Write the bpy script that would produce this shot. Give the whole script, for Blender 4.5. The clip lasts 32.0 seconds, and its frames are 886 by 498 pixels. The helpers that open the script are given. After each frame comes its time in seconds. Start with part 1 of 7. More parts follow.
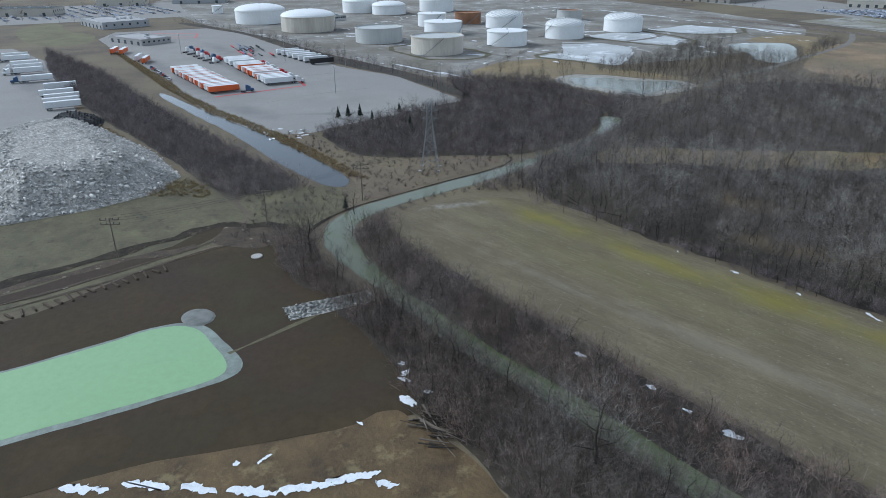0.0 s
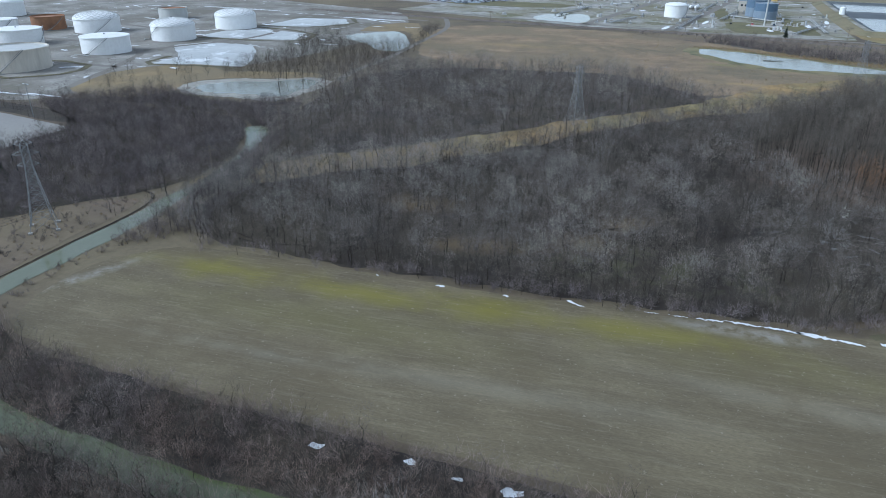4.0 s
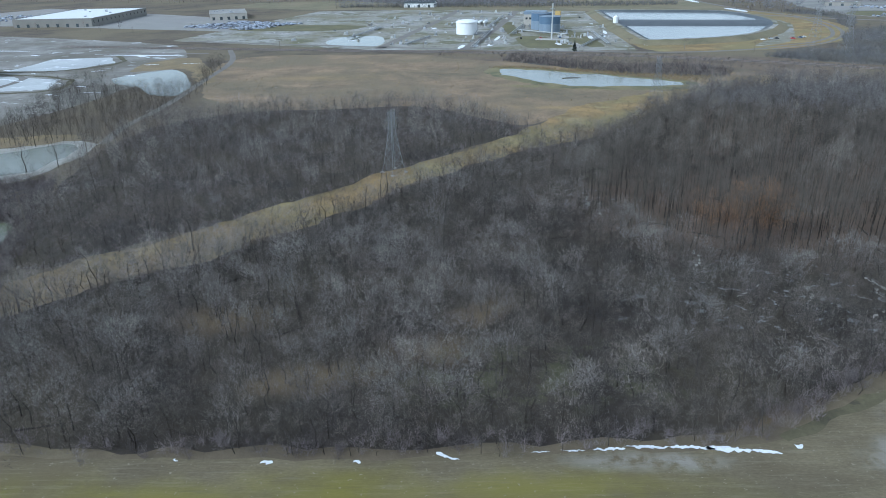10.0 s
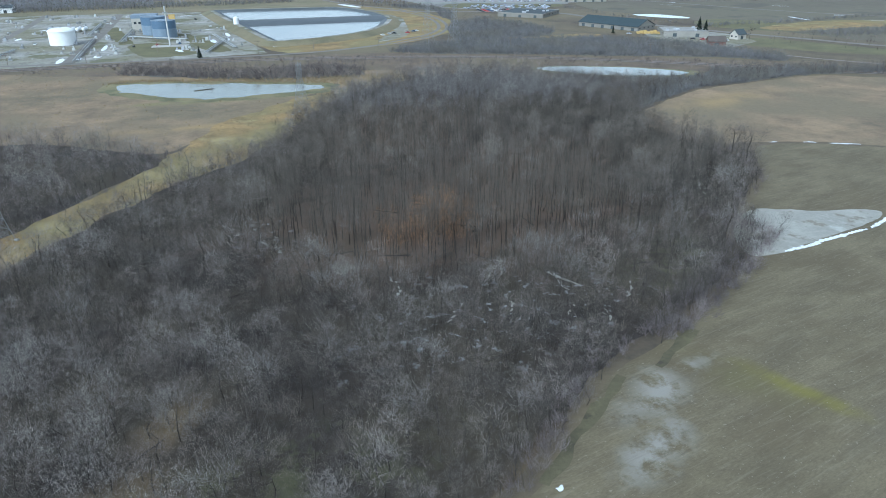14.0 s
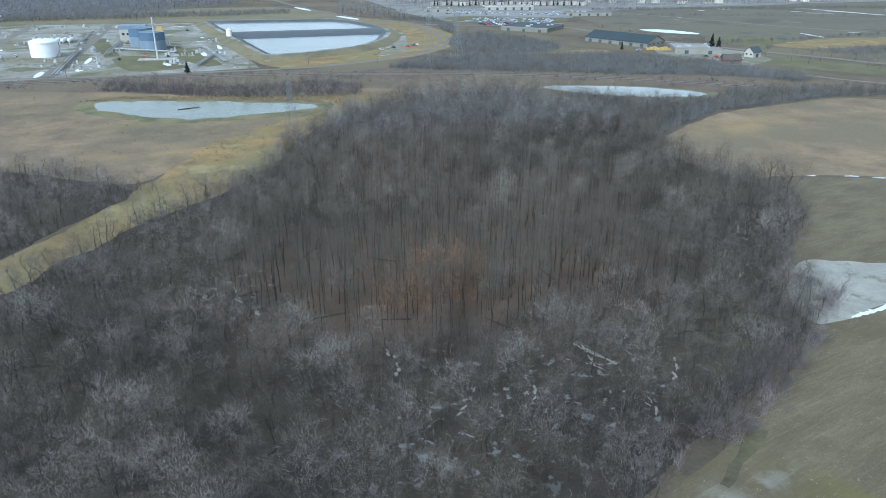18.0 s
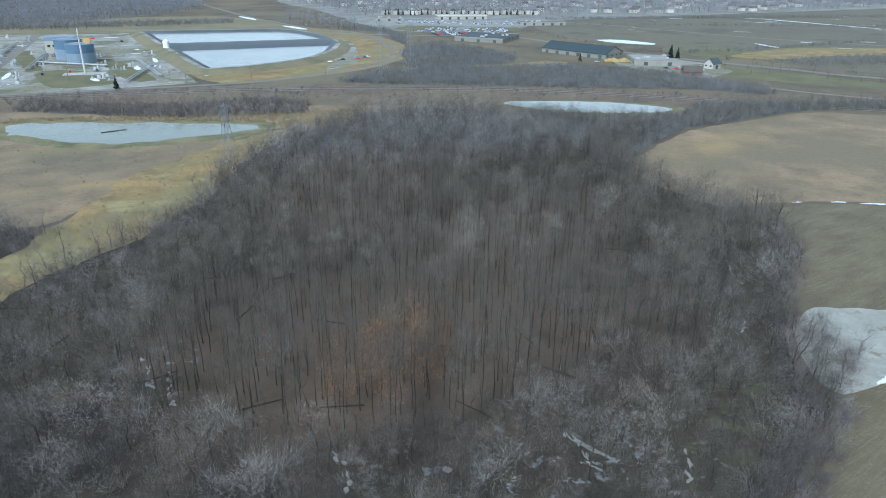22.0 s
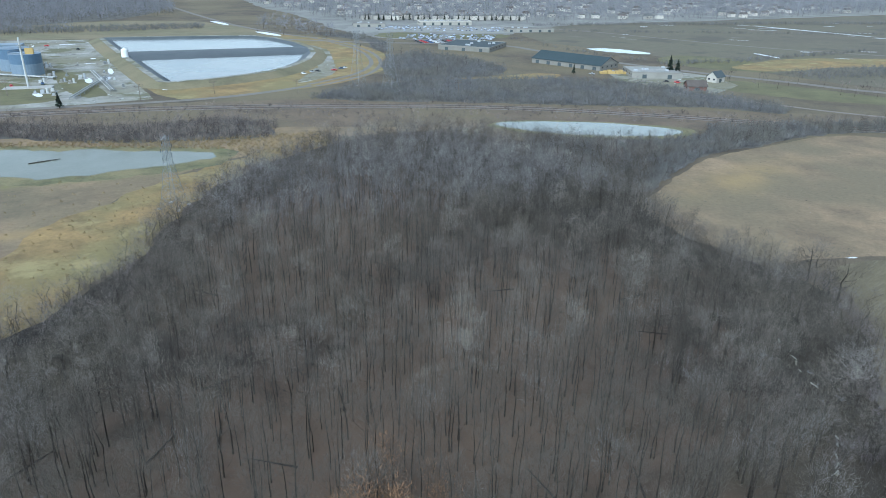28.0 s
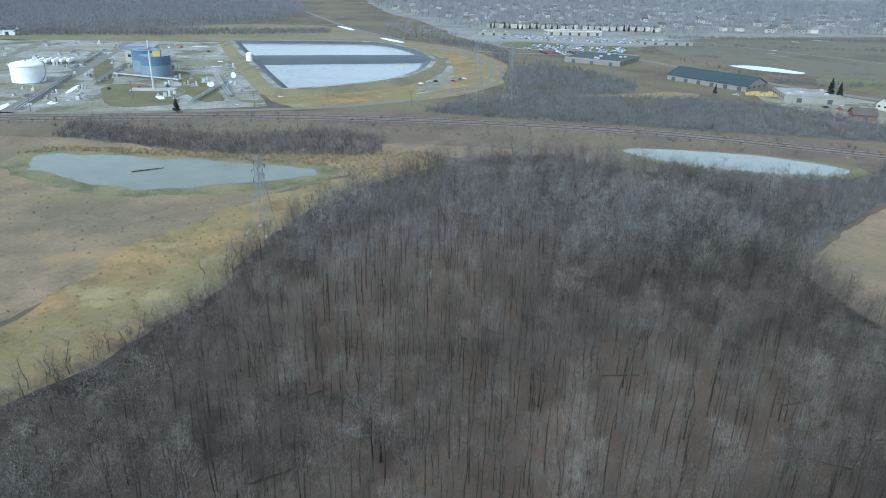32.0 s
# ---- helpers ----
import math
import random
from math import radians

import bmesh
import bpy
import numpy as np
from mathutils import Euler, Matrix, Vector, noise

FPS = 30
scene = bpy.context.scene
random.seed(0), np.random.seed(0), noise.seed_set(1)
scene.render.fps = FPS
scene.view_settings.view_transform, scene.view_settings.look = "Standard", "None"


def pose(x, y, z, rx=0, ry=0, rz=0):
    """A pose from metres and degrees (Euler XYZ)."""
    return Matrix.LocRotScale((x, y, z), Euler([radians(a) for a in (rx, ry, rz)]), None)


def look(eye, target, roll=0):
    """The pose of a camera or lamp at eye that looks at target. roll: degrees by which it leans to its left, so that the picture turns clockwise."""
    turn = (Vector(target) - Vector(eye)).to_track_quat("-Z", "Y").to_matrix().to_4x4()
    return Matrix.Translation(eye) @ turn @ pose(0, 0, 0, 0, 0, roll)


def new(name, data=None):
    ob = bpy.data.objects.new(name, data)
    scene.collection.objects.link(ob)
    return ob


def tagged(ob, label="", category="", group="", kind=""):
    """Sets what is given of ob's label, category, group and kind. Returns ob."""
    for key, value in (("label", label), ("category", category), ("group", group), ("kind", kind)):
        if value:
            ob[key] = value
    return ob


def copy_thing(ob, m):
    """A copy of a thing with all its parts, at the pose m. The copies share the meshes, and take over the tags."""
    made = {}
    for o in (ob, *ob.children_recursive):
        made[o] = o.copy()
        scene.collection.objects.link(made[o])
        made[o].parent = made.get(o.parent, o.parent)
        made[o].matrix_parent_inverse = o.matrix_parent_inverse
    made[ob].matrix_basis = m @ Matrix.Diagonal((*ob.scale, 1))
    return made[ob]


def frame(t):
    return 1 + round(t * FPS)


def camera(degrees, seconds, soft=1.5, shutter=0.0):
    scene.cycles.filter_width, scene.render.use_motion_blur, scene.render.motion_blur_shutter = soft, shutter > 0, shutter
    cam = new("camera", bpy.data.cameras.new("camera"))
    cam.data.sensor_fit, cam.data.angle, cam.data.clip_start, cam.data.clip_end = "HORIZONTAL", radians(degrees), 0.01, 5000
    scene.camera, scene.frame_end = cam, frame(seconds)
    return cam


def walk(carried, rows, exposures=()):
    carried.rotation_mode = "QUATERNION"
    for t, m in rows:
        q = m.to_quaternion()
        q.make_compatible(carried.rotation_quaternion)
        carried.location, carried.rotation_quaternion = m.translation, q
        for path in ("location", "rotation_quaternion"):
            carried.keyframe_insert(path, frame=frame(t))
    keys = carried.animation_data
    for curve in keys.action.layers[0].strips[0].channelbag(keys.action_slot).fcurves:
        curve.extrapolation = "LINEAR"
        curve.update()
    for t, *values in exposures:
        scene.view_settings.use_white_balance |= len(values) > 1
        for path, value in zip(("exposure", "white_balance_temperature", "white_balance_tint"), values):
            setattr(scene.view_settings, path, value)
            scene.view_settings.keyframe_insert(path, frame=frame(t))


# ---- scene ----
cam = camera(66.1, 32.0, soft=0.9)

PATH = [
    (0, (76.38, -66.09, 72.30), (-6.22, -27.25, 31.43), -0.34),
    (1, (69.22, -64.40, 72.39), (-7.72, -15.58, 31.20), -0.26),
    (2, (62.21, -62.29, 72.50), (-6.69, -2.89, 30.99), -0.03),
    (3, (55.82, -58.05, 72.25), (-3.80, 10.52, 30.50), -0.01),
    (4, (49.38, -53.39, 72.05), (-0.96, 22.20, 30.19), 0.08),
    (4.5, (47.76, -51.09, 72.33), (-0.28, 26.01, 30.53), 0.11),
    (6.5, (40.12, -40.95, 73.46), (5.42, 43.04, 31.74), -1.27),
    (7, (38.04, -37.16, 73.47), (3.19, 46.87, 31.96), -1.22),
    (8, (34.64, -30.68, 75.04), (-0.47, 53.50, 34.05), -1.24),
    (9, (32.00, -24.03, 77.06), (-3.29, 60.39, 36.70), -1.38),
    (9.5, (30.39, -20.38, 77.50), (-0.68, 65.64, 37.06), -1.27),
    (10, (28.74, -17.05, 78.08), (1.69, 70.26, 37.51), -1.22),
    (10.5, (27.73, -13.74, 78.30), (9.96, 75.72, 37.30), -1.23),
    (11, (26.02, -10.72, 78.51), (19.27, 80.06, 37.12), -0.77),
    (11.5, (24.80, -7.40, 78.89), (26.65, 83.48, 37.22), -0.68),
    (12, (23.67, -4.41, 79.72), (35.33, 85.57, 37.69), -0.54),
    (12.5, (22.60, -0.96, 80.18), (41.66, 87.65, 37.93), -0.48),
    (13, (21.66, 3.04, 80.11), (42.43, 91.35, 38.04), -0.41),
    (14, (21.56, 11.00, 79.98), (42.42, 99.47, 38.29), -0.26),
    (14.5, (21.91, 15.02, 79.56), (42.83, 103.63, 38.20), -0.18),
    (16.5, (24.56, 30.21, 79.43), (45.63, 119.05, 38.64), 0.04),
    (17, (25.37, 34.22, 79.08), (46.54, 123.11, 38.46), 0.13),
    (18, (26.50, 41.76, 79.39), (47.90, 130.71, 39.01), 0.30),
    (19, (28.38, 49.29, 78.93), (51.14, 138.05, 38.89), 0.45),
    (20, (30.03, 56.53, 78.96), (57.12, 144.14, 39.09), 0.47),
    (21, (31.50, 63.91, 79.14), (58.97, 151.52, 39.50), 0.57),
    (22, (33.29, 71.14, 79.16), (60.99, 158.78, 39.76), 0.68),
    (23, (35.90, 78.73, 78.74), (63.71, 166.44, 39.60), 0.76),
    (24, (38.10, 86.23, 78.67), (66.13, 173.96, 39.71), 0.83),
    (25, (39.49, 93.55, 79.00), (68.79, 180.87, 40.04), 0.97),
    (25.5, (40.52, 97.46, 79.43), (70.42, 184.53, 40.36), 0.97),
    (27.5, (44.71, 112.29, 80.38), (74.88, 199.20, 41.15), 1.15),
    (28, (46.23, 116.11, 80.00), (76.38, 203.07, 40.90), 1.08),
    (29, (47.98, 124.37, 80.40), (78.42, 211.18, 41.19), 1.21),
    (30, (50.58, 131.96, 80.35), (81.06, 218.76, 41.17), 1.23),
    (31, (53.56, 139.50, 80.12), (83.76, 226.45, 41.02), 1.18),
    (31.5, (54.35, 143.96, 80.09), (75.23, 233.71, 41.23), 1.49),
    (32, (55.77, 147.33, 79.88), (70.30, 238.41, 41.25), 1.46),
]
walk(cam, [(t, look(e, g, r)) for t, e, g, r in PATH],
     [(0.0, 0.38, 5500.0, 5.5), (4.0, 0.5, 5300.0, 5.0), (9.0, 0.55, 5200.0, 3.5), (13.0, 0.8, 5220.0, 0.5), (32.0, 0.88, 5220.0, -1.0)])
SKY, SUN = 0.14, 1.8

# ---- daylight: an overcast late-winter afternoon ----
world = bpy.data.worlds.new("overcast_sky")
scene.world = world
world.use_nodes = True
_wn = world.node_tree.nodes
_sky = _wn.new("ShaderNodeTexSky")
_sky.sky_type = 'NISHITA'
_sky.sun_disc = False
_sky.sun_elevation = radians(38)
_sky.sun_rotation = radians(225)
_sky.air_density = 1.0
_sky.dust_density = 1.0
_sky.ozone_density = 1.5
_wn["Background"].inputs["Strength"].default_value = SKY
_grey = _wn.new("ShaderNodeHueSaturation")
_grey.inputs["Saturation"].default_value = 0.35
world.node_tree.links.new(_sky.outputs["Color"], _grey.inputs["Color"])
world.node_tree.links.new(_grey.outputs["Color"], _wn["Background"].inputs["Color"])
sun = new("sun", bpy.data.lights.new("sun", 'SUN'))
sun.data.energy = SUN
sun.data.angle = radians(25)
sun.data.color = (1.0, 0.985, 0.97)
_el, _az = radians(38), radians(225)
sun.matrix_world = look((math.sin(_az) * math.cos(_el) * 300, math.cos(_az) * math.cos(_el) * 300, math.sin(_el) * 300), (0, 0, 0))


# ---- materials ----
def material(name, col, col2=None, rough=0.9, scale=0.3, fine=3.0, bump=0.3, metal=0.0, contrast=0.5, spec=0.3, col3=None,
             big=0.03, island=0.0, objrand=0.0, streak=None, growth=0.0):
    """Two scales of noise between col and col2, a third colour in large drifts, fine relief, and chance from piece to piece."""
    m = bpy.data.materials.new(name)
    m.use_nodes = True
    nt = m.node_tree
    n, l = nt.nodes, nt.links
    b = n["Principled BSDF"]
    b.inputs["Roughness"].default_value = rough
    b.inputs["Metallic"].default_value = metal
    b.inputs["Specular IOR Level"].default_value = spec
    col2 = col2 or tuple(c * 0.65 for c in col)
    tc = n.new("ShaderNodeTexCoord")
    src = tc.outputs["Object"]
    if streak:
        mp = n.new("ShaderNodeMapping")
        mp.vector_type = 'TEXTURE'
        mp.inputs["Rotation"].default_value = (0, 0, streak[0])
        mp.inputs["Scale"].default_value = tuple(1 / q for q in streak[1])
        l.new(src, mp.inputs["Vector"])
        src = mp.outputs["Vector"]

    def nz(s, det, rgh=0.6, w=tc.outputs["Object"]):
        t = n.new("ShaderNodeTexNoise")
        t.inputs["Scale"].default_value = s
        t.inputs["Detail"].default_value = det
        t.inputs["Roughness"].default_value = rgh
        l.new(w, t.inputs["Vector"])
        return t.outputs["Fac"]

    def ramp(f, lo, hi):
        r = n.new("ShaderNodeMapRange")
        r.inputs["From Min"].default_value = lo
        r.inputs["From Max"].default_value = hi
        l.new(f, r.inputs["Value"])
        return r.outputs["Result"]

    def mix(f, a, c):
        x = n.new("ShaderNodeMix")
        x.data_type = 'RGBA'
        if hasattr(f, "is_output"):
            l.new(f, x.inputs["Factor"])
        else:
            x.inputs["Factor"].default_value = f
        for v, i in ((a, 6), (c, 7)):
            if isinstance(v, tuple):
                x.inputs[i].default_value = (*v, 1)
            else:
                l.new(v, x.inputs[i])
        return x.outputs[2]

    w = contrast * 0.5
    c = mix(ramp(nz(scale, 6, 0.65, src), 0.5 - 0.28 / max(contrast, 0.1) * 0.5, 0.5 + 0.28 / max(contrast, 0.1) * 0.5), col, col2)
    if col3:
        c = mix(ramp(nz(big, 4, 0.55), 0.42, 0.62), c, col3)
    f = nz(fine, 4, 0.7, src)
    g = n.new("ShaderNodeMapRange")
    g.inputs["To Min"].default_value, g.inputs["To Max"].default_value = 1 - w * 0.7, 1 + w * 0.7
    l.new(f, g.inputs["Value"])
    hsv = n.new("ShaderNodeHueSaturation")
    l.new(c, hsv.inputs["Color"])
    val = g.outputs["Result"]
    for amount, node, out in ((island, "ShaderNodeNewGeometry", "Random Per Island"), (objrand, "ShaderNodeObjectInfo", "Random")):
        if amount:
            q = n.new(node)
            r = n.new("ShaderNodeMapRange")
            r.inputs["To Min"].default_value, r.inputs["To Max"].default_value = 1 - amount, 1 + amount
            l.new(q.outputs[out], r.inputs["Value"])
            mm = n.new("ShaderNodeMath")
            mm.operation = 'MULTIPLY'
            l.new(val, mm.inputs[0])
            l.new(r.outputs["Result"], mm.inputs[1])
            val = mm.outputs[0]
    if growth:
        q = n.new("ShaderNodeAttribute")
        q.attribute_name = "kind_tone"
        r = n.new("ShaderNodeMapRange")
        r.inputs["From Min"].default_value, r.inputs["From Max"].default_value = -1, 1
        r.inputs["To Min"].default_value, r.inputs["To Max"].default_value = 1 - growth, 1 + growth
        l.new(q.outputs["Fac"], r.inputs["Value"])
        mm = n.new("ShaderNodeMath")
        mm.operation = 'MULTIPLY'
        l.new(val, mm.inputs[0])
        l.new(r.outputs["Result"], mm.inputs[1])
        val = mm.outputs[0]
    l.new(val, hsv.inputs["Value"])
    l.new(hsv.outputs["Color"], b.inputs["Base Color"])
    if bump:
        bp = n.new("ShaderNodeBump")
        bp.inputs["Strength"].default_value = bump
        bp.inputs["Distance"].default_value = 0.3
        l.new(f, bp.inputs["Height"])
        l.new(bp.outputs["Normal"], b.inputs["Normal"])
    return m


def water(name, col, rough=0.06, ripple=0.6, stain=None, bump=0.05):
    m = material(name, col, stain or tuple(c * 0.8 for c in col), rough=rough, scale=0.05, fine=ripple, bump=bump, contrast=0.4, spec=0.5)
    m.node_tree.nodes["Principled BSDF"].inputs["IOR"].default_value = 1.33
    return m


M_ground = material("dormant_scrub_ground", (0.135, 0.105, 0.068), (0.07, 0.057, 0.043), scale=0.035, fine=0.5, contrast=0.9, col3=(0.15, 0.122, 0.075), big=0.01, bump=0.7)
M_field = material("bare_field_soil", (0.155, 0.128, 0.078), (0.113, 0.093, 0.057), scale=0.1, fine=2.2, contrast=1.2, streak=(radians(16.5), (0.5, 1.3, 1)), bump=0.25)


def drifts(m, col, spots=(), edge=0.25, strength=0.85, rough=None, grain=None):
    """Soft-edged drifts of another growth or damp, as ellipses (x, y, turn, half length, half width), broken up by noise."""
    nt = m.node_tree
    n, l = nt.nodes, nt.links
    b = n["Principled BSDF"]
    tc = n.new("ShaderNodeTexCoord")
    total = None
    wob = n.new("ShaderNodeTexNoise")
    wob.inputs["Scale"].default_value = 0.12
    wob.inputs["Detail"].default_value = 5
    l.new(tc.outputs["Object"], wob.inputs["Vector"])
    for x, y, turn, a, c in spots:
        sub = n.new("ShaderNodeVectorMath")
        sub.operation = 'SUBTRACT'
        sub.inputs[1].default_value = (x, y, 0)
        l.new(tc.outputs["Object"], sub.inputs[0])
        mp = n.new("ShaderNodeMapping")
        mp.vector_type = 'TEXTURE'
        mp.inputs["Rotation"].default_value = (0, 0, turn)
        mp.inputs["Scale"].default_value = (a, c, 1000)
        l.new(sub.outputs["Vector"], mp.inputs["Vector"])
        ln = n.new("ShaderNodeVectorMath")
        ln.operation = 'LENGTH'
        l.new(mp.outputs["Vector"], ln.inputs[0])
        ad = n.new("ShaderNodeMath")
        ad.operation = 'ADD'
        l.new(ln.outputs["Value"], ad.inputs[0])
        l.new(wob.outputs["Fac"], ad.inputs[1])
        r = n.new("ShaderNodeMapRange")
        r.interpolation_type = 'SMOOTHSTEP'
        r.inputs["From Min"].default_value, r.inputs["From Max"].default_value = 1.5, edge + 0.5
        l.new(ad.outputs[0], r.inputs["Value"])
        if total is None:
            total = r.outputs["Result"]
        else:
            mx = n.new("ShaderNodeMath")
            mx.operation = 'MAXIMUM'
            l.new(total, mx.inputs[0])
            l.new(r.outputs["Result"], mx.inputs[1])
            total = mx.outputs[0]
    if grain:
        g = n.new("ShaderNodeTexNoise")
        g.inputs["Scale"].default_value = grain[0]
        g.inputs["Detail"].default_value = 6
        g.inputs["Roughness"].default_value = 0.65
        if len(grain) > 3:
            mp = n.new("ShaderNodeMapping")
            mp.vector_type = 'TEXTURE'
            mp.inputs["Rotation"].default_value = (0, 0, grain[3])
            mp.inputs["Scale"].default_value = (12, 1, 1)
            l.new(tc.outputs["Object"], mp.inputs["Vector"])
            l.new(mp.outputs["Vector"], g.inputs["Vector"])
        else:
            l.new(tc.outputs["Object"], g.inputs["Vector"])
        r = n.new("ShaderNodeMapRange")
        r.inputs["From Min"].default_value, r.inputs["From Max"].default_value = grain[1], grain[1] + grain[2]
        l.new(g.outputs["Fac"], r.inputs["Value"])
        if total is None:
            total = r.outputs["Result"]
        else:
            mx = n.new("ShaderNodeMath")
            mx.operation = 'MULTIPLY'
            l.new(total, mx.inputs[0])
            l.new(r.outputs["Result"], mx.inputs[1])
            total = mx.outputs[0]
    k = n.new("ShaderNodeMath")
    k.operation = 'MULTIPLY'
    k.inputs[1].default_value = strength
    l.new(total, k.inputs[0])
    x = n.new("ShaderNodeMix")
    x.data_type = 'RGBA'
    l.new(k.outputs[0], x.inputs["Factor"])
    l.new(b.inputs["Base Color"].links[0].from_socket, x.inputs[6])
    x.inputs[7].default_value = (*col, 1)
    l.new(x.outputs[2], b.inputs["Base Color"])
    if rough is not None:
        q = n.new("ShaderNodeMapRange")
        q.inputs["To Min"].default_value, q.inputs["To Max"].default_value = b.inputs["Roughness"].default_value, rough
        l.new(total, q.inputs["Value"])
        l.new(q.outputs["Result"], b.inputs["Roughness"])


drifts(M_field, (0.17, 0.15, 0.025), ((-72, 39, .3, 34, 9), (-40, 47, .27, 40, 7), (-12, 56, .27, 34, 9), (20, 66, .28, 40, 7), (113, 101, -1.05, 18, 4)), edge=-.1, strength=.8)
drifts(M_field, (0.13, 0.115, 0.045), ((-40, 34, .27, 70, 14), (40, 66, .28, 50, 9), (105, 106, -1.0, 26, 9)), edge=-.2, strength=.6)
drifts(M_field, (0.3, 0.285, 0.25), ((86, 106, .65, 19, 7), (98, 113, .35, 11, 4), (78, 92, .6, 16, 7), (35, 77, .25, 20, 3.5), (-98, 18, 1.35, 17, 3)), edge=0, strength=.75, rough=.5, grain=(.2, .4, .14))
drifts(M_field, (0.22, 0.195, 0.145), ((60, 60, .2, 60, 5), (0, 32, .3, 70, 5), (-40, 18, .28, 50, 3), (120, 70, .5, 40, 7), (150, 100, .4, 60, 5)), edge=-.3, strength=.5)

drifts(M_field, (0.105, 0.083, 0.048), grain=(.035, .5, .12), strength=.55)
drifts(M_field, (0.26, 0.225, 0.16), grain=(1.3, .53, .14, radians(16.5)), strength=.22)
drifts(M_field, (0.085, 0.072, 0.045), grain=(.9, .55, .14, radians(17)), strength=.32)
drifts(M_field, (0.27, 0.24, 0.18), grain=(1.1, .62, .06), strength=.6)
M_mud = material("wet_dark_soil", (0.062, 0.046, 0.025), (0.036, 0.027, 0.016), scale=0.05, fine=0.6, contrast=0.8, rough=0.85, spec=0.12, bump=0.5, col3=(0.05, 0.037, 0.027), big=0.03)
M_dirt = material("disturbed_brown_dirt", (0.14, 0.096, 0.046), (0.066, 0.046, 0.026), scale=0.12, fine=1.2, contrast=0.9, bump=0.8)
# wet ditch soil; its black also paints the shadow line along the creek bank
M_wet_shade = material("wet_ditch_and_bank_shadow", (0.05, 0.04, 0.028), (0.022, 0.019, 0.015), scale=0.3, fine=1.5, contrast=0.8, rough=0.9, spec=0.1, bump=0.6)
drifts(M_wet_shade, (0.1, 0.08, 0.055), grain=(.25, .55, .08), strength=.7)
M_churn = material("churned_mud", (0.085, 0.062, 0.04), (0.045, 0.034, 0.024), scale=0.25, fine=1.5, contrast=0.9, bump=0.9)
drifts(M_churn, (0.24, 0.21, 0.16), grain=(.3, .6, .04), strength=.8)
M_bank = material("grassy_bank", (0.125, 0.112, 0.062), (0.075, 0.066, 0.04), scale=0.1, fine=0.9, contrast=0.8, bump=0.6)
# damp floor, its base colour also darkened for the shade between crowns
M_floor = material("damp_shaded_woodland_floor", (0.055, 0.044, 0.035), (0.026, 0.022, 0.018), scale=0.09, fine=1.2, contrast=1.0, col3=(0.06, 0.049, 0.033), big=0.03)
M_farfloor = material("weedy_scrub_floor", (0.135, 0.122, 0.105), (0.08, 0.073, 0.066), scale=0.08, fine=0.8, contrast=1.0, bump=0.6)
drifts(M_floor, (0.15, 0.103, 0.071), ((75, 212, .1, 95, 62), (60, 186, .2, 60, 26), (110, 250, .6, 80, 60), (80, 320, 1.2, 110, 60)), edge=.1, strength=.85)
drifts(M_floor, (0.17, 0.125, 0.07), ((-10, 100, .4, 16, 9), (-30, 84, .5, 22, 7), (-4, 118, 1, 14, 7), (-60, 100, .4, 18, 10), (60, 96, .7, 26, 5)), edge=0, strength=.8)
drifts(M_floor, (0.28, 0.285, 0.285), ((60, 142, .3, 52, 30), (88, 146, .7, 34, 24), (12, 202, 1.4, 26, 12), (158, 206, 1.5, 20, 7)), edge=0, strength=.9, rough=.45, grain=(.32, .58, .05))
drifts(M_floor, (0.1, 0.098, 0.05), ((10, 96, .3, 50, 18), (120, 160, .7, 30, 16)), edge=0, strength=.8, grain=(.15, .48, .1))
M_marsh = material("tan_marsh_grass", (0.275, 0.2, 0.122), (0.155, 0.115, 0.075), scale=0.05, fine=0.6, contrast=1.0, col3=(0.17, 0.135, 0.085), big=0.018, bump=0.8)
drifts(M_marsh, (0.3, 0.215, 0.1), ((76, 425, 1.2, 60, 34), (55, 372, 1.4, 46, 18), (0, 466, -.15, 90, 9), (60, 455, -.3, 70, 12), (-20, 340, .1, 60, 8), (250, 330, .4, 70, 20), (-180, 400, .3, 60, 16)), edge=-.1, strength=.8, grain=(.06, .36, .2))
drifts(M_marsh, (0.115, 0.095, 0.062), ((-25, 376, 0, 70, 26), (-120, 420, .4, 90, 40), (-200, 360, .4, 60, 30), (300, 270, .3, 60, 18), (-60, 320, .3, 60, 14)), edge=-.1, strength=.75, grain=(.09, .42, .16))
drifts(M_marsh, (0.2, 0.185, 0.07), ((-10, 398, .05, 80, 9), (60, 405, .6, 36, 8), (20, 345, 1.2, 30, 12)), edge=-.1, strength=.8, grain=(.1, .4, .15))
drifts(M_marsh, (0.08, 0.068, 0.05), grain=(.5, .6, .1), strength=.6)
M_strip = material("yellow_mown_grass", (0.3, 0.205, 0.088), (0.16, 0.115, 0.056), scale=0.07, fine=0.7, contrast=1.0, col3=(0.2, 0.165, 0.075), big=0.025, bump=0.7)
drifts(M_strip, (0.12, 0.095, 0.05), grain=(.35, .58, .12), strength=.7)
drifts(M_strip, (0.33, 0.27, 0.13), grain=(.05, .55, .1), strength=.6)
drifts(M_strip, (0.2, 0.155, 0.1), ((-100, 112, .95, 62, 30),), edge=.2, strength=.85)
M_red_scrub = material("reddish_scrub_ground", (0.17, 0.126, 0.086), (0.1, 0.078, 0.057), scale=0.04, fine=0.5, contrast=0.8, col3=(0.15, 0.12, 0.075), big=0.015, bump=0.8)
M_asphalt = material("weathered_asphalt", (0.29, 0.277, 0.25), (0.21, 0.2, 0.183), scale=0.04, fine=0.8, contrast=0.6, bump=0.1, col3=(0.24, 0.23, 0.215), big=0.012)
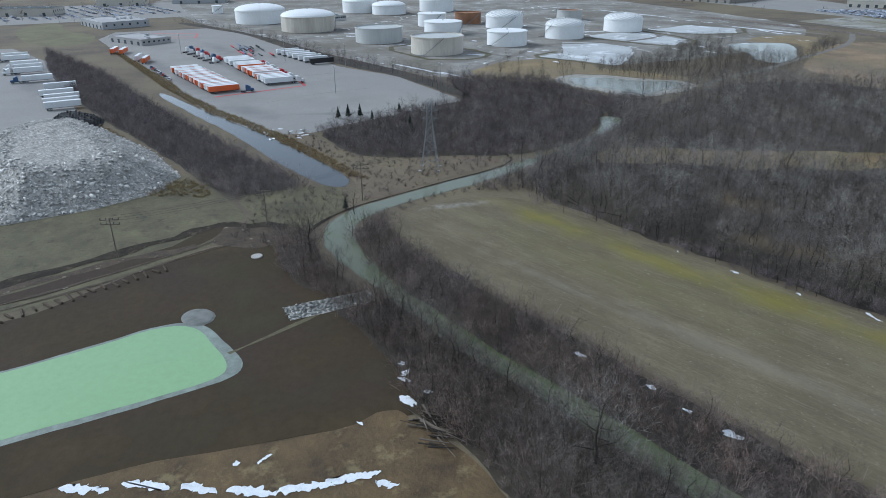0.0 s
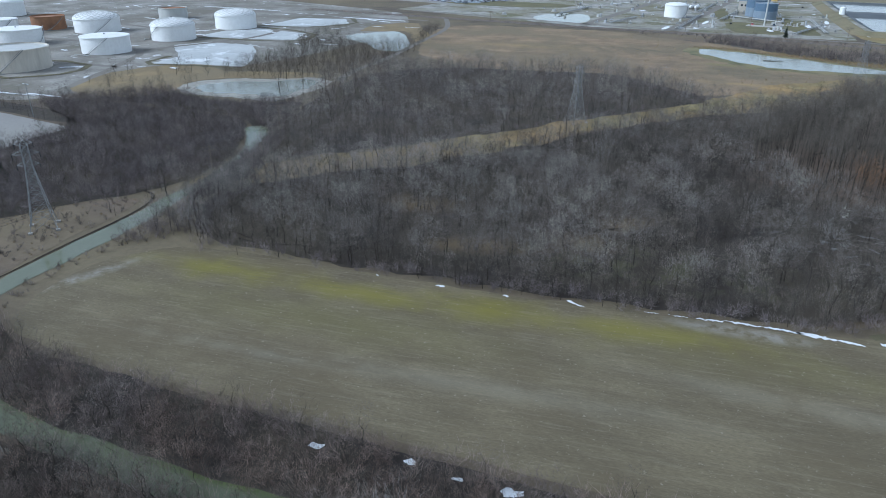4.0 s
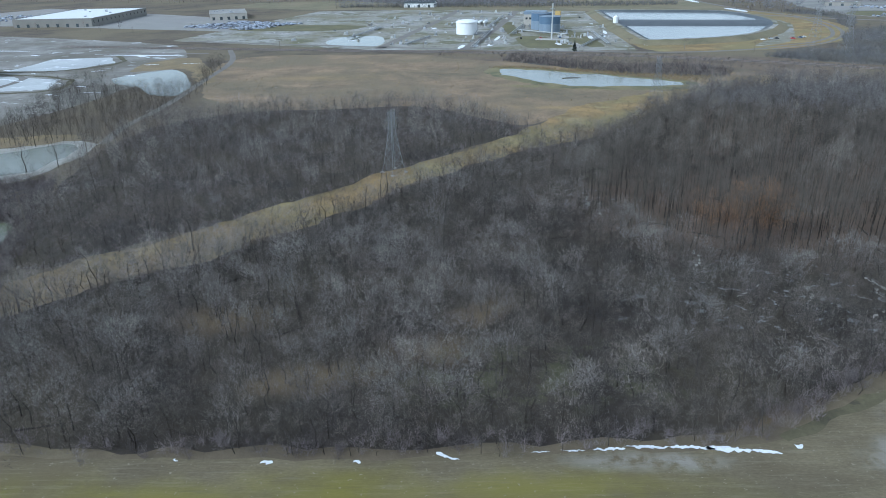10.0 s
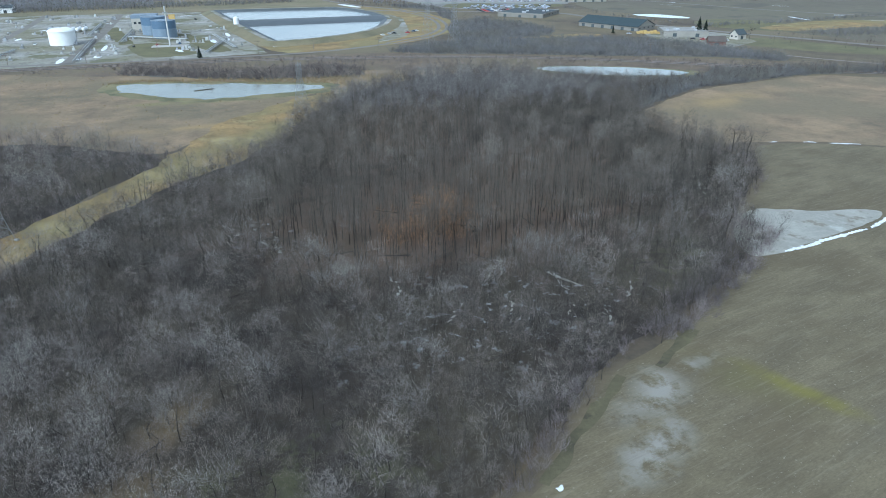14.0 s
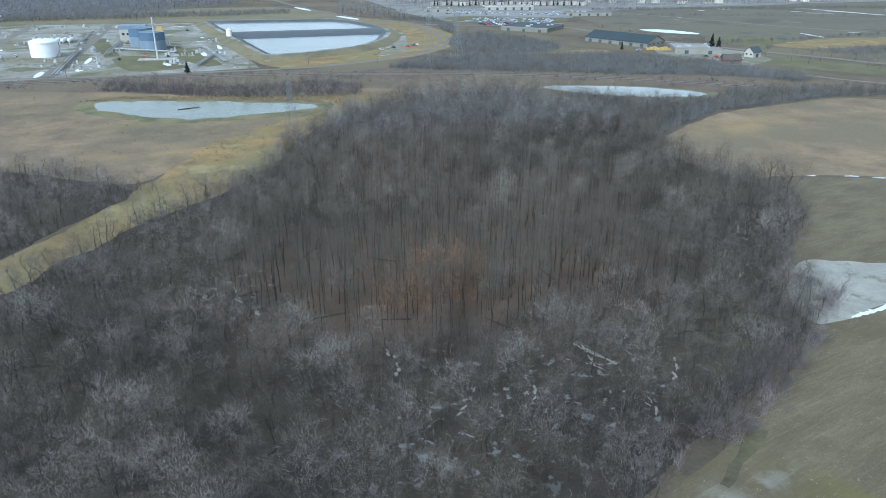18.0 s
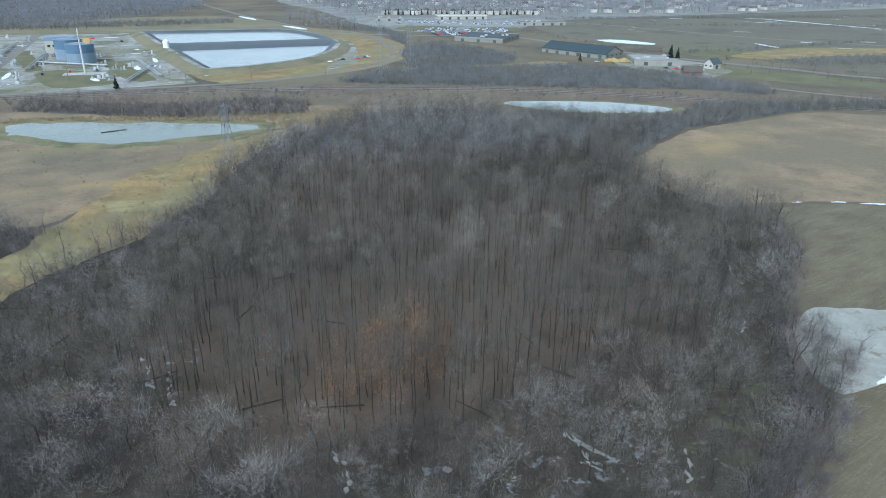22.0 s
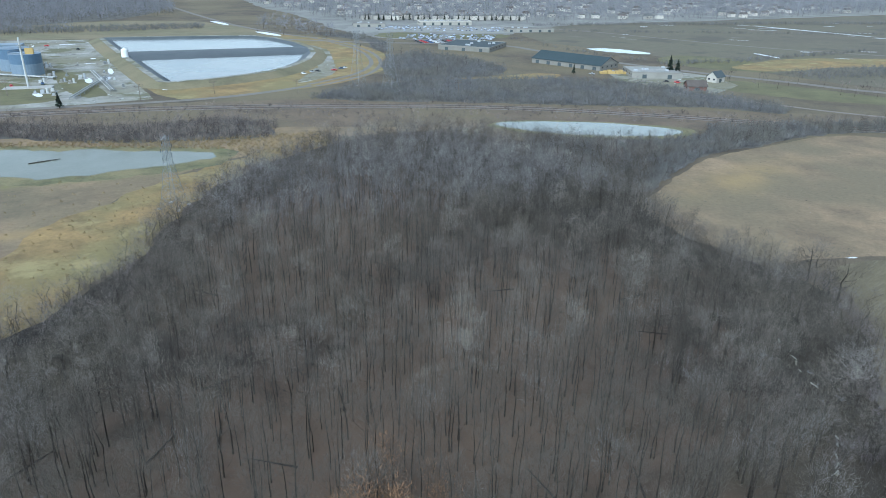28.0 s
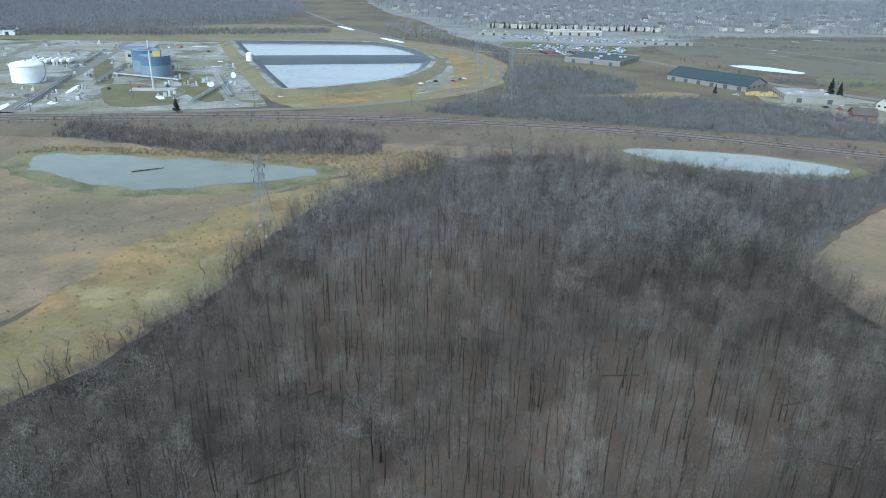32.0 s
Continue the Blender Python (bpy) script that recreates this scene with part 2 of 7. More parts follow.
M_road = material("grey_road", (0.21, 0.192, 0.165), (0.145, 0.132, 0.115), scale=0.08, fine=1.0, contrast=0.5, bump=0.1)
M_gravel = material("tank_yard_gravel", (0.3, 0.285, 0.255), (0.17, 0.16, 0.14), scale=0.05, fine=0.5, contrast=1.0, bump=0.4, col3=(0.15, 0.135, 0.108), big=0.015)
M_yard = material("pale_plant_yard", (0.36, 0.348, 0.318), (0.2, 0.193, 0.17), scale=0.07, fine=0.4, contrast=1.0, bump=0.4, col3=(0.19, 0.175, 0.12), big=0.018)
drifts(M_yard, (0.12, 0.115, 0.06), grain=(.03, .54, .05), strength=.85)
drifts(M_yard, (0.1, 0.095, 0.085), grain=(.16, .58, .05), strength=.7)
drifts(M_yard, (0.6, 0.61, 0.6), grain=(.14, .645, .03), strength=.9)
drifts(M_gravel, (0.6, 0.61, 0.62), grain=(.06, .6, .04), strength=.9)
drifts(M_gravel, (0.14, 0.13, 0.1), grain=(.03, .56, .06), strength=.8)
M_lawn = material("dull_lawn", (0.155, 0.143, 0.07), (0.1, 0.09, 0.05), scale=0.05, fine=0.5, contrast=0.7)
M_plough = material("far_brown_field", (0.145, 0.125, 0.088), (0.1, 0.087, 0.066), scale=0.01, fine=0.12, contrast=0.7, col3=(0.13, 0.115, 0.078), big=0.006)
drifts(M_plough, (0.45, 0.45, 0.43), ((560, 820, -.35, 160, 60), (760, 900, -.3, 220, 60)), edge=-.2, strength=.7, grain=(.03, .62, .04))
drifts(M_plough, (0.085, 0.075, 0.06), grain=(.012, .55, .06), strength=.7)
drifts(M_bank, (0.06, 0.05, 0.035), grain=(.22, .57, .08), strength=.8)
drifts(M_bank, (0.16, 0.138, 0.075), grain=(.09, .57, .1), strength=.6)
drifts(M_dirt, (0.21, 0.165, 0.085), grain=(.15, .55, .1), strength=.7)
drifts(M_mud, (0.062, 0.055, 0.03), grain=(.05, .5, .15), strength=.6)
M_town = material("town_ground", (0.26, 0.25, 0.225), (0.16, 0.153, 0.14), scale=0.02, fine=0.15, contrast=0.9)
M_snow = material("old_snow", (0.8, 0.82, 0.84), (0.62, 0.64, 0.66), scale=0.6, fine=2.5, contrast=0.5, rough=0.7, bump=0.5)
M_ice = material("grey_ice", (0.34, 0.325, 0.28), (0.22, 0.21, 0.175), scale=0.08, fine=0.6, contrast=0.8, rough=0.55, spec=0.25, bump=0.05)
drifts(M_ice, (0.16, 0.135, 0.09), grain=(.12, .56, .06), strength=.75)
drifts(M_ice, (0.5, 0.49, 0.45), grain=(.08, .56, .1), strength=.6)
M_pale_ice = material("pale_thin_ice", (0.46, 0.47, 0.46), (0.33, 0.34, 0.335), scale=0.03, fine=0.3, contrast=0.8, rough=0.45, spec=0.3, bump=0.05)
drifts(M_pale_ice, (0.66, 0.67, 0.67), grain=(.045, .57, .05), strength=.9)
drifts(M_pale_ice, (0.2, 0.2, 0.18), grain=(.03, .6, .05), strength=.6)
M_creek = water("creek_water", (0.13, 0.14, 0.095), stain=(0.095, 0.105, 0.055))
drifts(M_creek, (0.085, 0.11, 0.03), ((-127, 62, 1.2, 8, 3), (-100, -6, 1.9, 9, 2), (-60, -15.5, .05, 14, 1.2), (-20, -8.5, .25, 22, 1.4), (16, 1.5, .3, 18, 1.6), (-95, -22, .4, 9, 2), (-165, 130, .4, 8, 3)), edge=0, strength=.75)
M_canal = water("canal_water", (0.045, 0.052, 0.055))
M_canal.node_tree.nodes["Principled BSDF"].inputs["Specular IOR Level"].default_value = 0.33
M_pond = water("pond_water", (0.165, 0.165, 0.125), rough=0.1, stain=(0.11, 0.115, 0.078))
M_pond.node_tree.nodes["Principled BSDF"].inputs["Specular IOR Level"].default_value = 0.45
M_shallows = material("algae_shallows", (0.17, 0.16, 0.08), (0.09, 0.085, 0.045), rough=0.85, scale=0.12, fine=0.8, contrast=1.0, col3=(0.2, 0.17, 0.09), big=0.05, bump=0.4)
M_pool = water("green_pool_water", (0.25, 0.4, 0.2), rough=0.35, stain=(0.23, 0.37, 0.19))
M_pool_rim = material("pool_shallow_rim", (0.24, 0.28, 0.24), (0.13, 0.14, 0.12), rough=0.4, scale=0.3, fine=1.5, contrast=0.7)
M_resv = water("reservoir_water", (0.2, 0.205, 0.195), rough=0.2)
M_resv.node_tree.nodes["Principled BSDF"].inputs["Specular IOR Level"].default_value = 0.3
drifts(M_resv, (0.1, 0.12, 0.13), grain=(.02, .5, .12), strength=.5)
M_liner = material("black_liner", (0.1, 0.11, 0.115), (0.06, 0.068, 0.072), scale=0.05, fine=0.3, rough=0.6, contrast=0.5, bump=0.05)
M_bark = material("grey_bark", (0.052, 0.043, 0.035), (0.028, 0.024, 0.02), scale=0.05, fine=3, contrast=0.7, bump=0.2, island=0.3, col3=(0.06, 0.053, 0.046), big=0.05, spec=0.05)
M_twig = material("bare_twigs", (0.14, 0.122, 0.1), (0.062, 0.054, 0.045), scale=0.12, fine=2, contrast=0.8, bump=0, island=0.2, col3=(0.125, 0.111, 0.096), big=0.03, spec=0.1, growth=.55)
M_twig_pale_tall = material("light_brown_grey_twigs", (0.215, 0.193, 0.163), (0.11, 0.098, 0.083), scale=0.12, fine=2, contrast=0.8, bump=0, island=0.2, spec=0.1, growth=.55)
M_twig_dark = material("dark_purple_twigs", (0.14, 0.124, 0.108), (0.066, 0.058, 0.051), scale=0.12, fine=2, contrast=0.8, bump=0, island=0.2, spec=0.1, growth=.55)
M_twig_light = material("light_grey_twigs", (0.31, 0.28, 0.25), (0.17, 0.154, 0.138), scale=0.12, fine=2, contrast=0.8, bump=0, island=0.2, spec=0.1, growth=.55)
M_reedbed = material("tan_reed_bed", (0.25, 0.19, 0.1), (0.16, 0.12, 0.068), scale=0.06, fine=0.8, contrast=0.9, col3=(0.19, 0.15, 0.09), big=0.03, bump=0.8)
M_berm = material("berm_grass", (0.19, 0.17, 0.1), (0.13, 0.115, 0.07), scale=0.06, fine=0.7, contrast=0.9, col3=(0.2, 0.165, 0.1), big=0.02, bump=0.4)
# twig brown lightened and greyed to carry the haze over the wood's far end
M_twig_grey = material("haze_greyed_twigs", (0.215, 0.2, 0.19), (0.115, 0.107, 0.102), scale=0.12, fine=2, contrast=0.8, bump=0, island=0.2, spec=0.1, growth=.55)
M_moss = material("mossy_twigs", (0.13, 0.115, 0.09), (0.06, 0.053, 0.043), scale=0.15, fine=2, contrast=0.8, bump=0, island=0.25, col3=(0.125, 0.108, 0.095), big=0.04, spec=0.1, growth=.55)
M_ballast = material("track_ballast", (0.25, 0.22, 0.19), (0.16, 0.14, 0.122), scale=0.3, fine=1.5, contrast=0.7, bump=0.4)
M_sleeper = material("dark_sleepers", (0.09, 0.075, 0.065), (0.055, 0.046, 0.04), scale=0.5, fine=2, contrast=0.7, bump=0.3)
M_twig_brown = material("brown_twigs", (0.24, 0.202, 0.172), (0.115, 0.097, 0.085), scale=0.2, fine=2, contrast=0.8, bump=0, island=0.2, col3=(0.15, 0.13, 0.12), big=0.04, spec=0.1, growth=.55)
M_twig_pale = material("pale_twigs", (0.3, 0.282, 0.257), (0.2, 0.185, 0.168), scale=0.2, fine=2, contrast=0.7, bump=0, island=0.35, spec=0.1)
M_scrub = material("dark_scrub_twigs", (0.225, 0.19, 0.18), (0.12, 0.1, 0.097), scale=0.18, fine=2, contrast=0.8, bump=0, island=0.2, col3=(0.16, 0.138, 0.136), big=0.04, spec=0.1, growth=.55)
M_creekbrush = material("red_brown_brush_twigs", (0.25, 0.19, 0.155), (0.12, 0.09, 0.076), scale=0.1, fine=2, contrast=0.9, bump=0, island=0.2, col3=(0.2, 0.165, 0.15), big=0.05, spec=0.1, growth=.5)
M_reed = material("golden_reeds", (0.3, 0.23, 0.12), (0.2, 0.15, 0.08), scale=0.1, fine=2, contrast=0.6, bump=0, island=0.4)
M_oakleaf = material("russet_dead_leaves", (0.25, 0.147, 0.08), (0.165, 0.098, 0.056), scale=0.3, fine=2, contrast=0.6, bump=0, island=0.5)
M_conifer = material("conifer_needles", (0.028, 0.04, 0.026), (0.016, 0.024, 0.016), scale=0.5, fine=2, contrast=0.6, bump=0, island=0.5)
M_stone = material("broken_concrete_rubble", (0.58, 0.565, 0.53), (0.38, 0.365, 0.335), scale=0.3, fine=1.5, contrast=0.8, island=0.4, bump=0.6)
M_pile = material("rubble_fines", (0.4, 0.385, 0.35), (0.19, 0.178, 0.155), scale=0.7, fine=1.2, contrast=0.8, bump=0.8)
drifts(M_pile, (0.62, 0.61, 0.57), grain=(1.1, .56, .05), strength=.8)
drifts(M_pile, (0.1, 0.093, 0.08), grain=(1.4, .57, .05), strength=.8)
M_rock = material("grey_riprap_stone", (0.27, 0.275, 0.25), (0.15, 0.155, 0.14), scale=0.4, fine=1.5, contrast=0.8, island=0.4, bump=0.6)
M_white = material("white_tank_paint", (0.78, 0.79, 0.78), (0.68, 0.68, 0.66), scale=0.08, fine=0.6, rough=0.5, contrast=0.4, bump=0.03)
M_cream = material("stained_cream_paint", (0.62, 0.58, 0.5), (0.4, 0.36, 0.3), scale=0.12, fine=0.5, rough=0.6, contrast=0.7, bump=0.03, streak=(0, (1, 1, 0.15)))
M_greytank = material("grey_tank_paint", (0.5, 0.51, 0.49), (0.4, 0.4, 0.38), scale=0.1, fine=0.6, rough=0.6, contrast=0.5, bump=0.03, streak=(0, (1, 1, 0.2)))
M_rust = material("rusted_steel", (0.33, 0.17, 0.09), (0.18, 0.1, 0.06), scale=0.15, fine=0.6, rough=0.8, contrast=0.8, bump=0.1)
M_blue = material("blue_tank_paint", (0.2, 0.25, 0.3), (0.15, 0.19, 0.235), scale=0.1, fine=0.5, rough=0.5, contrast=0.5, bump=0.03)
M_blueband = material("slate_blue_paint", (0.1, 0.155, 0.225), (0.075, 0.115, 0.17), scale=0.1, fine=0.6, rough=0.5, contrast=0.5, bump=0.03)
M_steel = material("galvanised_steel", (0.27, 0.28, 0.28), (0.2, 0.205, 0.205), scale=0.5, fine=3, rough=0.5, metal=0.6, contrast=0.4, bump=0)
M_wood = material("weathered_pole_wood", (0.2, 0.165, 0.13), (0.12, 0.1, 0.08), scale=0.6, fine=4, contrast=0.6, bump=0.1)
M_dark = material("dark_rubber", (0.03, 0.03, 0.032), (0.018, 0.018, 0.018), scale=1, fine=5, contrast=0.5, bump=0.1)
M_glass = material("dark_window_glass", (0.04, 0.05, 0.06), (0.03, 0.035, 0.04), scale=1, fine=1, rough=0.1, contrast=0.3, bump=0, spec=0.5)
M_concrete = material("pale_concrete", (0.42, 0.4, 0.37), (0.3, 0.29, 0.265), scale=0.2, fine=1.5, contrast=0.6, bump=0.1)
M_trailer = material("white_trailer_skin", (0.72, 0.73, 0.73), (0.6, 0.6, 0.59), scale=0.2, fine=1, rough=0.4, contrast=0.4, bump=0.02, objrand=0.12)
M_orange = material("orange_trailer_skin", (0.62, 0.13, 0.035), (0.5, 0.1, 0.03), scale=0.2, fine=1, rough=0.45, contrast=0.4, bump=0.02, objrand=0.15)
M_redpaint = material("red_paint", (0.5, 0.045, 0.05), (0.38, 0.035, 0.04), scale=0.3, fine=1.5, rough=0.5, contrast=0.5, bump=0.02)
M_bluepaint = material("blue_paint", (0.06, 0.115, 0.22), (0.045, 0.085, 0.16), scale=0.3, fine=1.5, rough=0.4, contrast=0.4, bump=0.02)
M_black = material("black_paint", (0.03, 0.03, 0.033), (0.02, 0.02, 0.02), scale=0.3, fine=1.5, rough=0.4, contrast=0.4, bump=0.02)
M_silver = material("silver_paint", (0.4, 0.41, 0.42), (0.3, 0.31, 0.32), scale=0.3, fine=1.5, rough=0.35, contrast=0.3, bump=0.02)
drifts(M_asphalt, (0.15, 0.145, 0.14), ((-340, -28, .1, 70, 14), (-370, 4, .1, 90, 7), (-255, -12, .4, 30, 12), (-420, -40, .1, 60, 10), (-230, 30, 1.2, 40, 4), (-480, 10, .1, 60, 14), (-380, -110, .2, 70, 12)), edge=-.1, strength=.65)
drifts(M_gravel, (0.27, 0.26, 0.24), ((-420, 180, .3, 60, 14), (-500, 150, .2, 80, 10), (-460, 250, .5, 70, 12), (-560, 300, .1, 90, 16), (-360, 260, 1, 40, 10), (-700, 120, .2, 110, 20)), edge=-.2, strength=.6)
M_roof = material("grey_flat_roof", (0.42, 0.41, 0.4), (0.3, 0.29, 0.28), scale=0.05, fine=0.4, contrast=0.6, bump=0.1)
M_roof_dark = material("dark_slate_roof", (0.075, 0.09, 0.095), (0.05, 0.06, 0.065), scale=0.1, fine=0.8, contrast=0.5, bump=0.2)
M_roof_brown = material("brown_shingle_roof", (0.15, 0.125, 0.11), (0.1, 0.085, 0.075), scale=0.2, fine=0.8, contrast=0.5, bump=0.2, objrand=0.3)
M_wall = material("beige_wall", (0.5, 0.47, 0.41), (0.4, 0.37, 0.32), scale=0.1, fine=0.8, contrast=0.5, bump=0.05, objrand=0.25)
M_brick = material("red_brick_wall", (0.2, 0.115, 0.095), (0.14, 0.08, 0.066), scale=0.3, fine=2, contrast=0.5, bump=0.1)
M_roof_teal = material("dark_teal_roof", (0.048, 0.066, 0.072), (0.036, 0.05, 0.055), scale=0.1, fine=0.8, contrast=0.5, bump=0.2)
M_roof_slate = material("grey_shingle_roof", (0.2, 0.195, 0.19), (0.14, 0.135, 0.13), scale=0.2, fine=0.8, contrast=0.5, bump=0.2, objrand=0.4)
M_farhouse = material("far_house_paint", (0.27, 0.265, 0.26), (0.13, 0.127, 0.125), scale=0.1, fine=0.5, contrast=0.8, bump=0, island=0.5)
M_wall_dull = material("dull_beige_wall", (0.27, 0.255, 0.225), (0.2, 0.19, 0.165), scale=0.1, fine=0.8, contrast=0.5, bump=0.05, objrand=0.2)
M_roof_dull = material("weathered_pale_roof", (0.33, 0.32, 0.295), (0.22, 0.215, 0.2), scale=0.08, fine=0.5, contrast=0.7, bump=0.1)
# paler and bluer than the near twigs: distance haze mixed into the colour
M_twig_far = material("haze_tinted_twigs", (0.225, 0.224, 0.24), (0.17, 0.169, 0.18), scale=0.06, fine=1, contrast=0.6, bump=0, island=0.08, spec=0.1, growth=.2)
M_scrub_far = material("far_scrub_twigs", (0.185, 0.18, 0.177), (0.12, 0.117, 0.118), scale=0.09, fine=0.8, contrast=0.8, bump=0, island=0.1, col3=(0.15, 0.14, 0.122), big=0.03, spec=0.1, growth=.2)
M_lumber = material("stacked_yellow_lumber", (0.5, 0.36, 0.14), (0.35, 0.25, 0.1), scale=0.4, fine=2, contrast=0.6, bump=0.2)


# ---- mesh helpers ----
def part(name, bm, mat, parent=None, label=""):
    me = bpy.data.meshes.new(name)
    bm.to_mesh(me)
    bm.free()
    me.materials.append(mat)
    ob = new(name, me)
    ob.parent = parent
    if label:
        tagged(ob, label)
    return ob


def soup(name, v, f, mat, parent=None, label="", category="", kind="", smooth=False, tone=None):
    """One mesh from arrays of corners and of triangles or quads."""
    me = bpy.data.meshes.new(name)
    v = np.asarray(v, dtype=np.float32)
    f = np.asarray(f, dtype=np.int32)
    k = f.shape[1]
    me.vertices.add(len(v))
    me.vertices.foreach_set("co", v.ravel())
    me.loops.add(f.size)
    me.loops.foreach_set("vertex_index", f.ravel())
    me.polygons.add(len(f))
    me.polygons.foreach_set("loop_start", np.arange(0, f.size, k, dtype=np.int32))
    me.polygons.foreach_set("loop_total", np.full(len(f), k, dtype=np.int32))
    if smooth:
        me.polygons.foreach_set("use_smooth", np.ones(len(f), dtype=bool))
    me.update(calc_edges=True)
    if tone is not None:
        me.attributes.new("kind_tone", 'FLOAT', 'POINT').data.foreach_set("value", np.asarray(tone, dtype=np.float32))
    me.materials.append(mat)
    ob = new(name, me)
    ob.parent = parent
    return tagged(ob, label, category, "", kind)


def thing(name, m, label, category, group=""):
    e = new(name)
    e.empty_display_size = 0.3
    e.matrix_world = m
    return tagged(e, label, category, group)


def box(bm, x0, x1, y0, y1, z0, z1, bevel=0.0):
    r = bmesh.ops.create_cube(bm, size=1.0, matrix=Matrix.Translation(((x0 + x1) / 2, (y0 + y1) / 2, (z0 + z1) / 2)) @ Matrix.Diagonal((x1 - x0, y1 - y0, z1 - z0, 1)))
    if bevel:
        es = list({e for v in r["verts"] for e in v.link_edges})
        bmesh.ops.bevel(bm, geom=es, offset=bevel, segments=1, affect='EDGES')
    return bm


def boxes(*rows, bevel=0.0):
    bm = bmesh.new()
    for r in rows:
        box(bm, *r, bevel=bevel)
    return bm


def rod(bm, a, b, r0, r1=None, n=6):
    a, b = Vector(a), Vector(b)
    d = b - a
    m = Matrix.Translation((a + b) / 2) @ d.to_track_quat('Z', 'Y').to_matrix().to_4x4()
    bmesh.ops.create_cone(bm, cap_ends=True, segments=n, radius1=r0, radius2=r0 if r1 is None else r1, depth=d.length, matrix=m)
    return bm


def rods(rows, r, n=4):
    bm = bmesh.new()
    for a, b in rows:
        rod(bm, a, b, r, n=n)
    return bm


def disc_shape(bm, profile, n=32):
    """A turned body from rows of radius and height."""
    rings = []
    for r, z in profile:
        if r <= 0:
            rings.append([bm.verts.new((0, 0, z))])
        else:
            rings.append([bm.verts.new((r * math.cos(2 * math.pi * i / n), r * math.sin(2 * math.pi * i / n), z)) for i in range(n)])
    for a, b in zip(rings, rings[1:]):
        for i in range(n):
            j = (i + 1) % n
            if len(a) == 1 and len(b) == 1:
                continue
            if len(b) == 1:
                bm.faces.new((a[i], a[j], b[0]))
            elif len(a) == 1:
                bm.faces.new((a[0], b[j], b[i]))
            else:
                bm.faces.new((a[i], a[j], b[j], b[i]))
    return bm


def rounded(pts, times=2):
    """Corner-cut outline."""
    for _ in range(times):
        out = []
        for i, p in enumerate(pts):
            q = pts[(i + 1) % len(pts)]
            out += [(p[0] * .75 + q[0] * .25, p[1] * .75 + q[1] * .25), (p[0] * .25 + q[0] * .75, p[1] * .25 + q[1] * .75)]
        pts = out
    return pts


def ragged(pts, step=3.0, amount=1.0, size=9.0):
    """The outline in short steps, worn uneven."""
    out = []
    for i, p in enumerate(pts):
        q = pts[(i + 1) % len(pts)]
        k = max(1, int(math.hypot(q[0] - p[0], q[1] - p[1]) / step))
        for j in range(k):
            x, y = p[0] + (q[0] - p[0]) * j / k, p[1] + (q[1] - p[1]) * j / k
            v = noise.noise_vector((x / size, y / size, 3.7)) + noise.noise_vector((x / size * 3, y / size * 3, 9.1)) * 0.45
            out.append((x + v[0] * amount, y + v[1] * amount))
    return out


def patch(name, pts, z, mat, label="", category="", kind="structure", smooth=2, step=3.0, amount=1.0, size=9.0, parent=None):
    pts = rounded(pts, smooth) if smooth else pts
    pts = ragged(pts, step, amount, size) if amount else pts
    me = bpy.data.meshes.new(name)
    me.from_pydata([(x, y, z) for x, y in pts], [], [tuple(range(len(pts)))])
    if me.polygons[0].normal.z < 0:
        me.flip_normals()
    me.materials.append(mat)
    ob = new(name, me)
    ob.parent = parent
    return tagged(ob, label, category, "", kind)


def ribbon(name, pts, width, z, mat, label="", category="", kind="structure", amount=0.3, smooth=2, parent=None):
    """A strip of even width along an open line."""
    for _ in range(smooth):
        out = [pts[0]]
        for p, q in zip(pts, pts[1:]):
            out += [(p[0] * .75 + q[0] * .25, p[1] * .75 + q[1] * .25), (p[0] * .25 + q[0] * .75, p[1] * .25 + q[1] * .75)]
        pts = out + [pts[-1]]
    fine = []
    for p, q in zip(pts, pts[1:]):
        k = max(1, int(math.hypot(q[0] - p[0], q[1] - p[1]) / 4))
        fine += [(p[0] + (q[0] - p[0]) * j / k, p[1] + (q[1] - p[1]) * j / k) for j in range(k)]
    fine.append(pts[-1])
    v, f = [], []
    for i, p in enumerate(fine):
        a, b = fine[max(0, i - 1)], fine[min(len(fine) - 1, i + 1)]
        d = math.hypot(b[0] - a[0], b[1] - a[1]) or 1
        nx, ny = -(b[1] - a[1]) / d, (b[0] - a[0]) / d
        for s in (-1, 1):
            w = width / 2 + amount * noise.noise((p[0] / 6, p[1] / 6, s * 4.4))
            v.append((p[0] + nx * w * s, p[1] + ny * w * s, z))
        if i:
            f.append((2 * i - 2, 2 * i - 1, 2 * i + 1, 2 * i))
    ob = soup(name, v, f, mat, parent, label, category, kind)
    if ob.data.polygons[0].normal.z < 0:
        ob.data.flip_normals()
    return ob


def inside(x, y, pts):
    r = np.zeros(len(x), dtype=bool)
    for i, (x0, y0) in enumerate(pts):
        x1, y1 = pts[i - 1]
        if y0 != y1:
            r ^= ((y0 > y) != (y1 > y)) & (x < (x1 - x0) * (y - y0) / (y1 - y0) + x0)
    return r


def scatter(pts, spacing, seed, keep=None, out=()):
    """Points strewn over an outline on a shaken grid."""
    rng = np.random.default_rng(seed)
    a = np.array(pts)
    lo, hi = a.min(0), a.max(0)
    gx, gy = np.meshgrid(np.arange(lo[0], hi[0], spacing), np.arange(lo[1], hi[1], spacing))
    x = gx.ravel() + rng.uniform(-.55, .55, gx.size) * spacing
    y = gy.ravel() + rng.uniform(-.55, .55, gx.size) * spacing
    ok = inside(x, y, pts)
    for o in out:
        ok &= ~inside(x, y, o)
    if keep is not None:
        ok &= rng.uniform(0, 1, len(x)) < keep
    return np.stack([x[ok], y[ok]], 1)


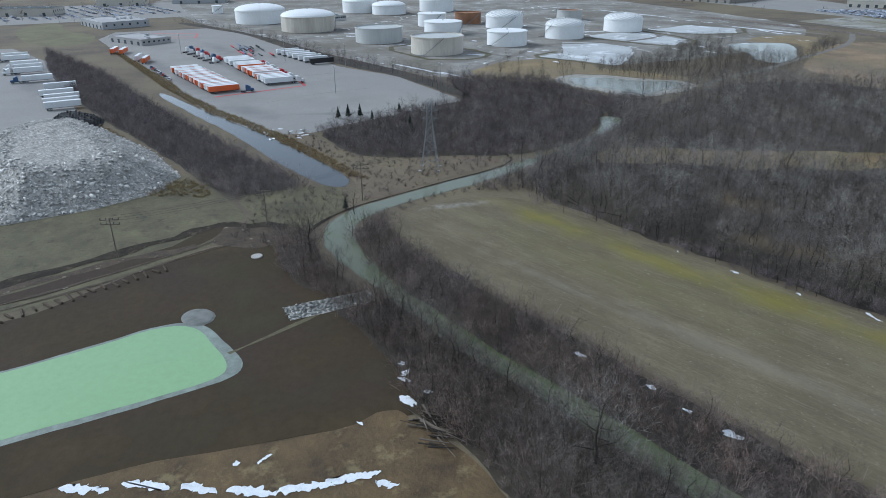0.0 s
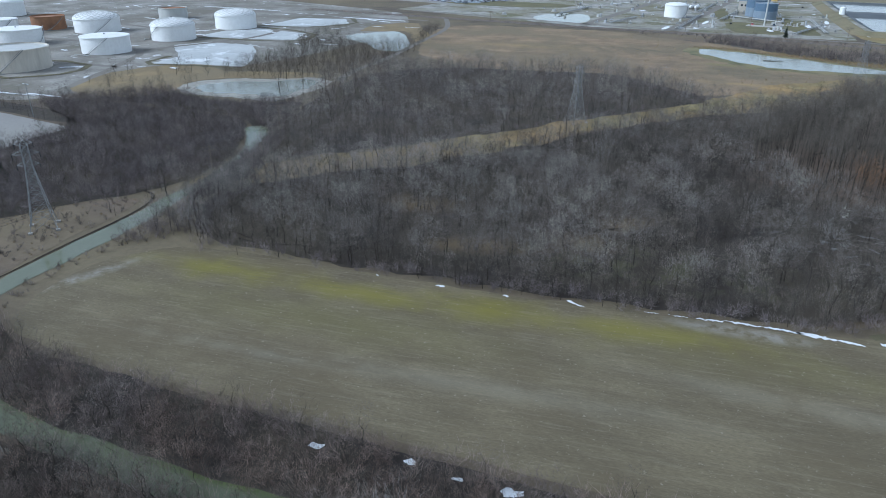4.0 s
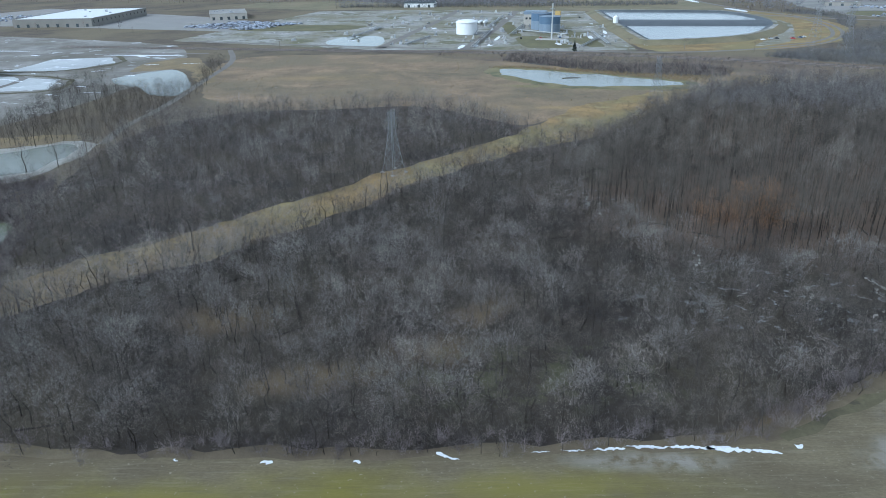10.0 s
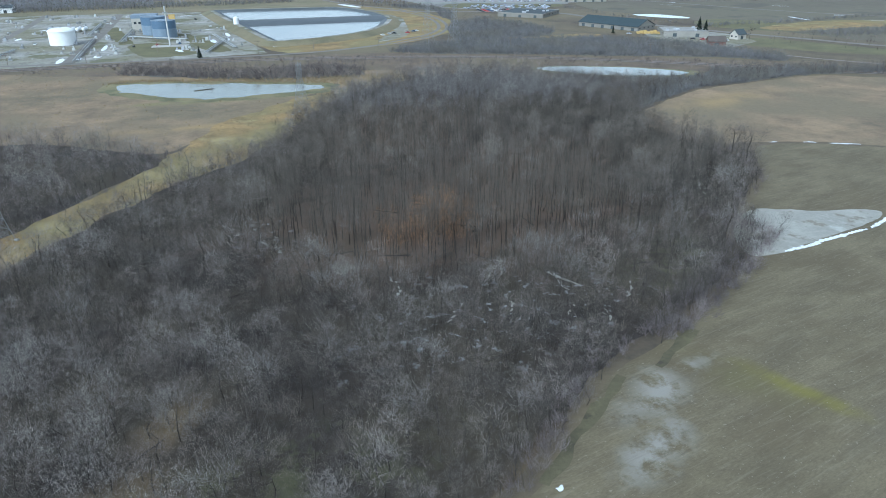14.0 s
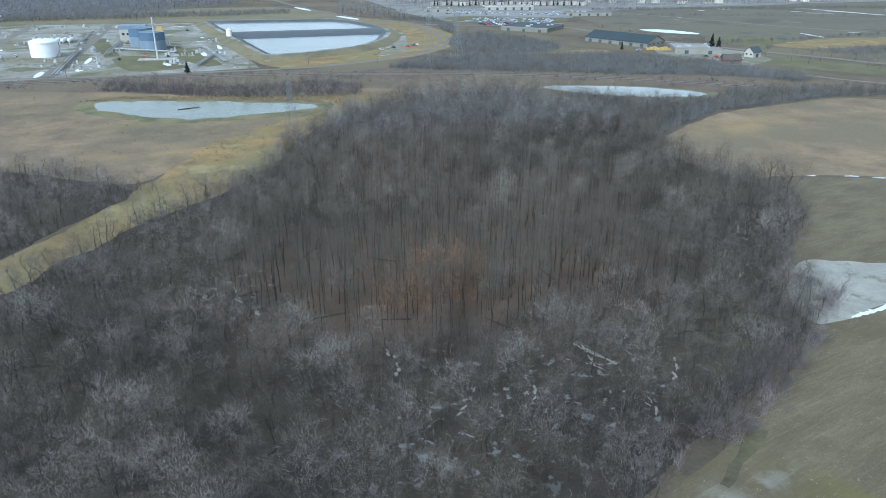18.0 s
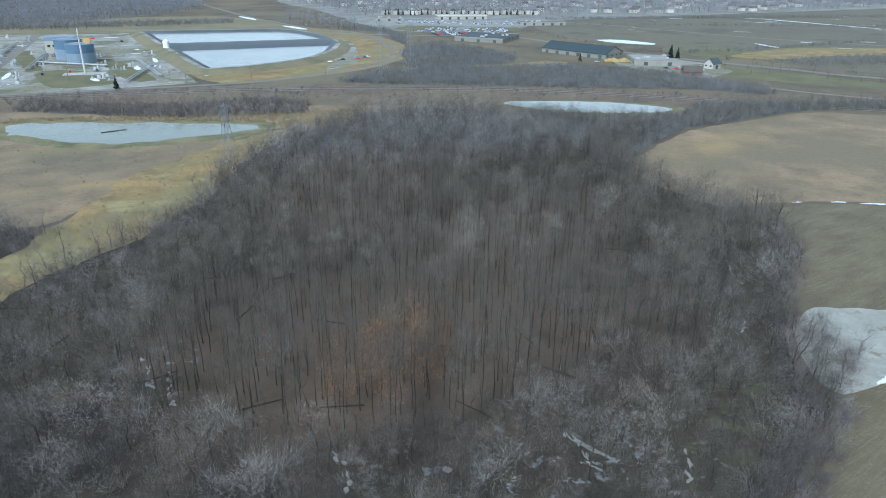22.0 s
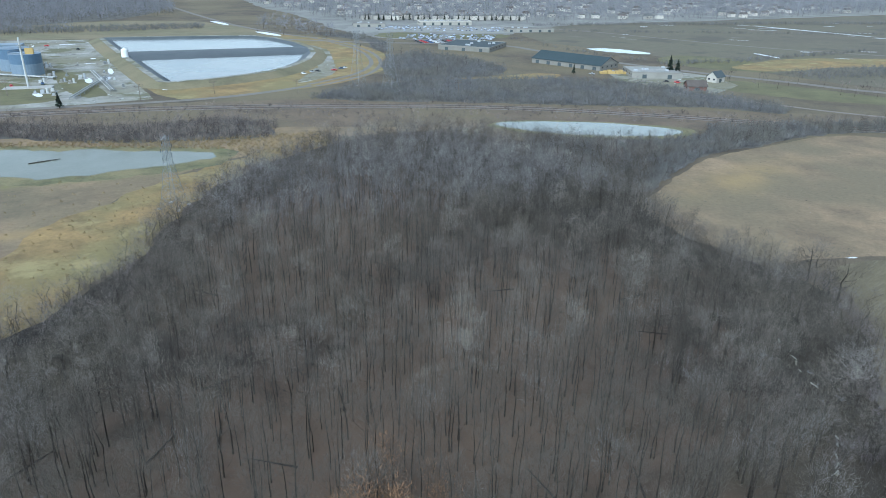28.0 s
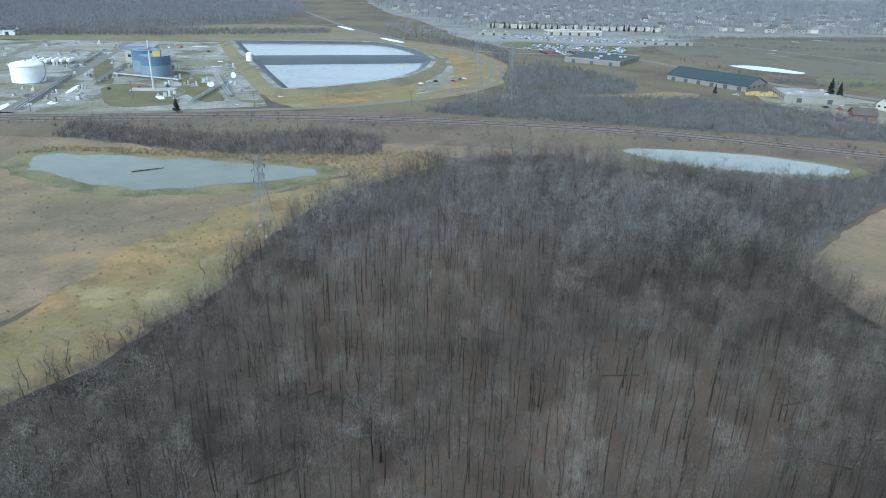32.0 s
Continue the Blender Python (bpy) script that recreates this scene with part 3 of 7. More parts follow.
# ---- plan ----
CREEK = [(60, 6.5), (28, -1.5), (20, -3.5), (10, -5.5), (-1, -8.5), (-15, -12.5), (-31, -16.5), (-44, -18.5), (-54, -20.5), (-68, -22.5), (-82, -25), (-95, -23), (-105, -14), (-110, -4), (-114, 11), (-119, 30),
         (-122, 45), (-127, 59), (-131, 76), (-138.5, 93), (-146, 107), (-156.5, 119), (-168, 127), (-172, 132), (-166, 137), (-158, 133), (-150, 120), (-142, 107), (-135, 92), (-128, 75.5), (-120, 58),
         (-115, 45), (-110, 26), (-107, 8), (-100, -9), (-90, -16), (-68, -17), (-50, -15), (-42, -13), (-31, -11), (-15, -7), (-1, -3), (10, 0), (28, 4), (60, 12)]
CANAL = [(-129, -2), (-129, -9), (-143, -14), (-177, -21), (-209, -25), (-262, -37), (-320, -49), (-321, -44), (-264, -31), (-228, -20), (-202, -13), (-170, -6.5), (-144, -1)]
FIELD = [(-93, -3), (-102, 14), (-101, 34), (-88, 44), (-59, 52), (-35, 58), (-15, 63), (3, 70), (24, 76), (53, 85), (62, 94), (70, 103), (82, 116),
         (111, 129), (137, 150), (150, 173), (167, 191), (188, 210), (205, 240), (215, 253), (245, 245), (267, 231), (420, 190), (600, 130),
         (600, 20), (300, 40), (120, 35), (60, 26), (32, 21), (8, 16), (-8, 11), (-24, 9), (-39, 4), (-56, 1), (-78, -4)]
WOODS = [(-90, 46), (-59, 54), (-35, 61), (-15, 66), (3, 72), (24, 79), (50, 88), (60, 97), (68, 106), (80, 119), (109, 133), (134, 152), (147, 173),
         (164, 193), (185, 212), (200, 240), (187, 268), (184, 300), (192, 322), (225, 352), (205, 395), (178, 418), (150, 445), (101, 431), (84, 421), (48, 384),
         (27, 335), (22, 308), (4, 283), (-17, 262), (-41, 221), (-60, 181), (-78, 138), (-93, 118), (-108, 97), (-117, 78), (-112, 58)]
NORTH_WOODS = [(-127, 106), (-114, 127), (-98, 150), (-76, 191), (-56, 231), (-31, 277), (-24, 291), (-54, 312), (-91, 332), (-133, 311), (-175, 300), (-205, 262),
               (-200, 225), (-190, 195), (-178, 172), (-160, 135), (-150, 118)]
STRIP = [(-133, 70), (-134, 91), (-127, 105), (-114, 126), (-98, 149), (-76, 190), (-56, 230), (-31, 276), (-24, 293), (-10, 340), (20, 385), (90, 440), (110, 436),
         (84, 418), (48, 384), (27, 335), (22, 308), (4, 283), (-17, 262), (-41, 221), (-60, 181), (-78, 138), (-93, 118), (-108, 97), (-117, 78), (-118, 62)]
MARSH = [(-100, 300), (-180, 300), (-240, 340), (-300, 470), (-256, 497), (-84, 519), (20, 524), (110, 512), (170, 470), (170, 445), (90, 440), (20, 385), (-10, 340), (-24, 293), (-54, 312)]
EAST_TAN = [(182, 266), (200, 254), (215, 256), (245, 248), (267, 234), (430, 192), (700, 140), (700, 300), (440, 342), (375, 366), (350, 382), (300, 370), (255, 360), (230, 343), (198, 320), (182, 300)]
BASIN_DARK = [(-60, -190), (-75, -97), (-80, -87), (-90, -69), (-99, -48), (-92, -34), (-72, -32), (-60, -29), (-56, -24), (-46, -27), (-27, -24), (-10, -26), (-10, -34), (-12, -41), (-15, -61), (-17, -77), (-18, -92), (-10, -190)]
POOL = [(-50, -160), (-54, -110), (-57, -81), (-61, -65), (-56, -58), (-44, -55), (-37, -54), (-34, -57), (-33, -68), (-32, -81), (-31, -93), (-28, -160)]
LOT = [(-228, 91), (-312, 86), (-362, 66), (-575, 43), (-635, 20), (-640, -60), (-591, -74), (-494, -62), (-337, -40), (-248, -29), (-206, -12), (-202, 4), (-212, 30)]
# ---- ground and land cover ----
patch("ground", [(-3500, -2500), (3500, -2500), (3500, 4500), (-3500, 4500)], 0, M_ground, "brown dormant scrub ground reaching the horizon", "ground", smooth=0, amount=0)
patch("field", FIELD, 0.05, M_field, "bare grey-brown farm field", "field", amount=1.2)
patch("woodland_floor", WOODS, 0.04, M_floor, "damp leaf-strewn woodland floor, darkened for canopy shade", "ground", amount=2)
patch("north_woodland_floor", NORTH_WOODS, 0.04, M_floor, "woodland floor darkened for canopy shade", "ground", amount=2)
patch("far_woodland_floor", [(-330, 978), (-900, 1350), (-700, 1900), (-40, 1900), (20, 1230), (-180, 1030)], 0.07, M_farfloor, "dark floor under the far woods", "ground", amount=4, size=40)
patch("pond_shallows", [(-82, 440), (-82, 460), (-60, 464), (-17, 454), (28, 440), (62, 428), (48, 402), (12, 396), (-20, 393), (-46, 404), (-68, 422)], 0.06, M_shallows, "olive algae shallows round the pond", "ground", amount=3, size=6)
patch("pond_shallows", [(178, 444), (200, 456), (246, 440), (272, 424), (290, 408), (272, 393), (240, 398), (212, 414), (195, 428)], 0.06, M_shallows, "muddy margin of the railway pond", "ground", amount=2, size=6)
patch("grass_strip", STRIP, 0.05, M_strip, "mown yellow grass strip under the power line", "grass", amount=4, size=14)
patch("marsh_grass", MARSH, 0.03, M_marsh, "tan marsh grass", "grass", amount=5, size=30)
patch("dry_meadow", EAST_TAN, 0.04, M_marsh, "dry tan meadow", "grass", amount=1.5)
patch("scrub_verge", [(-140, 500), (-80, 488), (80, 470), (175, 440), (290, 410), (420, 360), (620, 250), (640, 330), (430, 410), (330, 445), (240, 492), (180, 520), (120, 535), (50, 546), (-40, 546), (-140, 536)], 0.045, M_red_scrub, "reddish-brown scrub beside the railway", "ground", amount=3)
patch("dark_soil", BASIN_DARK, 0.05, M_mud, "wet dark excavated soil", "ground", amount=0.8)
patch("dirt_bank", [(-10, -190), (-18, -92), (-17, -77), (-15, -61), (-12, -41), (-14, -33), (-5, -30), (4, -27), (16, -26), (60, -30), (60, -190)], 0.06, M_dirt, "rutted brown dirt bank", "ground", amount=1.2)
patch("grass_bank", [(-75, -190), (-79, -97), (-85, -82), (-92, -65), (-100, -47), (-118, -38), (-137, -42), (-160, -50), (-190, -60), (-240, -75), (-240, -190)], 0.03, M_bank, "worn grassy bank", "ground", amount=1.5)
patch("lot_asphalt", LOT, 0.06, M_asphalt, "weathered grey truck lot", "pavement", smooth=0, amount=0.4)
patch("west_yard", [(-240, -100), (-290, -86), (-355, -93), (-473, -107), (-560, -135), (-560, -330), (-240, -330)], 0.06, M_asphalt, "grey truck yard beside the rubble", "pavement", smooth=0, amount=0.5)
patch("tank_yard", [(-290, 105), (-331, 97), (-426, 73), (-562, 54), (-720, 8), (-1200, 0), (-1200, 600), (-420, 560), (-340, 480), (-300, 400), (-280, 300), (-282, 235), (-300, 190)], 0.045, M_gravel, "grey-brown gravel tank yard", "ground", amount=2, size=20)
patch("plant_yard", [(-420, 560), (-300, 545), (-190, 530), (-122, 541), (-40, 550), (15, 561), (-62, 902), (-275, 912), (-420, 880)], 0.05, M_yard, "pale gravel plant yard", "ground", smooth=0, amount=1)
patch("plant_lawn", [(-100, 638), (-72, 643), (-40, 590), (-36, 566), (-70, 557), (-83, 580)], 0.09, M_lawn, "dull green lawn", "grass", smooth=1, amount=0.8)
patch("town_ground", [(200, 870), (330, 830), (500, 1000), (900, 1040), (2600, 1400), (2600, 3600), (100, 3600), (120, 1500), (200, 1150)], 0.05, M_town, "grey suburban ground", "ground", amount=8, size=60)
patch("brown_field", [(380, 830), (461, 990), (830, 1030), (1500, 1150), (1500, 300), (700, 330), (500, 480), (464, 611), (440, 700)], 0.06, M_plough, "brown far field", "field", smooth=1, amount=3, size=40)
patch("far_verge", [(-600, 905), (-62, 908), (40, 930), (100, 915), (140, 880), (60, 1120), (-60, 1120), (-600, 1060)], 0.05, M_berm, "brown verge behind the plant", "field", smooth=1, amount=3, size=40)

# ---- water ----
patch("creek", CREEK, 0.085, M_creek, "pale green-grey creek water", "water", amount=0.7, size=6)
# flat dark ribbon painted in place of the shadow below the bank edge
ribbon("cut_bank", [(-96, -27), (-106, -16), (-111, -4), (-115, 11), (-120, 30), (-123, 45), (-128, 58), (-138, 62), (-146, 56)], .8, 0.11, M_wet_shade, "dark strip painted as shadow along the creek bank", "bank", amount=.5)
patch("canal", CANAL, 0.08, M_canal, "still dark canal water", "water", amount=0.6, size=6)
patch("pool_rim", POOL, 0.08, M_pool_rim, "pale silty pool margin", "ground", amount=0.4)
patch("pool", [(-49, -160), (-53.2, -110), (-56.2, -81), (-60, -66.5), (-56, -60), (-45, -57.6), (-38.6, -56.8), (-35.4, -58.6), (-34.3, -67), (-33.6, -81), (-32.8, -93), (-30, -160)], 0.1, M_pool, "opaque milky green pool", "water", amount=0.25)
patch("marsh_pond", [(-74, 442), (-74, 455), (-59, 457), (-17, 447), (25, 433), (50, 424), (40, 410), (12, 406), (-20, 402), (-40, 411), (-60, 427)], 0.09, M_pond, "bright marsh pond reflecting the sky", "water", amount=4, size=9)
patch("rail_pond", [(185, 446), (199, 452), (222, 445), (248, 436), (265, 423), (281, 408), (268, 400), (247, 403), (225, 411), (205, 424)], 0.09, M_pond, "bright pond beside the railway", "water", amount=1.5)
for _p in ([(-392, 260), (-384, 286), (-343, 290), (-319, 272), (-300, 252), (-282, 227), (-311, 217), (-339, 203), (-346, 230)], [(-419, 306), (-435, 362), (-359, 360), (-339, 328), (-381, 309), (-405, 303)], [(-429, 381), (-442, 439), (-401, 456), (-374, 431), (-390, 391)]):
    patch("dike_pond", _p, 0.09, M_pale_ice, "pale frozen shallow dike pond", "water", smooth=0, amount=1.5, size=10)
patch("scrub_pond", [(-326, 368), (-319, 398), (-304, 416), (-264, 372), (-245, 345), (-240, 325), (-262, 325), (-280, 345), (-307, 353)], 0.09, M_pond, "grey scrub pond", "water", amount=2)
patch("lowland_pond", [(-258, 174), (-256, 185), (-248, 197), (-233, 206), (-220, 223), (-209, 217), (-203, 188), (-203, 176), (-226, 175), (-240, 165)], 0.09, M_pond, "shallow icy lowland pond", "water", amount=3, size=5)
patch("lowland_mud", [(-270, 170), (-266, 192), (-250, 204), (-236, 214), (-220, 230), (-202, 222), (-196, 186), (-198, 168), (-226, 166), (-246, 156)], 0.08, M_ice, "muddy grey ice margin of the lowland pond", "ice", amount=3, size=6)
patch("far_pond", [(-254, 546), (-271, 607), (-230, 636), (-193, 544)], 0.09, M_pond, "far bright pond", "water", amount=2)
patch("field_ice", [(140, 156), (150, 175), (166, 189), (177, 182), (206, 177), (200, 170), (169, 161), (150, 154)], 0.09, M_ice, "pale ice sheet on the flooded field", "ice", amount=1.2)
patch("meadow_pond", [(403, 747), (442, 740), (462, 689), (432, 693)], 0.09, M_pond, "long far meadow pond", "water", amount=2)


# ---- reservoir with liner and berm ----
def loft(name, rings, mat, parent, label=""):
    """Bands between outlines of the same number of corners."""
    k = len(rings[0])
    v = [p for r in rings for p in r]
    f = [(a * k + i, a * k + (i + 1) % k, (a + 1) * k + (i + 1) % k, (a + 1) * k + i) for a in range(len(rings) - 1) for i in range(k)]
    return soup(name, v, f, mat, parent, label)


def inset(pts, d):
    c = Vector((sum(p[0] for p in pts) / len(pts), sum(p[1] for p in pts) / len(pts)))
    out = []
    n_ = len(pts)
    area = sum(pts[i - 1][0] * pts[i][1] - pts[i][0] * pts[i - 1][1] for i in range(n_))
    s = 1 if area > 0 else -1
    for i, p in enumerate(pts):
        a, b = Vector(pts[i - 1]), Vector(pts[(i + 1) % n_])
        t = (b - a).normalized()
        out.append((p[0] - t.y * d * s, p[1] + t.x * d * s))
    return out


RES = rounded([(-47, 885), (-43, 890), (60, 890), (108, 884), (140, 795), (134, 715), (100, 645), (62, 618), (24, 603), (18, 606)], 1)
resv = thing("reservoir", Matrix(), "two-cell lined reservoir with grassed berm and pale water", "reservoir")
zr = lambda pts, z: [(x, y, z) for x, y in pts]
loft("berm", [zr(inset(RES, -14), 0.05), zr(inset(RES, -5), 3.2), zr(RES, 3.2)], M_berm, resv, "grassed earth berm")
loft("rim_road", [zr(inset(RES, -4), 3.3), zr(inset(RES, 0.5), 3.3)], M_yard, resv, "pale gravel rim track")
loft("liner", [zr(inset(RES, 0.5), 3.3), zr(inset(RES, 9), 0.6), zr(inset(RES, 9), 0.3)], M_liner, resv, "black liner slope")
patch("water_surface", inset(RES, 6), 1.3, M_resv, "pale still water", smooth=0, amount=0, kind="", parent=resv)
soup("divider", [(-30, 776, 1), (-20, 768, 3.4), (-12, 742, 3.4), (-6, 722, 1), (139, 738, 1), (139, 752, 3.4), (134, 780, 3.4), (130, 798, 1)],
     [(0, 1, 6, 7), (1, 2, 5, 6), (2, 3, 4, 5)], M_liner, resv, "black lined dividing dike")


# ---- railway and roads ----
RAIL = [(-500, 505), (-250, 518), (-116, 527), (-46, 528.5), (33, 527), (121, 511.5), (211, 485), (278, 448), (336, 410), (371, 386), (440, 345), (620, 230)]
for _k, _o in enumerate((0, 7)):
    pts = [(x, y + _o) for x, y in RAIL]
    tr = thing("railway_track", Matrix(), "straight rusty railway track on grey ballast", "railway")
    ribbon("ballast", pts, 5.6, 0.12, M_ballast, parent=tr, kind="")
    ribbon("sleeper_bed", pts, 2.5, 0.16, M_sleeper, parent=tr, kind="", amount=0.15)
    for s in (-0.72, 0.72):
        ribbon("rail", [(x, y + s) for x, y in pts], 0.22, 0.3, M_rust, parent=tr, kind="", amount=0)
ribbon("access_road", [(-400, 560), (-122, 543), (-50, 545.6), (-24, 548), (17, 550), (56, 557), (83, 569), (113, 587)], 6, 0.1, M_road, "gravel access road below the reservoir", "road")
for _o in (-3.5, 4.5):
    ribbon("access_road", [(113 + _o * .5, 588 - _o), (139 + _o * .8, 611 - _o * .8), (159 + _o, 631 - _o * .6), (178 + _o, 671), (186 + _o, 708), (190 + _o, 758), (183 + _o, 815), (164 + _o, 882)], 3.6, 0.1, M_road, "pale track curving round the reservoir", "road")
ribbon("access_road", [(164, 882), (123, 946), (61, 1123), (-66, 1741)], 7, 0.1, M_road, "pale road running north", "road")
ribbon("highway", [(120, 880), (224, 822), (338, 804), (362, 704), (396, 622), (431, 563), (464, 516), (482, 478), (600, 360), (840, 180)], 9, 0.12, M_road, "grey two-lane road", "road")
ribbon("rail_spur", [(330, 520), (377, 461), (406, 417), (470, 360)], 4, 0.12, M_ballast, "weedy ballast of a side track", "railway")
ribbon("field_track", [(440, 985), (510, 907), (559, 806), (601, 722), (651, 664), (760, 560)], 5, 0.12, M_road, "pale dirt track across the far field", "track")
patch("berm_meadow", [(15, 552), (60, 556), (118, 582), (150, 606), (190, 664), (200, 710), (204, 760), (196, 820), (172, 890), (120, 940), (60, 930), (-62, 905), (-20, 760)], .047, M_strip, "tan grass round the reservoir", "grass", amount=2, size=12)
patch("gravel_yard", [(141, 826), (155, 806), (157, 757), (148, 696), (144, 655), (129, 618), (109, 599), (104, 606), (124, 650), (138, 700), (146, 770)], .085, M_yard, "pale gravel yard with parked cars", "pavement", amount=2, size=8)
patch("meadow_strip", [(216, 594), (255, 595), (293, 608), (310, 590), (277, 576), (236, 581)], .075, M_strip, "tan grass strip between scrub belts", "grass", amount=2)
patch("reed_field", [(455, 592), (508, 619), (567, 636), (650, 620), (800, 580), (760, 520), (597, 575), (547, 579), (498, 565)], .1, M_strip, "tan reeds beside the far field", "grass", amount=3, size=20)
ribbon("farm_track", [(-205, 225), (-219, 253), (-228, 298), (-256, 374), (-282, 454), (-330, 520)], 4.5, 0.1, M_road, "pale gravel track through scrub", "road")
ribbon("plant_road", [(-196, 535), (-205, 640), (-215, 780), (-230, 912)], 8, 0.1, M_road, "plant perimeter road", "road")
ribbon("plant_road", [(-122, 545), (-128, 640), (-138, 780), (-150, 900)], 9, 0.1, M_road, "plant inner road", "road")


# ---- bare trees ----
def prism(p, q, r0, r1, n=4):
    p, q = np.array(p, float), np.array(q, float)
    d = q - p
    d /= np.linalg.norm(d) + 1e-9
    a = np.cross(d, (0.31, 0.9, 0.3))
    a /= np.linalg.norm(a)
    b = np.cross(d, a)
    t = np.arange(n) * 2 * math.pi / n
    ring = np.outer(np.cos(t), a) + np.outer(np.sin(t), b)
    v = np.concatenate([p + ring * r0, q + ring * r1])
    f = []
    for i in range(n):
        j = (i + 1) % n
        f += [(i, j, n + j), (i, n + j, n + i)]
    return v, np.array(f)


def gather(pieces):
    vs, fs, o = [], [], 0
    for v, f in pieces:
        vs.append(v)
        fs.append(f + o)
        o += len(v)
    return np.concatenate(vs), np.concatenate(fs)


def bare_tree(seed, h=16, crown=3.2, clear=0.45, limbs=11, twigs=300, r=0.2, wide=0.055, long=1.5, lite=0, lift=1.0, bend=.13):
    """Wood and twigs of a leafless tree: tapered bent trunk, limbs that sweep out and up, side branches, fine spray."""
    rng = np.random.default_rng(seed)
    wood = []
    knots = [np.zeros(3)]
    for k in range(1, 5):
        knots.append(np.array([rng.normal(0, bend) * k, rng.normal(0, bend) * k, h * 0.92 * k / 4]))
    rad = [r, r * .8, r * .6, r * .36, r * .1]
    if lite == 2:
        wood.append(prism(knots[0], knots[4], rad[0], rad[4], 3))
    else:
        for k in range(4):
            wood.append(prism(knots[k], knots[k + 1], rad[k], rad[k + 1], 3 if lite else 5))
    A, B, W = [], [], []
    for k in range(limbs):
        u = clear + (1 - clear) * (k + rng.uniform(0, .8)) / limbs * 0.95
        s = u * 4
        i = min(3, int(s))
        base = knots[i] + (knots[i + 1] - knots[i]) * (s - i)
        az = k * 2.4 + rng.uniform(-.5, .5)
        reach = crown * (1.05 - 0.75 * abs(u - 0.55) ** 1.2) * rng.uniform(.65, 1.15)
        rise = min(reach * lift * rng.uniform(.65, 1.25), max(.7, (h * 1.02 - base[2]) * rng.uniform(.85, 1.05)))
        mid = base + np.array([math.cos(az) * reach * .58, math.sin(az) * reach * .58, rise * .34])
        end = base + np.array([math.cos(az + .25) * reach, math.sin(az + .25) * reach, rise])
        thick = r * .3 * (1.25 - u)
        if lite != 2:
            wood.append(prism(base, mid, thick, thick * .55, 3))
            if lite:
                wood.append(thorn(mid, end, thick * .8))
            else:
                wood.append(prism(mid, end, thick * .55, .008, 3))
        A.append(mid)
        B.append(end)
        W.append(1.6)
        for j in range(0 if lite == 2 else 3):
            q = rng.uniform(.25, 1.0)
            p = mid + (end - mid) * (q - .4) / .6 if q > .4 else base + (mid - base) * (.5 + q)
            d = end - mid
            d = d / (np.linalg.norm(d) + 1e-9) * .7 + rng.normal(0, .5, 3) + np.array([0, 0, .3])
            e = p + d / np.linalg.norm(d) * reach * rng.uniform(.28, .55)
            wood.append(thorn(p, e, thick * .42))
            A.append(p)
            B.append(e)
            W.append(1.0)
    A.append(knots[3])
    B.append(knots[4])
    W.append(1.5)
    A, B, W = np.array(A), np.array(B), np.array(W)
    if lite == 2:
        puff = .12 * crown
    else:
        puff = .19 * crown
    pick = rng.choice(len(A), twigs, p=W / W.sum())
    p, d = sprig(rng, A[pick], B[pick], puff)
    p[:, 2] = np.maximum(p[:, 2], .4)
    L = long * rng.uniform(.45, 1.3, (twigs, 1))
    v = blades(rng, p, d, L, wide)
    return gather(wood), (v, np.arange(len(v)).reshape(-1, 3))


def thorn(p, q, r0):
    """A thin side branch that runs out to a point."""
    d = q - p
    a = np.cross(d, (0.31, 0.9, 0.3))
    a = a / (np.linalg.norm(a) + 1e-9) * r0
    return np.array([p - a, p + a, q]), np.array([(0, 1, 2)])


def sprig(rng, A, B, puff):
    """Twigs in a soft round puff about each branch: where they start, and their ways out and up."""
    k = len(A)
    p = A + (B - A) * rng.uniform(.15, 1.0, (k, 1)) + rng.normal(0, puff, (k, 3))
    out = p - A
    out /= np.linalg.norm(out, axis=1, keepdims=True) + 1e-9
    d = out * .6 + rng.normal(0, .36, (k, 3)) + np.array([0, 0, .32])
    return p, d / np.linalg.norm(d, axis=1, keepdims=True)


def blades(rng, p, d, L, wide):
    side = np.cross(d, rng.normal(0, 1, p.shape))
    side /= np.linalg.norm(side, axis=1, keepdims=True)
    side = side * wide * rng.uniform(.6, 1.3, (len(p), 1))
    return np.stack([p - side, p + side, p + d * L], 1).reshape(-1, 3)


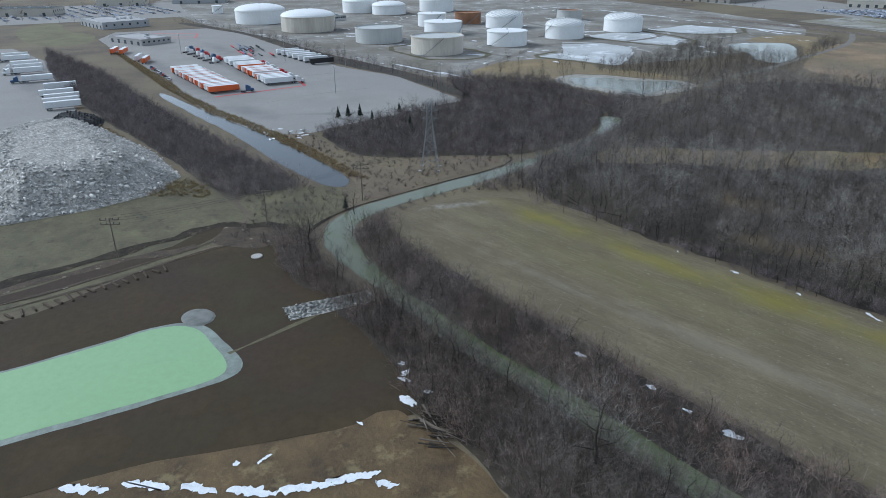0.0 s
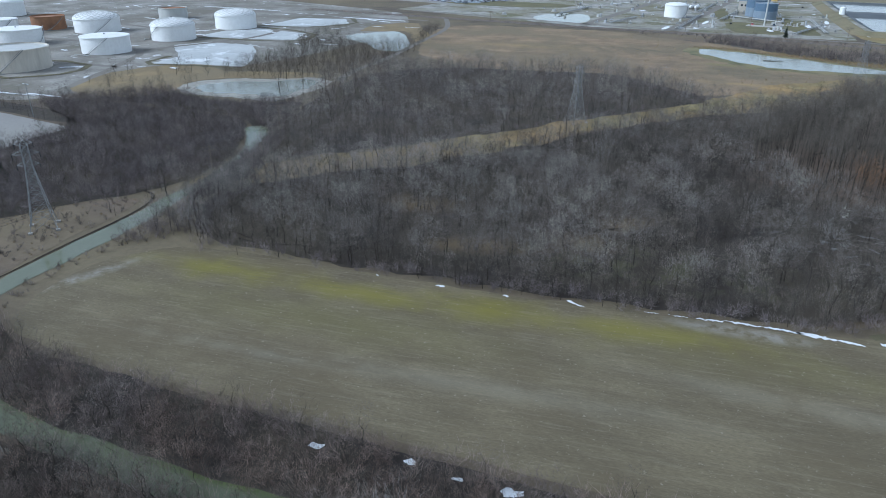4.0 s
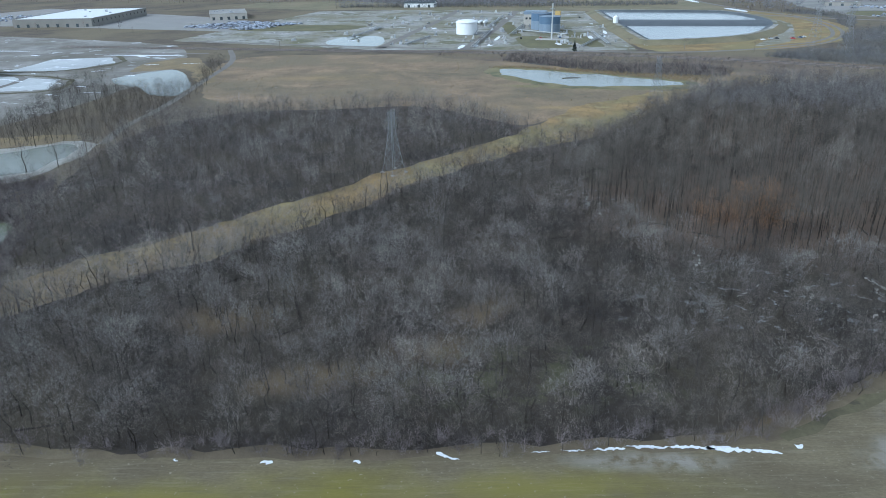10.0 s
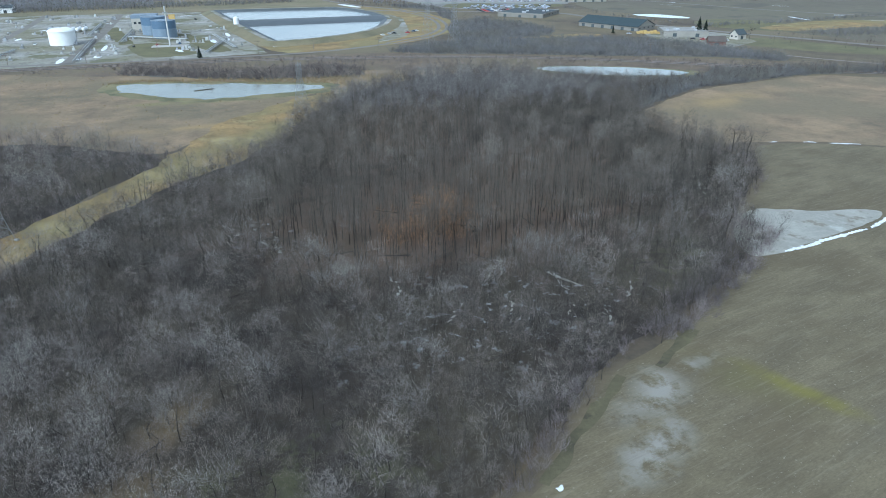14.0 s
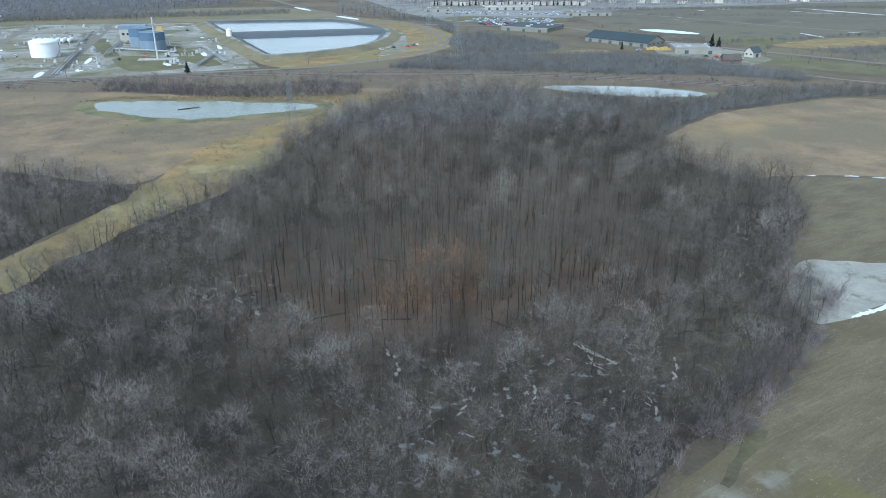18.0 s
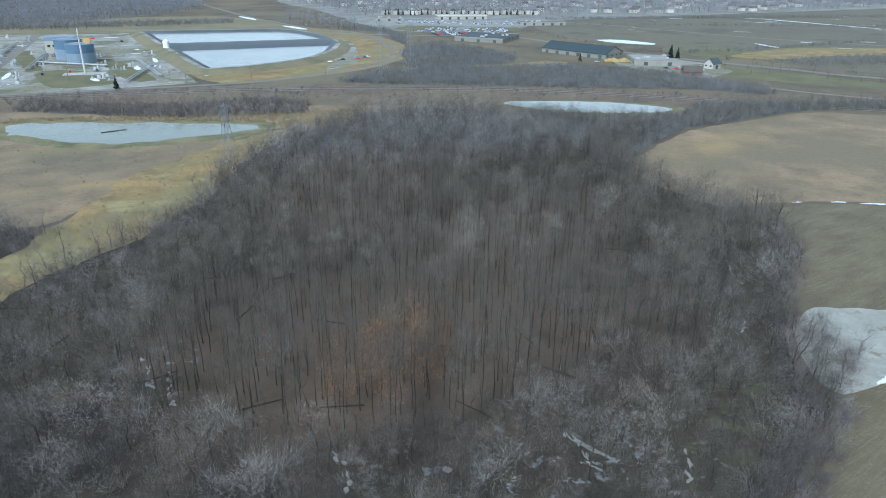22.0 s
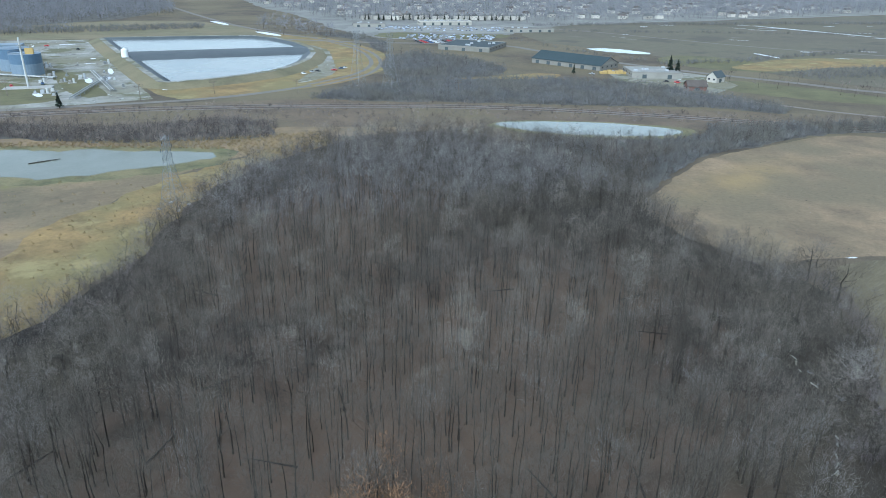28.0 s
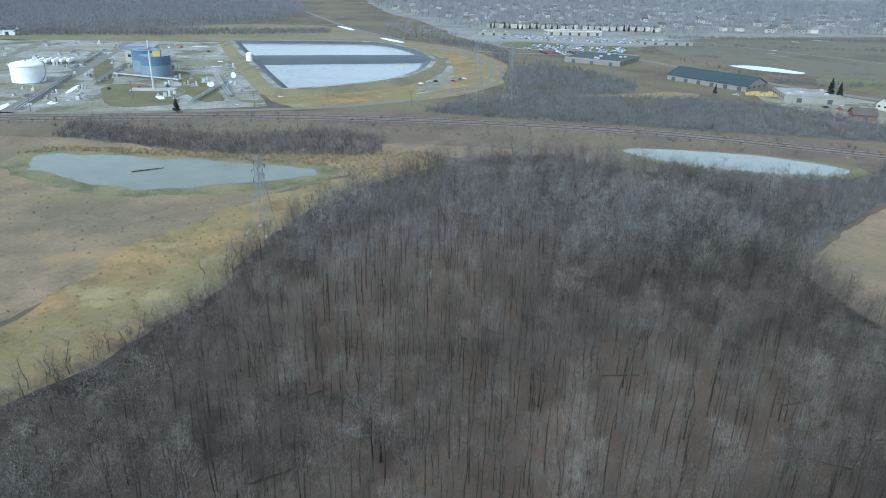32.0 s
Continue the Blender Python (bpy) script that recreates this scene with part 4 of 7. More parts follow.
def shrub(seed, h=3.5, stems=9, twigs=85, wide=0.03, spread=1.6):
    """A thicket: stems that lean out from one foot, and a rounded cloud of twigs about them."""
    rng = np.random.default_rng(seed)
    n_ = stems + twigs
    p0 = np.zeros((n_, 3))
    p0[:, :2] = rng.normal(0, .25, (n_, 2))
    d = rng.normal(0, .42, (n_, 3))
    d[:, 2] = rng.uniform(.6, 1.05, n_)
    L = h * rng.uniform(.55, .95, (n_, 1))
    d[:stems] *= spread * .62
    k = rng.integers(0, stems, twigs)
    q = rng.uniform(.25, .95, (twigs, 1))
    p0[stems:] = p0[:stems][k] + d[:stems][k] * L[:stems][k] * q + rng.normal(0, .09 * h, (twigs, 3))
    d[stems:] = d[:stems][k] * .5 + rng.normal(0, .5, (twigs, 3)) + np.array([0, 0, .25])
    L[stems:] = h * .26 * rng.uniform(.5, 1.2, (twigs, 1))
    side = np.cross(d, rng.normal(0, 1, (n_, 3)))
    side /= np.linalg.norm(side, axis=1, keepdims=True)
    side *= wide * rng.uniform(.6, 1.3, (n_, 1))
    v = np.stack([p0 - side, p0 + side, p0 + d * L], 1).reshape(-1, 3)
    v[:, 2] = np.maximum(v[:, 2], 0)
    return v, np.arange(n_ * 3).reshape(-1, 3)


def planted(protos, xy, seed, lo=0.75, hi=1.25, z=0.0):
    """All the copies of the prototypes at the points, as arrays, with a growth of its own for each."""
    rng = np.random.default_rng(seed)
    pick = rng.integers(0, len(protos), len(xy))
    yaw = rng.uniform(0, 6.283, len(xy))
    sc = rng.uniform(lo, hi, len(xy))
    shade = rng.uniform(-1, 1, len(xy))
    out, tone = [], []
    for k, (v, f) in enumerate(protos):
        m = np.nonzero(pick == k)[0]
        if not len(m):
            continue
        c, s = np.cos(yaw[m]), np.sin(yaw[m])
        x = (v[None, :, 0] * c[:, None] - v[None, :, 1] * s[:, None]) * sc[m, None] + xy[m, 0, None]
        y = (v[None, :, 0] * s[:, None] + v[None, :, 1] * c[:, None]) * sc[m, None] + xy[m, 1, None]
        zz = v[None, :, 2] * sc[m, None] + z
        V = np.stack([x, y, zz], 2).reshape(-1, 3)
        F = (f[None] + (np.arange(len(m)) * len(v))[:, None, None]).reshape(-1, 3)
        out.append((V, F))
        tone.append(np.repeat(shade[m], len(v)))
    return (*gather(out), np.concatenate(tone))


def wood_lot(name, protos, xy, seed, bark, twig, label, lo=0.75, hi=1.25):
    """Trees past counting: one mesh for their trunks under one for their crowns."""
    v, f, tone = planted([p[1] for p in protos], xy, seed, lo, hi)
    ob = soup(name, v, f, twig, None, label, "woods", "stuff", tone=tone)
    v, f, tone = planted([p[0] for p in protos], xy, seed, lo, hi)
    soup("trunks", v, f, bark, ob)
    return ob


def brush(name, protos, xy, seed, mat, label, lo=0.6, hi=1.4):
    v, f, tone = planted(protos, xy, seed, lo, hi)
    return soup(name, v, f, mat, None, label, "brush", "stuff", tone=tone)


TALL = [bare_tree(10 + k, h=16, crown=2.5, clear=.45, limbs=11, twigs=780, r=.14, wide=.014, long=1.0, lite=1, lift=1.4, bend=.08) for k in range(8)]
FARTALL = [bare_tree(20 + k, h=15, crown=3.2, clear=.36, limbs=8, twigs=300, r=.15, wide=.03, long=1.1, lite=1, lift=1.5, bend=.09) for k in range(6)]
ROUGH = [bare_tree(30 + k, h=9.5, crown=2.9, clear=.22, limbs=12, twigs=660, r=.12, wide=.0135, long=.9, lite=1, lift=.75, bend=.22) for k in range(8)]
SMALL = [bare_tree(50 + k, h=8, crown=2.3, clear=.15, limbs=9, twigs=280, r=.09, wide=.02, long=.95, lite=1, lift=.95, bend=.18) for k in range(6)]
FARTREE = [bare_tree(70 + k, h=11, crown=4.2, clear=.12, limbs=7, twigs=40, r=.13, wide=.2, long=2.2, lite=2) for k in range(4)]
SHRUB = [shrub(90 + k, stems=7, twigs=105, wide=.022) for k in range(7)]
LOWSHRUB = [shrub(110 + k, h=2.4, stems=7, twigs=40, wide=.07, spread=2.0) for k in range(5)]

FARSHRUB = [shrub(120 + k, h=2.6, stems=6, twigs=30, wide=.085, spread=2.0) for k in range(5)]
UPLAND = [(2, 205), (15, 240), (38, 300), (56, 355), (100, 380), (150, 372), (172, 338), (174, 308), (173, 265), (178, 232), (164, 206), (135, 180), (95, 170), (60, 166), (25, 175)]
NEAR_TREES = [(15, 172), (25, 232), (60, 245), (100, 245), (120, 215), (110, 176), (60, 166)]
pts_up = scatter(UPLAND, 4.3, 1)
near = inside(pts_up[:, 0], pts_up[:, 1], NEAR_TREES)
pts_near = pts_up[near][:200]
pts_up = np.concatenate([pts_up[~near], pts_up[near][200:]])
pale_up = np.random.default_rng(61).uniform(0, 1, len(pts_up)) < .3
back = pts_up[:, 1] > 300
wood_lot("tall_woods", TALL, pts_up[~pale_up & ~back], 2, M_bark, M_twig, "tall leafless grey-brown hardwood trees standing close")
wood_lot("tall_pale_woods", TALL, pts_up[pale_up & ~back], 9, M_bark, M_twig_pale_tall, "tall leafless light grey hardwood trees")
wood_lot("back_woods", FARTALL, pts_up[back], 19, M_bark, M_twig_grey, "leafless trees at the back of the wood, greyed for haze")
pts_low = scatter(WOODS, 4.6, 3, out=(UPLAND,))
pale_low = np.random.default_rng(62).uniform(0, 1, len(pts_low)) < np.where((pts_low[:, 0] < 5) & (pts_low[:, 1] < 150), .72, .22)
dark_low = ~pale_low & (np.random.default_rng(63).uniform(0, 1, len(pts_low)) < np.where((pts_low[:, 0] < 5) & (pts_low[:, 1] < 150), .12, .8))
wood_lot("mixed_woods", ROUGH, pts_low[~pale_low & ~dark_low], 4, M_bark, M_twig_brown, "tangled leafless brown swamp trees", 0.5, 1.3)
wood_lot("mixed_dark_woods", ROUGH, pts_low[dark_low], 12, M_bark, M_twig_dark, "tangled leafless dark swamp trees", 0.5, 1.2)
wood_lot("mixed_pale_woods", ROUGH, pts_low[pale_low], 11, M_bark, M_twig_light, "lighter leafless swamp trees with fine spray", 0.6, 1.4)
FRONT = [(8, 192), (22, 172), (60, 161), (95, 165), (135, 176), (156, 192), (140, 198), (120, 186), (95, 179), (60, 176), (34, 184), (16, 204)]
wood_lot("front_thicket", ROUGH, scatter(FRONT, 5.0, 261), 262, M_bark, M_moss, "mossy leafless thicket before the tall trees", .45, .95)
brush("undergrowth", SHRUB, scatter(WOODS, 3.3, 5, keep=0.8, out=(UPLAND,)), 6, M_moss, "dark tangled undergrowth")
pts_n = scatter(NORTH_WOODS, 4.4, 7)
pale_n = np.random.default_rng(64).uniform(0, 1, len(pts_n)) < .45
wood_lot("north_woods", SMALL, pts_n[~pale_n], 8, M_bark, M_twig_brown, "dense dark leafless young woods", 0.6, 1.2)
wood_lot("north_pale_woods", SMALL, pts_n[pale_n], 13, M_bark, M_twig_light, "bluish-grey leafless young trees", 0.7, 1.5)

TREE_MESH = []
for _w, _c in TALL:
    _a = soup("trunk", _w[0], _w[1], M_bark)
    _b = soup("crown", _c[0], _c[1], M_twig)
    TREE_MESH.append((_a.data, _b.data))
    bpy.data.objects.remove(_a)
    bpy.data.objects.remove(_b)
_r = random.Random(5)
for _x, _y in pts_near:
    t_ = thing("tree", pose(_x, _y, 0.0, 0, 0, _r.uniform(0, 360)), "tall bare grey hardwood tree rising from leaf litter", "tree", "hardwood trees in the wood")
    t_.scale = (_r.uniform(.85, 1.2),) * 3
    k_ = _r.randrange(len(TREE_MESH))
    for nm, me in zip(("trunk", "crown"), TREE_MESH[k_]):
        o_ = new(nm, me)
        o_.parent = t_
# ---- scrub, hedges and reeds ----
REED_LOW = [shrub(145 + k, h=2.0, stems=18, twigs=6, wide=.06, spread=.9) for k in range(3)]
BANK_S = [(-58, -33), (-46, -31), (-27, -28), (-14, -30), (0, -27), (14, -26), (60, -20), (60, 6), (28, -1), (20, -3), (10, -5), (-1, -8), (-15, -12), (-31, -16), (-44, -18), (-54, -21)]
BANK_W = [(-86, -37), (-72, -38), (-60, -34), (-57, -26), (-68, -26), (-80, -28), (-95, -25), (-96, -34)]
BANK_N = [(60, 11), (28, 3), (10, -1), (-1, -4), (-15, -8), (-31, -12), (-42, -14), (-50, -16), (-68, -18), (-88, -17), (-98, -6), (-96, -3), (-78, -6), (-56, -1), (-39, 2), (-24, 7), (-8, 9), (8, 14), (32, 19), (60, 24)]
HEDGE_CANAL = [(-540, -111), (-410, -74), (-307, -55), (-235, -40), (-171, -25), (-134, -15), (-134, -40), (-150, -46), (-180, -52), (-220, -62), (-271, -76), (-336, -89), (-420, -104)]
HEDGE_LOT = [(-706, 8), (-562, 55), (-426, 73), (-331, 97), (-247, 106), (-230, 92), (-312, 88), (-362, 69), (-470, 55), (-575, 45), (-700, -4)]
TOWER_SCRUB = [(-205, 6), (-212, 33), (-226, 69), (-232, 95), (-290, 108), (-286, 125), (-240, 130), (-205, 140), (-178, 140), (-160, 120), (-142, 98), (-135, 76), (-136, 62), (-146, 42), (-150, 24), (-165, 8)]
POND_SCRUB = [(-200, 225), (-190, 195), (-185, 185), (-205, 225), (-235, 210), (-270, 195), (-285, 235), (-300, 290), (-330, 330), (-300, 335), (-262, 335), (-250, 362), (-290, 430), (-285, 450), (-230, 330), (-205, 265)]
NE_SCRUB = [(103, 543), (131, 566), (173, 585), (206, 591), (237, 585), (279, 580), (313, 561), (351, 530), (357, 502), (370, 477), (382, 457), (380, 438), (362, 428), (347, 446), (324, 461), (277, 475), (232, 493), (186, 510), (139, 524)]
NE_UPPER = [(199, 719), (237, 746), (258, 716), (272, 671), (275, 626), (257, 600), (217, 599), (181, 588), (173, 603), (178, 654)]
PYLON_SCRUB = [(163, 916), (198, 923), (220, 908), (226, 808), (206, 748), (199, 770), (211, 854)]
POND_BRUSH = [(-80, 520), (-57, 511), (-16, 493), (21, 489), (55, 495), (78, 475), (74, 446), (42, 450), (12, 451), (-20, 462), (-48, 477), (-80, 490)]
EAST_SCRUB = [(188, 325), (198, 322), (230, 346), (255, 363), (300, 373), (345, 384), (400, 372), (450, 366), (460, 376), (360, 404), (300, 412), (283, 398), (268, 392), (240, 396), (215, 408), (190, 415), (178, 370)]
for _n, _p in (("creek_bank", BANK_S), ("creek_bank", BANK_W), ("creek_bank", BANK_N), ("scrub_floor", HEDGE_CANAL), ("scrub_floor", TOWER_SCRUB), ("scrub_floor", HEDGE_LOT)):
    patch(_n, _p, .062, M_floor, "leaf-strewn scrub floor darkened for shade", "ground", smooth=1, amount=1.2)
for _p in (NE_SCRUB, NE_UPPER, PYLON_SCRUB, EAST_SCRUB, POND_BRUSH):
    patch("scrub_floor", _p, .08, M_farfloor, "grey-brown weedy scrub floor", "ground", smooth=1, amount=3, size=8)
brush("creek_brush", SHRUB, np.concatenate([scatter(BANK_S, 1.9, 21), scatter(BANK_W, 2.0, 22), scatter(BANK_N, 2.0, 23)]), 24, M_creekbrush, "tangled purple-brown brush along the creek", .8, 1.6)
wood_lot("creek_trees", SMALL, np.concatenate([scatter(BANK_S, 3.2, 25), scatter(BANK_N, 6.5, 26), scatter(BANK_W, 4.5, 27)]), 28, M_bark, M_twig, "leafless small trees leaning over the creek", 0.5, 1.2)
brush("canal_hedge", SHRUB, scatter(HEDGE_CANAL, 2.5, 31), 32, M_scrub, "dense dark brush beside the canal", 0.9, 1.7)
wood_lot("lot_hedge", SMALL, scatter(HEDGE_LOT, 5, 33), 34, M_bark, M_scrub, "dark hedge of scrub between lot and tank yard", 0.5, 1.0)
brush("tower_scrub", SHRUB, scatter(TOWER_SCRUB, 2.5, 35, out=(CREEK,)), 36, M_scrub, "dense dark scrub round the canal bend", 0.9, 1.6)
wood_lot("tower_scrub_trees", SMALL, scatter(TOWER_SCRUB, 7, 37), 38, M_bark, M_twig, "leafless saplings above the scrub", 0.6, 1.1)
wood_lot("pond_scrub", SMALL, scatter(POND_SCRUB, 4.6, 39), 40, M_bark, M_twig, "grey leafless scrub trees round the ponds", 0.6, 1.2)
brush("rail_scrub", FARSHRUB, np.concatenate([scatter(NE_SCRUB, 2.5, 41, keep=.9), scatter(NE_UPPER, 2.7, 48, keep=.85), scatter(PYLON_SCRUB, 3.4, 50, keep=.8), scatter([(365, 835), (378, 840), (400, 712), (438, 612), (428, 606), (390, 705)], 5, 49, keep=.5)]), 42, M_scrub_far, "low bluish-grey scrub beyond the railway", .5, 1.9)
wood_lot("rail_scrub_trees", FARTALL, np.concatenate([scatter(NE_UPPER, 11, 248, keep=.7), scatter(NE_SCRUB, 16, 249, keep=.5)]), 250, M_bark, M_twig_grey, "small leafless trees above the railway scrub", .35, .6)
brush("pond_edge_brush", LOWSHRUB, scatter(POND_BRUSH, 1.9, 43), 44, M_twig_brown, "dark brush strip behind the marsh pond", 0.4, 1.5)
wood_lot("pond_edge_trees", SMALL, scatter(POND_BRUSH, 6, 243), 244, M_bark, M_twig_brown, "small leafless trees over the brush strip", .6, 1.1)
wood_lot("meadow_scrub", SMALL, scatter(EAST_SCRUB, 5.0, 45, out=([(180, 452), (250, 440), (290, 408), (280, 392), (225, 404), (200, 420)],)), 46, M_bark, M_twig, "grey scrub trees at the meadow corner", 0.5, 1.0)
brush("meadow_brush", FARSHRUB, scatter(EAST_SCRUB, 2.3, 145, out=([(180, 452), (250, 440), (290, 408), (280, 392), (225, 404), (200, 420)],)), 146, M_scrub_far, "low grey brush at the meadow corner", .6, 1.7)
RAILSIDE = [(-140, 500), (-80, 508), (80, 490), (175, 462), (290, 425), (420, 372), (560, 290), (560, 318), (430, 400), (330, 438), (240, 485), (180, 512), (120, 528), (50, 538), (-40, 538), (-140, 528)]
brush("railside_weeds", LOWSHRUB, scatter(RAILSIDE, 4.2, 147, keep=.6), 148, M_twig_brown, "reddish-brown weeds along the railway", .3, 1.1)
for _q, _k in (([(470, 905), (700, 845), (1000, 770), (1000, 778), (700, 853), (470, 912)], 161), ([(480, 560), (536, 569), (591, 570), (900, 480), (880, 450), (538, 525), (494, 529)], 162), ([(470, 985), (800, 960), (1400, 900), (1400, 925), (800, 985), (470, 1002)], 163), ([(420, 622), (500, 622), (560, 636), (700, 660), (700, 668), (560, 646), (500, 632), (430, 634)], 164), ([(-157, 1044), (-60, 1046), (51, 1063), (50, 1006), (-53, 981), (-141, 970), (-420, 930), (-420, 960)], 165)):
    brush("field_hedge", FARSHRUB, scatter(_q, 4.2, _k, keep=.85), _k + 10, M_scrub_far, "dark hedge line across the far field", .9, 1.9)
BEND_SCRUB = [(-158, 122), (-178, 142), (-205, 142), (-240, 134), (-284, 126), (-262, 160), (-236, 156), (-214, 158), (-188, 180), (-176, 168), (-160, 138)]
STRIP_SCRUB = [(-126, 66), (-134, 88), (-148, 116), (-130, 105), (-120, 84), (-118, 64)]
VERGE = [(-131, 0), (-112, -4), (-118, 16), (-124, 36), (-132, 60), (-146, 42), (-152, 22), (-166, 8), (-205, 2), (-206, -8), (-170, -4)]
SOUTH_VERGE = [(-100, -46), (-118, -36), (-136, -40), (-136, -14), (-128, -6), (-112, -8), (-106, -16), (-97, -26), (-90, -38)]
CREEK_TOP = [(-99, -7), (-106, 9), (-110, 26), (-115, 44), (-120, 58), (-112, 58), (-100, 44), (-106, 30), (-104, 12), (-96, -3)]
brush("bend_scrub", SHRUB, np.concatenate([scatter(BEND_SCRUB, 2.4, 131, out=(CREEK,)), scatter(STRIP_SCRUB, 2.4, 132, keep=.8, out=(CREEK,))]), 133, M_scrub, "dark scrub filling the creek bend", .9, 1.6)
wood_lot("bend_trees", SMALL, np.concatenate([scatter(BEND_SCRUB, 7, 134), scatter(STRIP_SCRUB, 7, 135)]), 136, M_bark, M_twig, "grey leafless saplings at the creek bend", .6, 1.1)
brush("verge_weeds", LOWSHRUB, np.concatenate([scatter(VERGE, 2.2, 137, keep=.5), scatter(SOUTH_VERGE, 2.2, 138, keep=.55), scatter(CREEK_TOP, 2.0, 139, keep=.7)]), 140, M_twig_brown, "brown dead weeds on the verge", .3, .9)
brush("verge_reeds", REED_LOW, np.concatenate([scatter(VERGE, 3.0, 141, keep=.5), scatter(CREEK_TOP, 2.6, 142, keep=.5)]), 143, M_reed, "tan dry grass on the creek verge", .3, .7)
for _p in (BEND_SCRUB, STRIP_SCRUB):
    patch("scrub_floor", _p, .058, M_floor, "leaf-strewn scrub floor darkened for shade", "ground", smooth=1, amount=2)
WEST_STRIP = [(-133, 72), (-134, 91), (-127, 105), (-114, 126), (-98, 149), (-84, 172), (-72, 150), (-78, 138), (-93, 118), (-108, 97), (-117, 78), (-118, 64)]
brush("strip_brush", SHRUB, scatter(WEST_STRIP, 3.0, 151, keep=.75), 152, M_twig_light, "pale brush on the grass strip", .5, 1.2)
wood_lot("strip_saplings", SMALL, scatter(WEST_STRIP, 6, 153, keep=.8), 154, M_bark, M_twig_light, "pale leafless saplings on the strip", .5, 1.0)
wood_lot("edge_trees", SMALL, np.stack([np.concatenate([np.linspace(a[0], b[0], 7)[:-1] for a, b in zip(WOODS[:22], WOODS[1:23])]), np.concatenate([np.linspace(a[1], b[1], 7)[:-1] for a, b in zip(WOODS[:22], WOODS[1:23])])], 1) + np.random.default_rng(155).normal(0, 1.2, (132, 2)), 156, M_bark, M_twig, "dense small trees along the wood edge", .6, 1.15)
patch("reed_meadow", [(-312, 130), (-335, 178), (-321, 215), (-305, 222), (-276, 208), (-269, 222), (-227, 237), (-217, 227), (-240, 212), (-262, 200), (-272, 180), (-256, 158), (-266, 134)], .07, M_reedbed, "tan reed meadow beside the tank yard", "grass", amount=3)
patch("reed_meadow", [(-336, 393), (-350, 437), (-333, 476), (-307, 447), (-275, 415), (-245, 375), (-250, 360), (-300, 420), (-318, 405)], .07, M_reedbed, "yellow reed fringe round the pond", "grass", amount=3)
wood_lot("yard_edge_trees", SMALL, np.concatenate([scatter([(-288, 112), (-312, 132), (-340, 190), (-290, 205), (-282, 240), (-270, 200), (-250, 150)], 9, 157, keep=.5), scatter([(-250, 360), (-262, 340), (-300, 335), (-330, 372), (-340, 410), (-350, 360), (-310, 300)], 9, 158, keep=.6)]), 159, M_bark, M_twig, "scattered leafless trees by the tank yard", .6, 1.3)
CREEK_EAST = [(-129, 88), (-123, 76), (-118, 60), (-113, 44), (-108, 30), (-104, 34), (-102, 44), (-92, 48), (-104, 60), (-112, 74), (-112, 88)]
wood_lot("creek_corner_trees", SMALL, scatter(CREEK_EAST, 4.0, 251, out=(CREEK,)), 252, M_bark, M_twig_light, "pale leafless trees between creek and wood", .6, 1.15)
brush("creek_corner_brush", SHRUB, scatter(CREEK_EAST, 2.0, 253, out=(CREEK,)), 254, M_scrub, "dense brush between creek and wood", .6, 1.3)
CREEK_WEST = [(-122, 32), (-126, 46), (-131, 60), (-136, 76), (-144, 92), (-152, 106), (-162, 118), (-174, 124), (-174, 112), (-160, 96), (-148, 76), (-136, 56), (-128, 40)]
wood_lot("creek_west_trees", SMALL, scatter(CREEK_WEST, 5.0, 255, keep=.7, out=(CREEK,)), 256, M_bark, M_scrub, "small leafless trees over the creek's far bank", .5, 1.0)
CREEK_LEFT = [(-134, 90), (-141, 105), (-148, 118), (-160, 133), (-172, 138), (-176, 146), (-160, 142), (-144, 126), (-132, 106), (-128, 96)]
brush("creek_left_brush", SHRUB, scatter(CREEK_LEFT, 2.0, 257, out=(CREEK,)), 258, M_scrub, "brush hanging over the creek bend", .7, 1.4)
wood_lot("creek_left_trees", SMALL, scatter(CREEK_LEFT, 4.5, 259, out=(CREEK,)), 260, M_bark, M_twig_light, "pale saplings at the creek bend", .5, 1.0)
patch("verge", VERGE, .055, M_red_scrub, "reddish rough grass verge by the pylon", "ground", amount=1.5)
patch("verge", SOUTH_VERGE, .056, M_bank, "trampled brown verge above the ditch", "ground", amount=1.5)
EDGE = [(p[0], p[1]) for p in WOODS[:17]]
edge_pts = np.concatenate([np.stack([np.linspace(a[0], b[0], 26), np.linspace(a[1], b[1], 26)], 1) for a, b in zip(EDGE, EDGE[1:])])
brush("wood_edge_brush", SHRUB, edge_pts + np.random.default_rng(3).normal(0, 1.5, edge_pts.shape), 47, M_scrub, "brush fringe at the wood edge", 0.5, 1.25)

for _line, _k in ((WOODS[22:] + WOODS[:1], 271), (NORTH_WOODS[:9], 275), (NORTH_WOODS[8:12], 279)):
    _e = np.concatenate([np.stack([np.linspace(a[0], b[0], 14), np.linspace(a[1], b[1], 14)], 1) for a, b in zip(_line, _line[1:])])
    _rs = np.random.default_rng(_k)
    brush("strip_edge_brush", SHRUB, _e + _rs.normal(0, 2.2, _e.shape), _k + 1, M_scrub, "brush fringe where the wood meets the grass", .5, 1.3)
    wood_lot("strip_edge_trees", SMALL, _e[::2] + _rs.normal(0, 2.0, _e[::2].shape), _k + 2, M_bark, M_twig_grey, "small leafless trees where the wood meets the grass", .6, 1.25)

east_edge = np.stack([np.interp(np.linspace(0, 1, 120), np.linspace(0, 1, 6), (97, 112, 127, 139, 156, 150)), np.interp(np.linspace(0, 1, 120), np.linspace(0, 1, 6), (123, 134, 144, 153, 168, 186))], 1)
_re = np.random.default_rng(157)
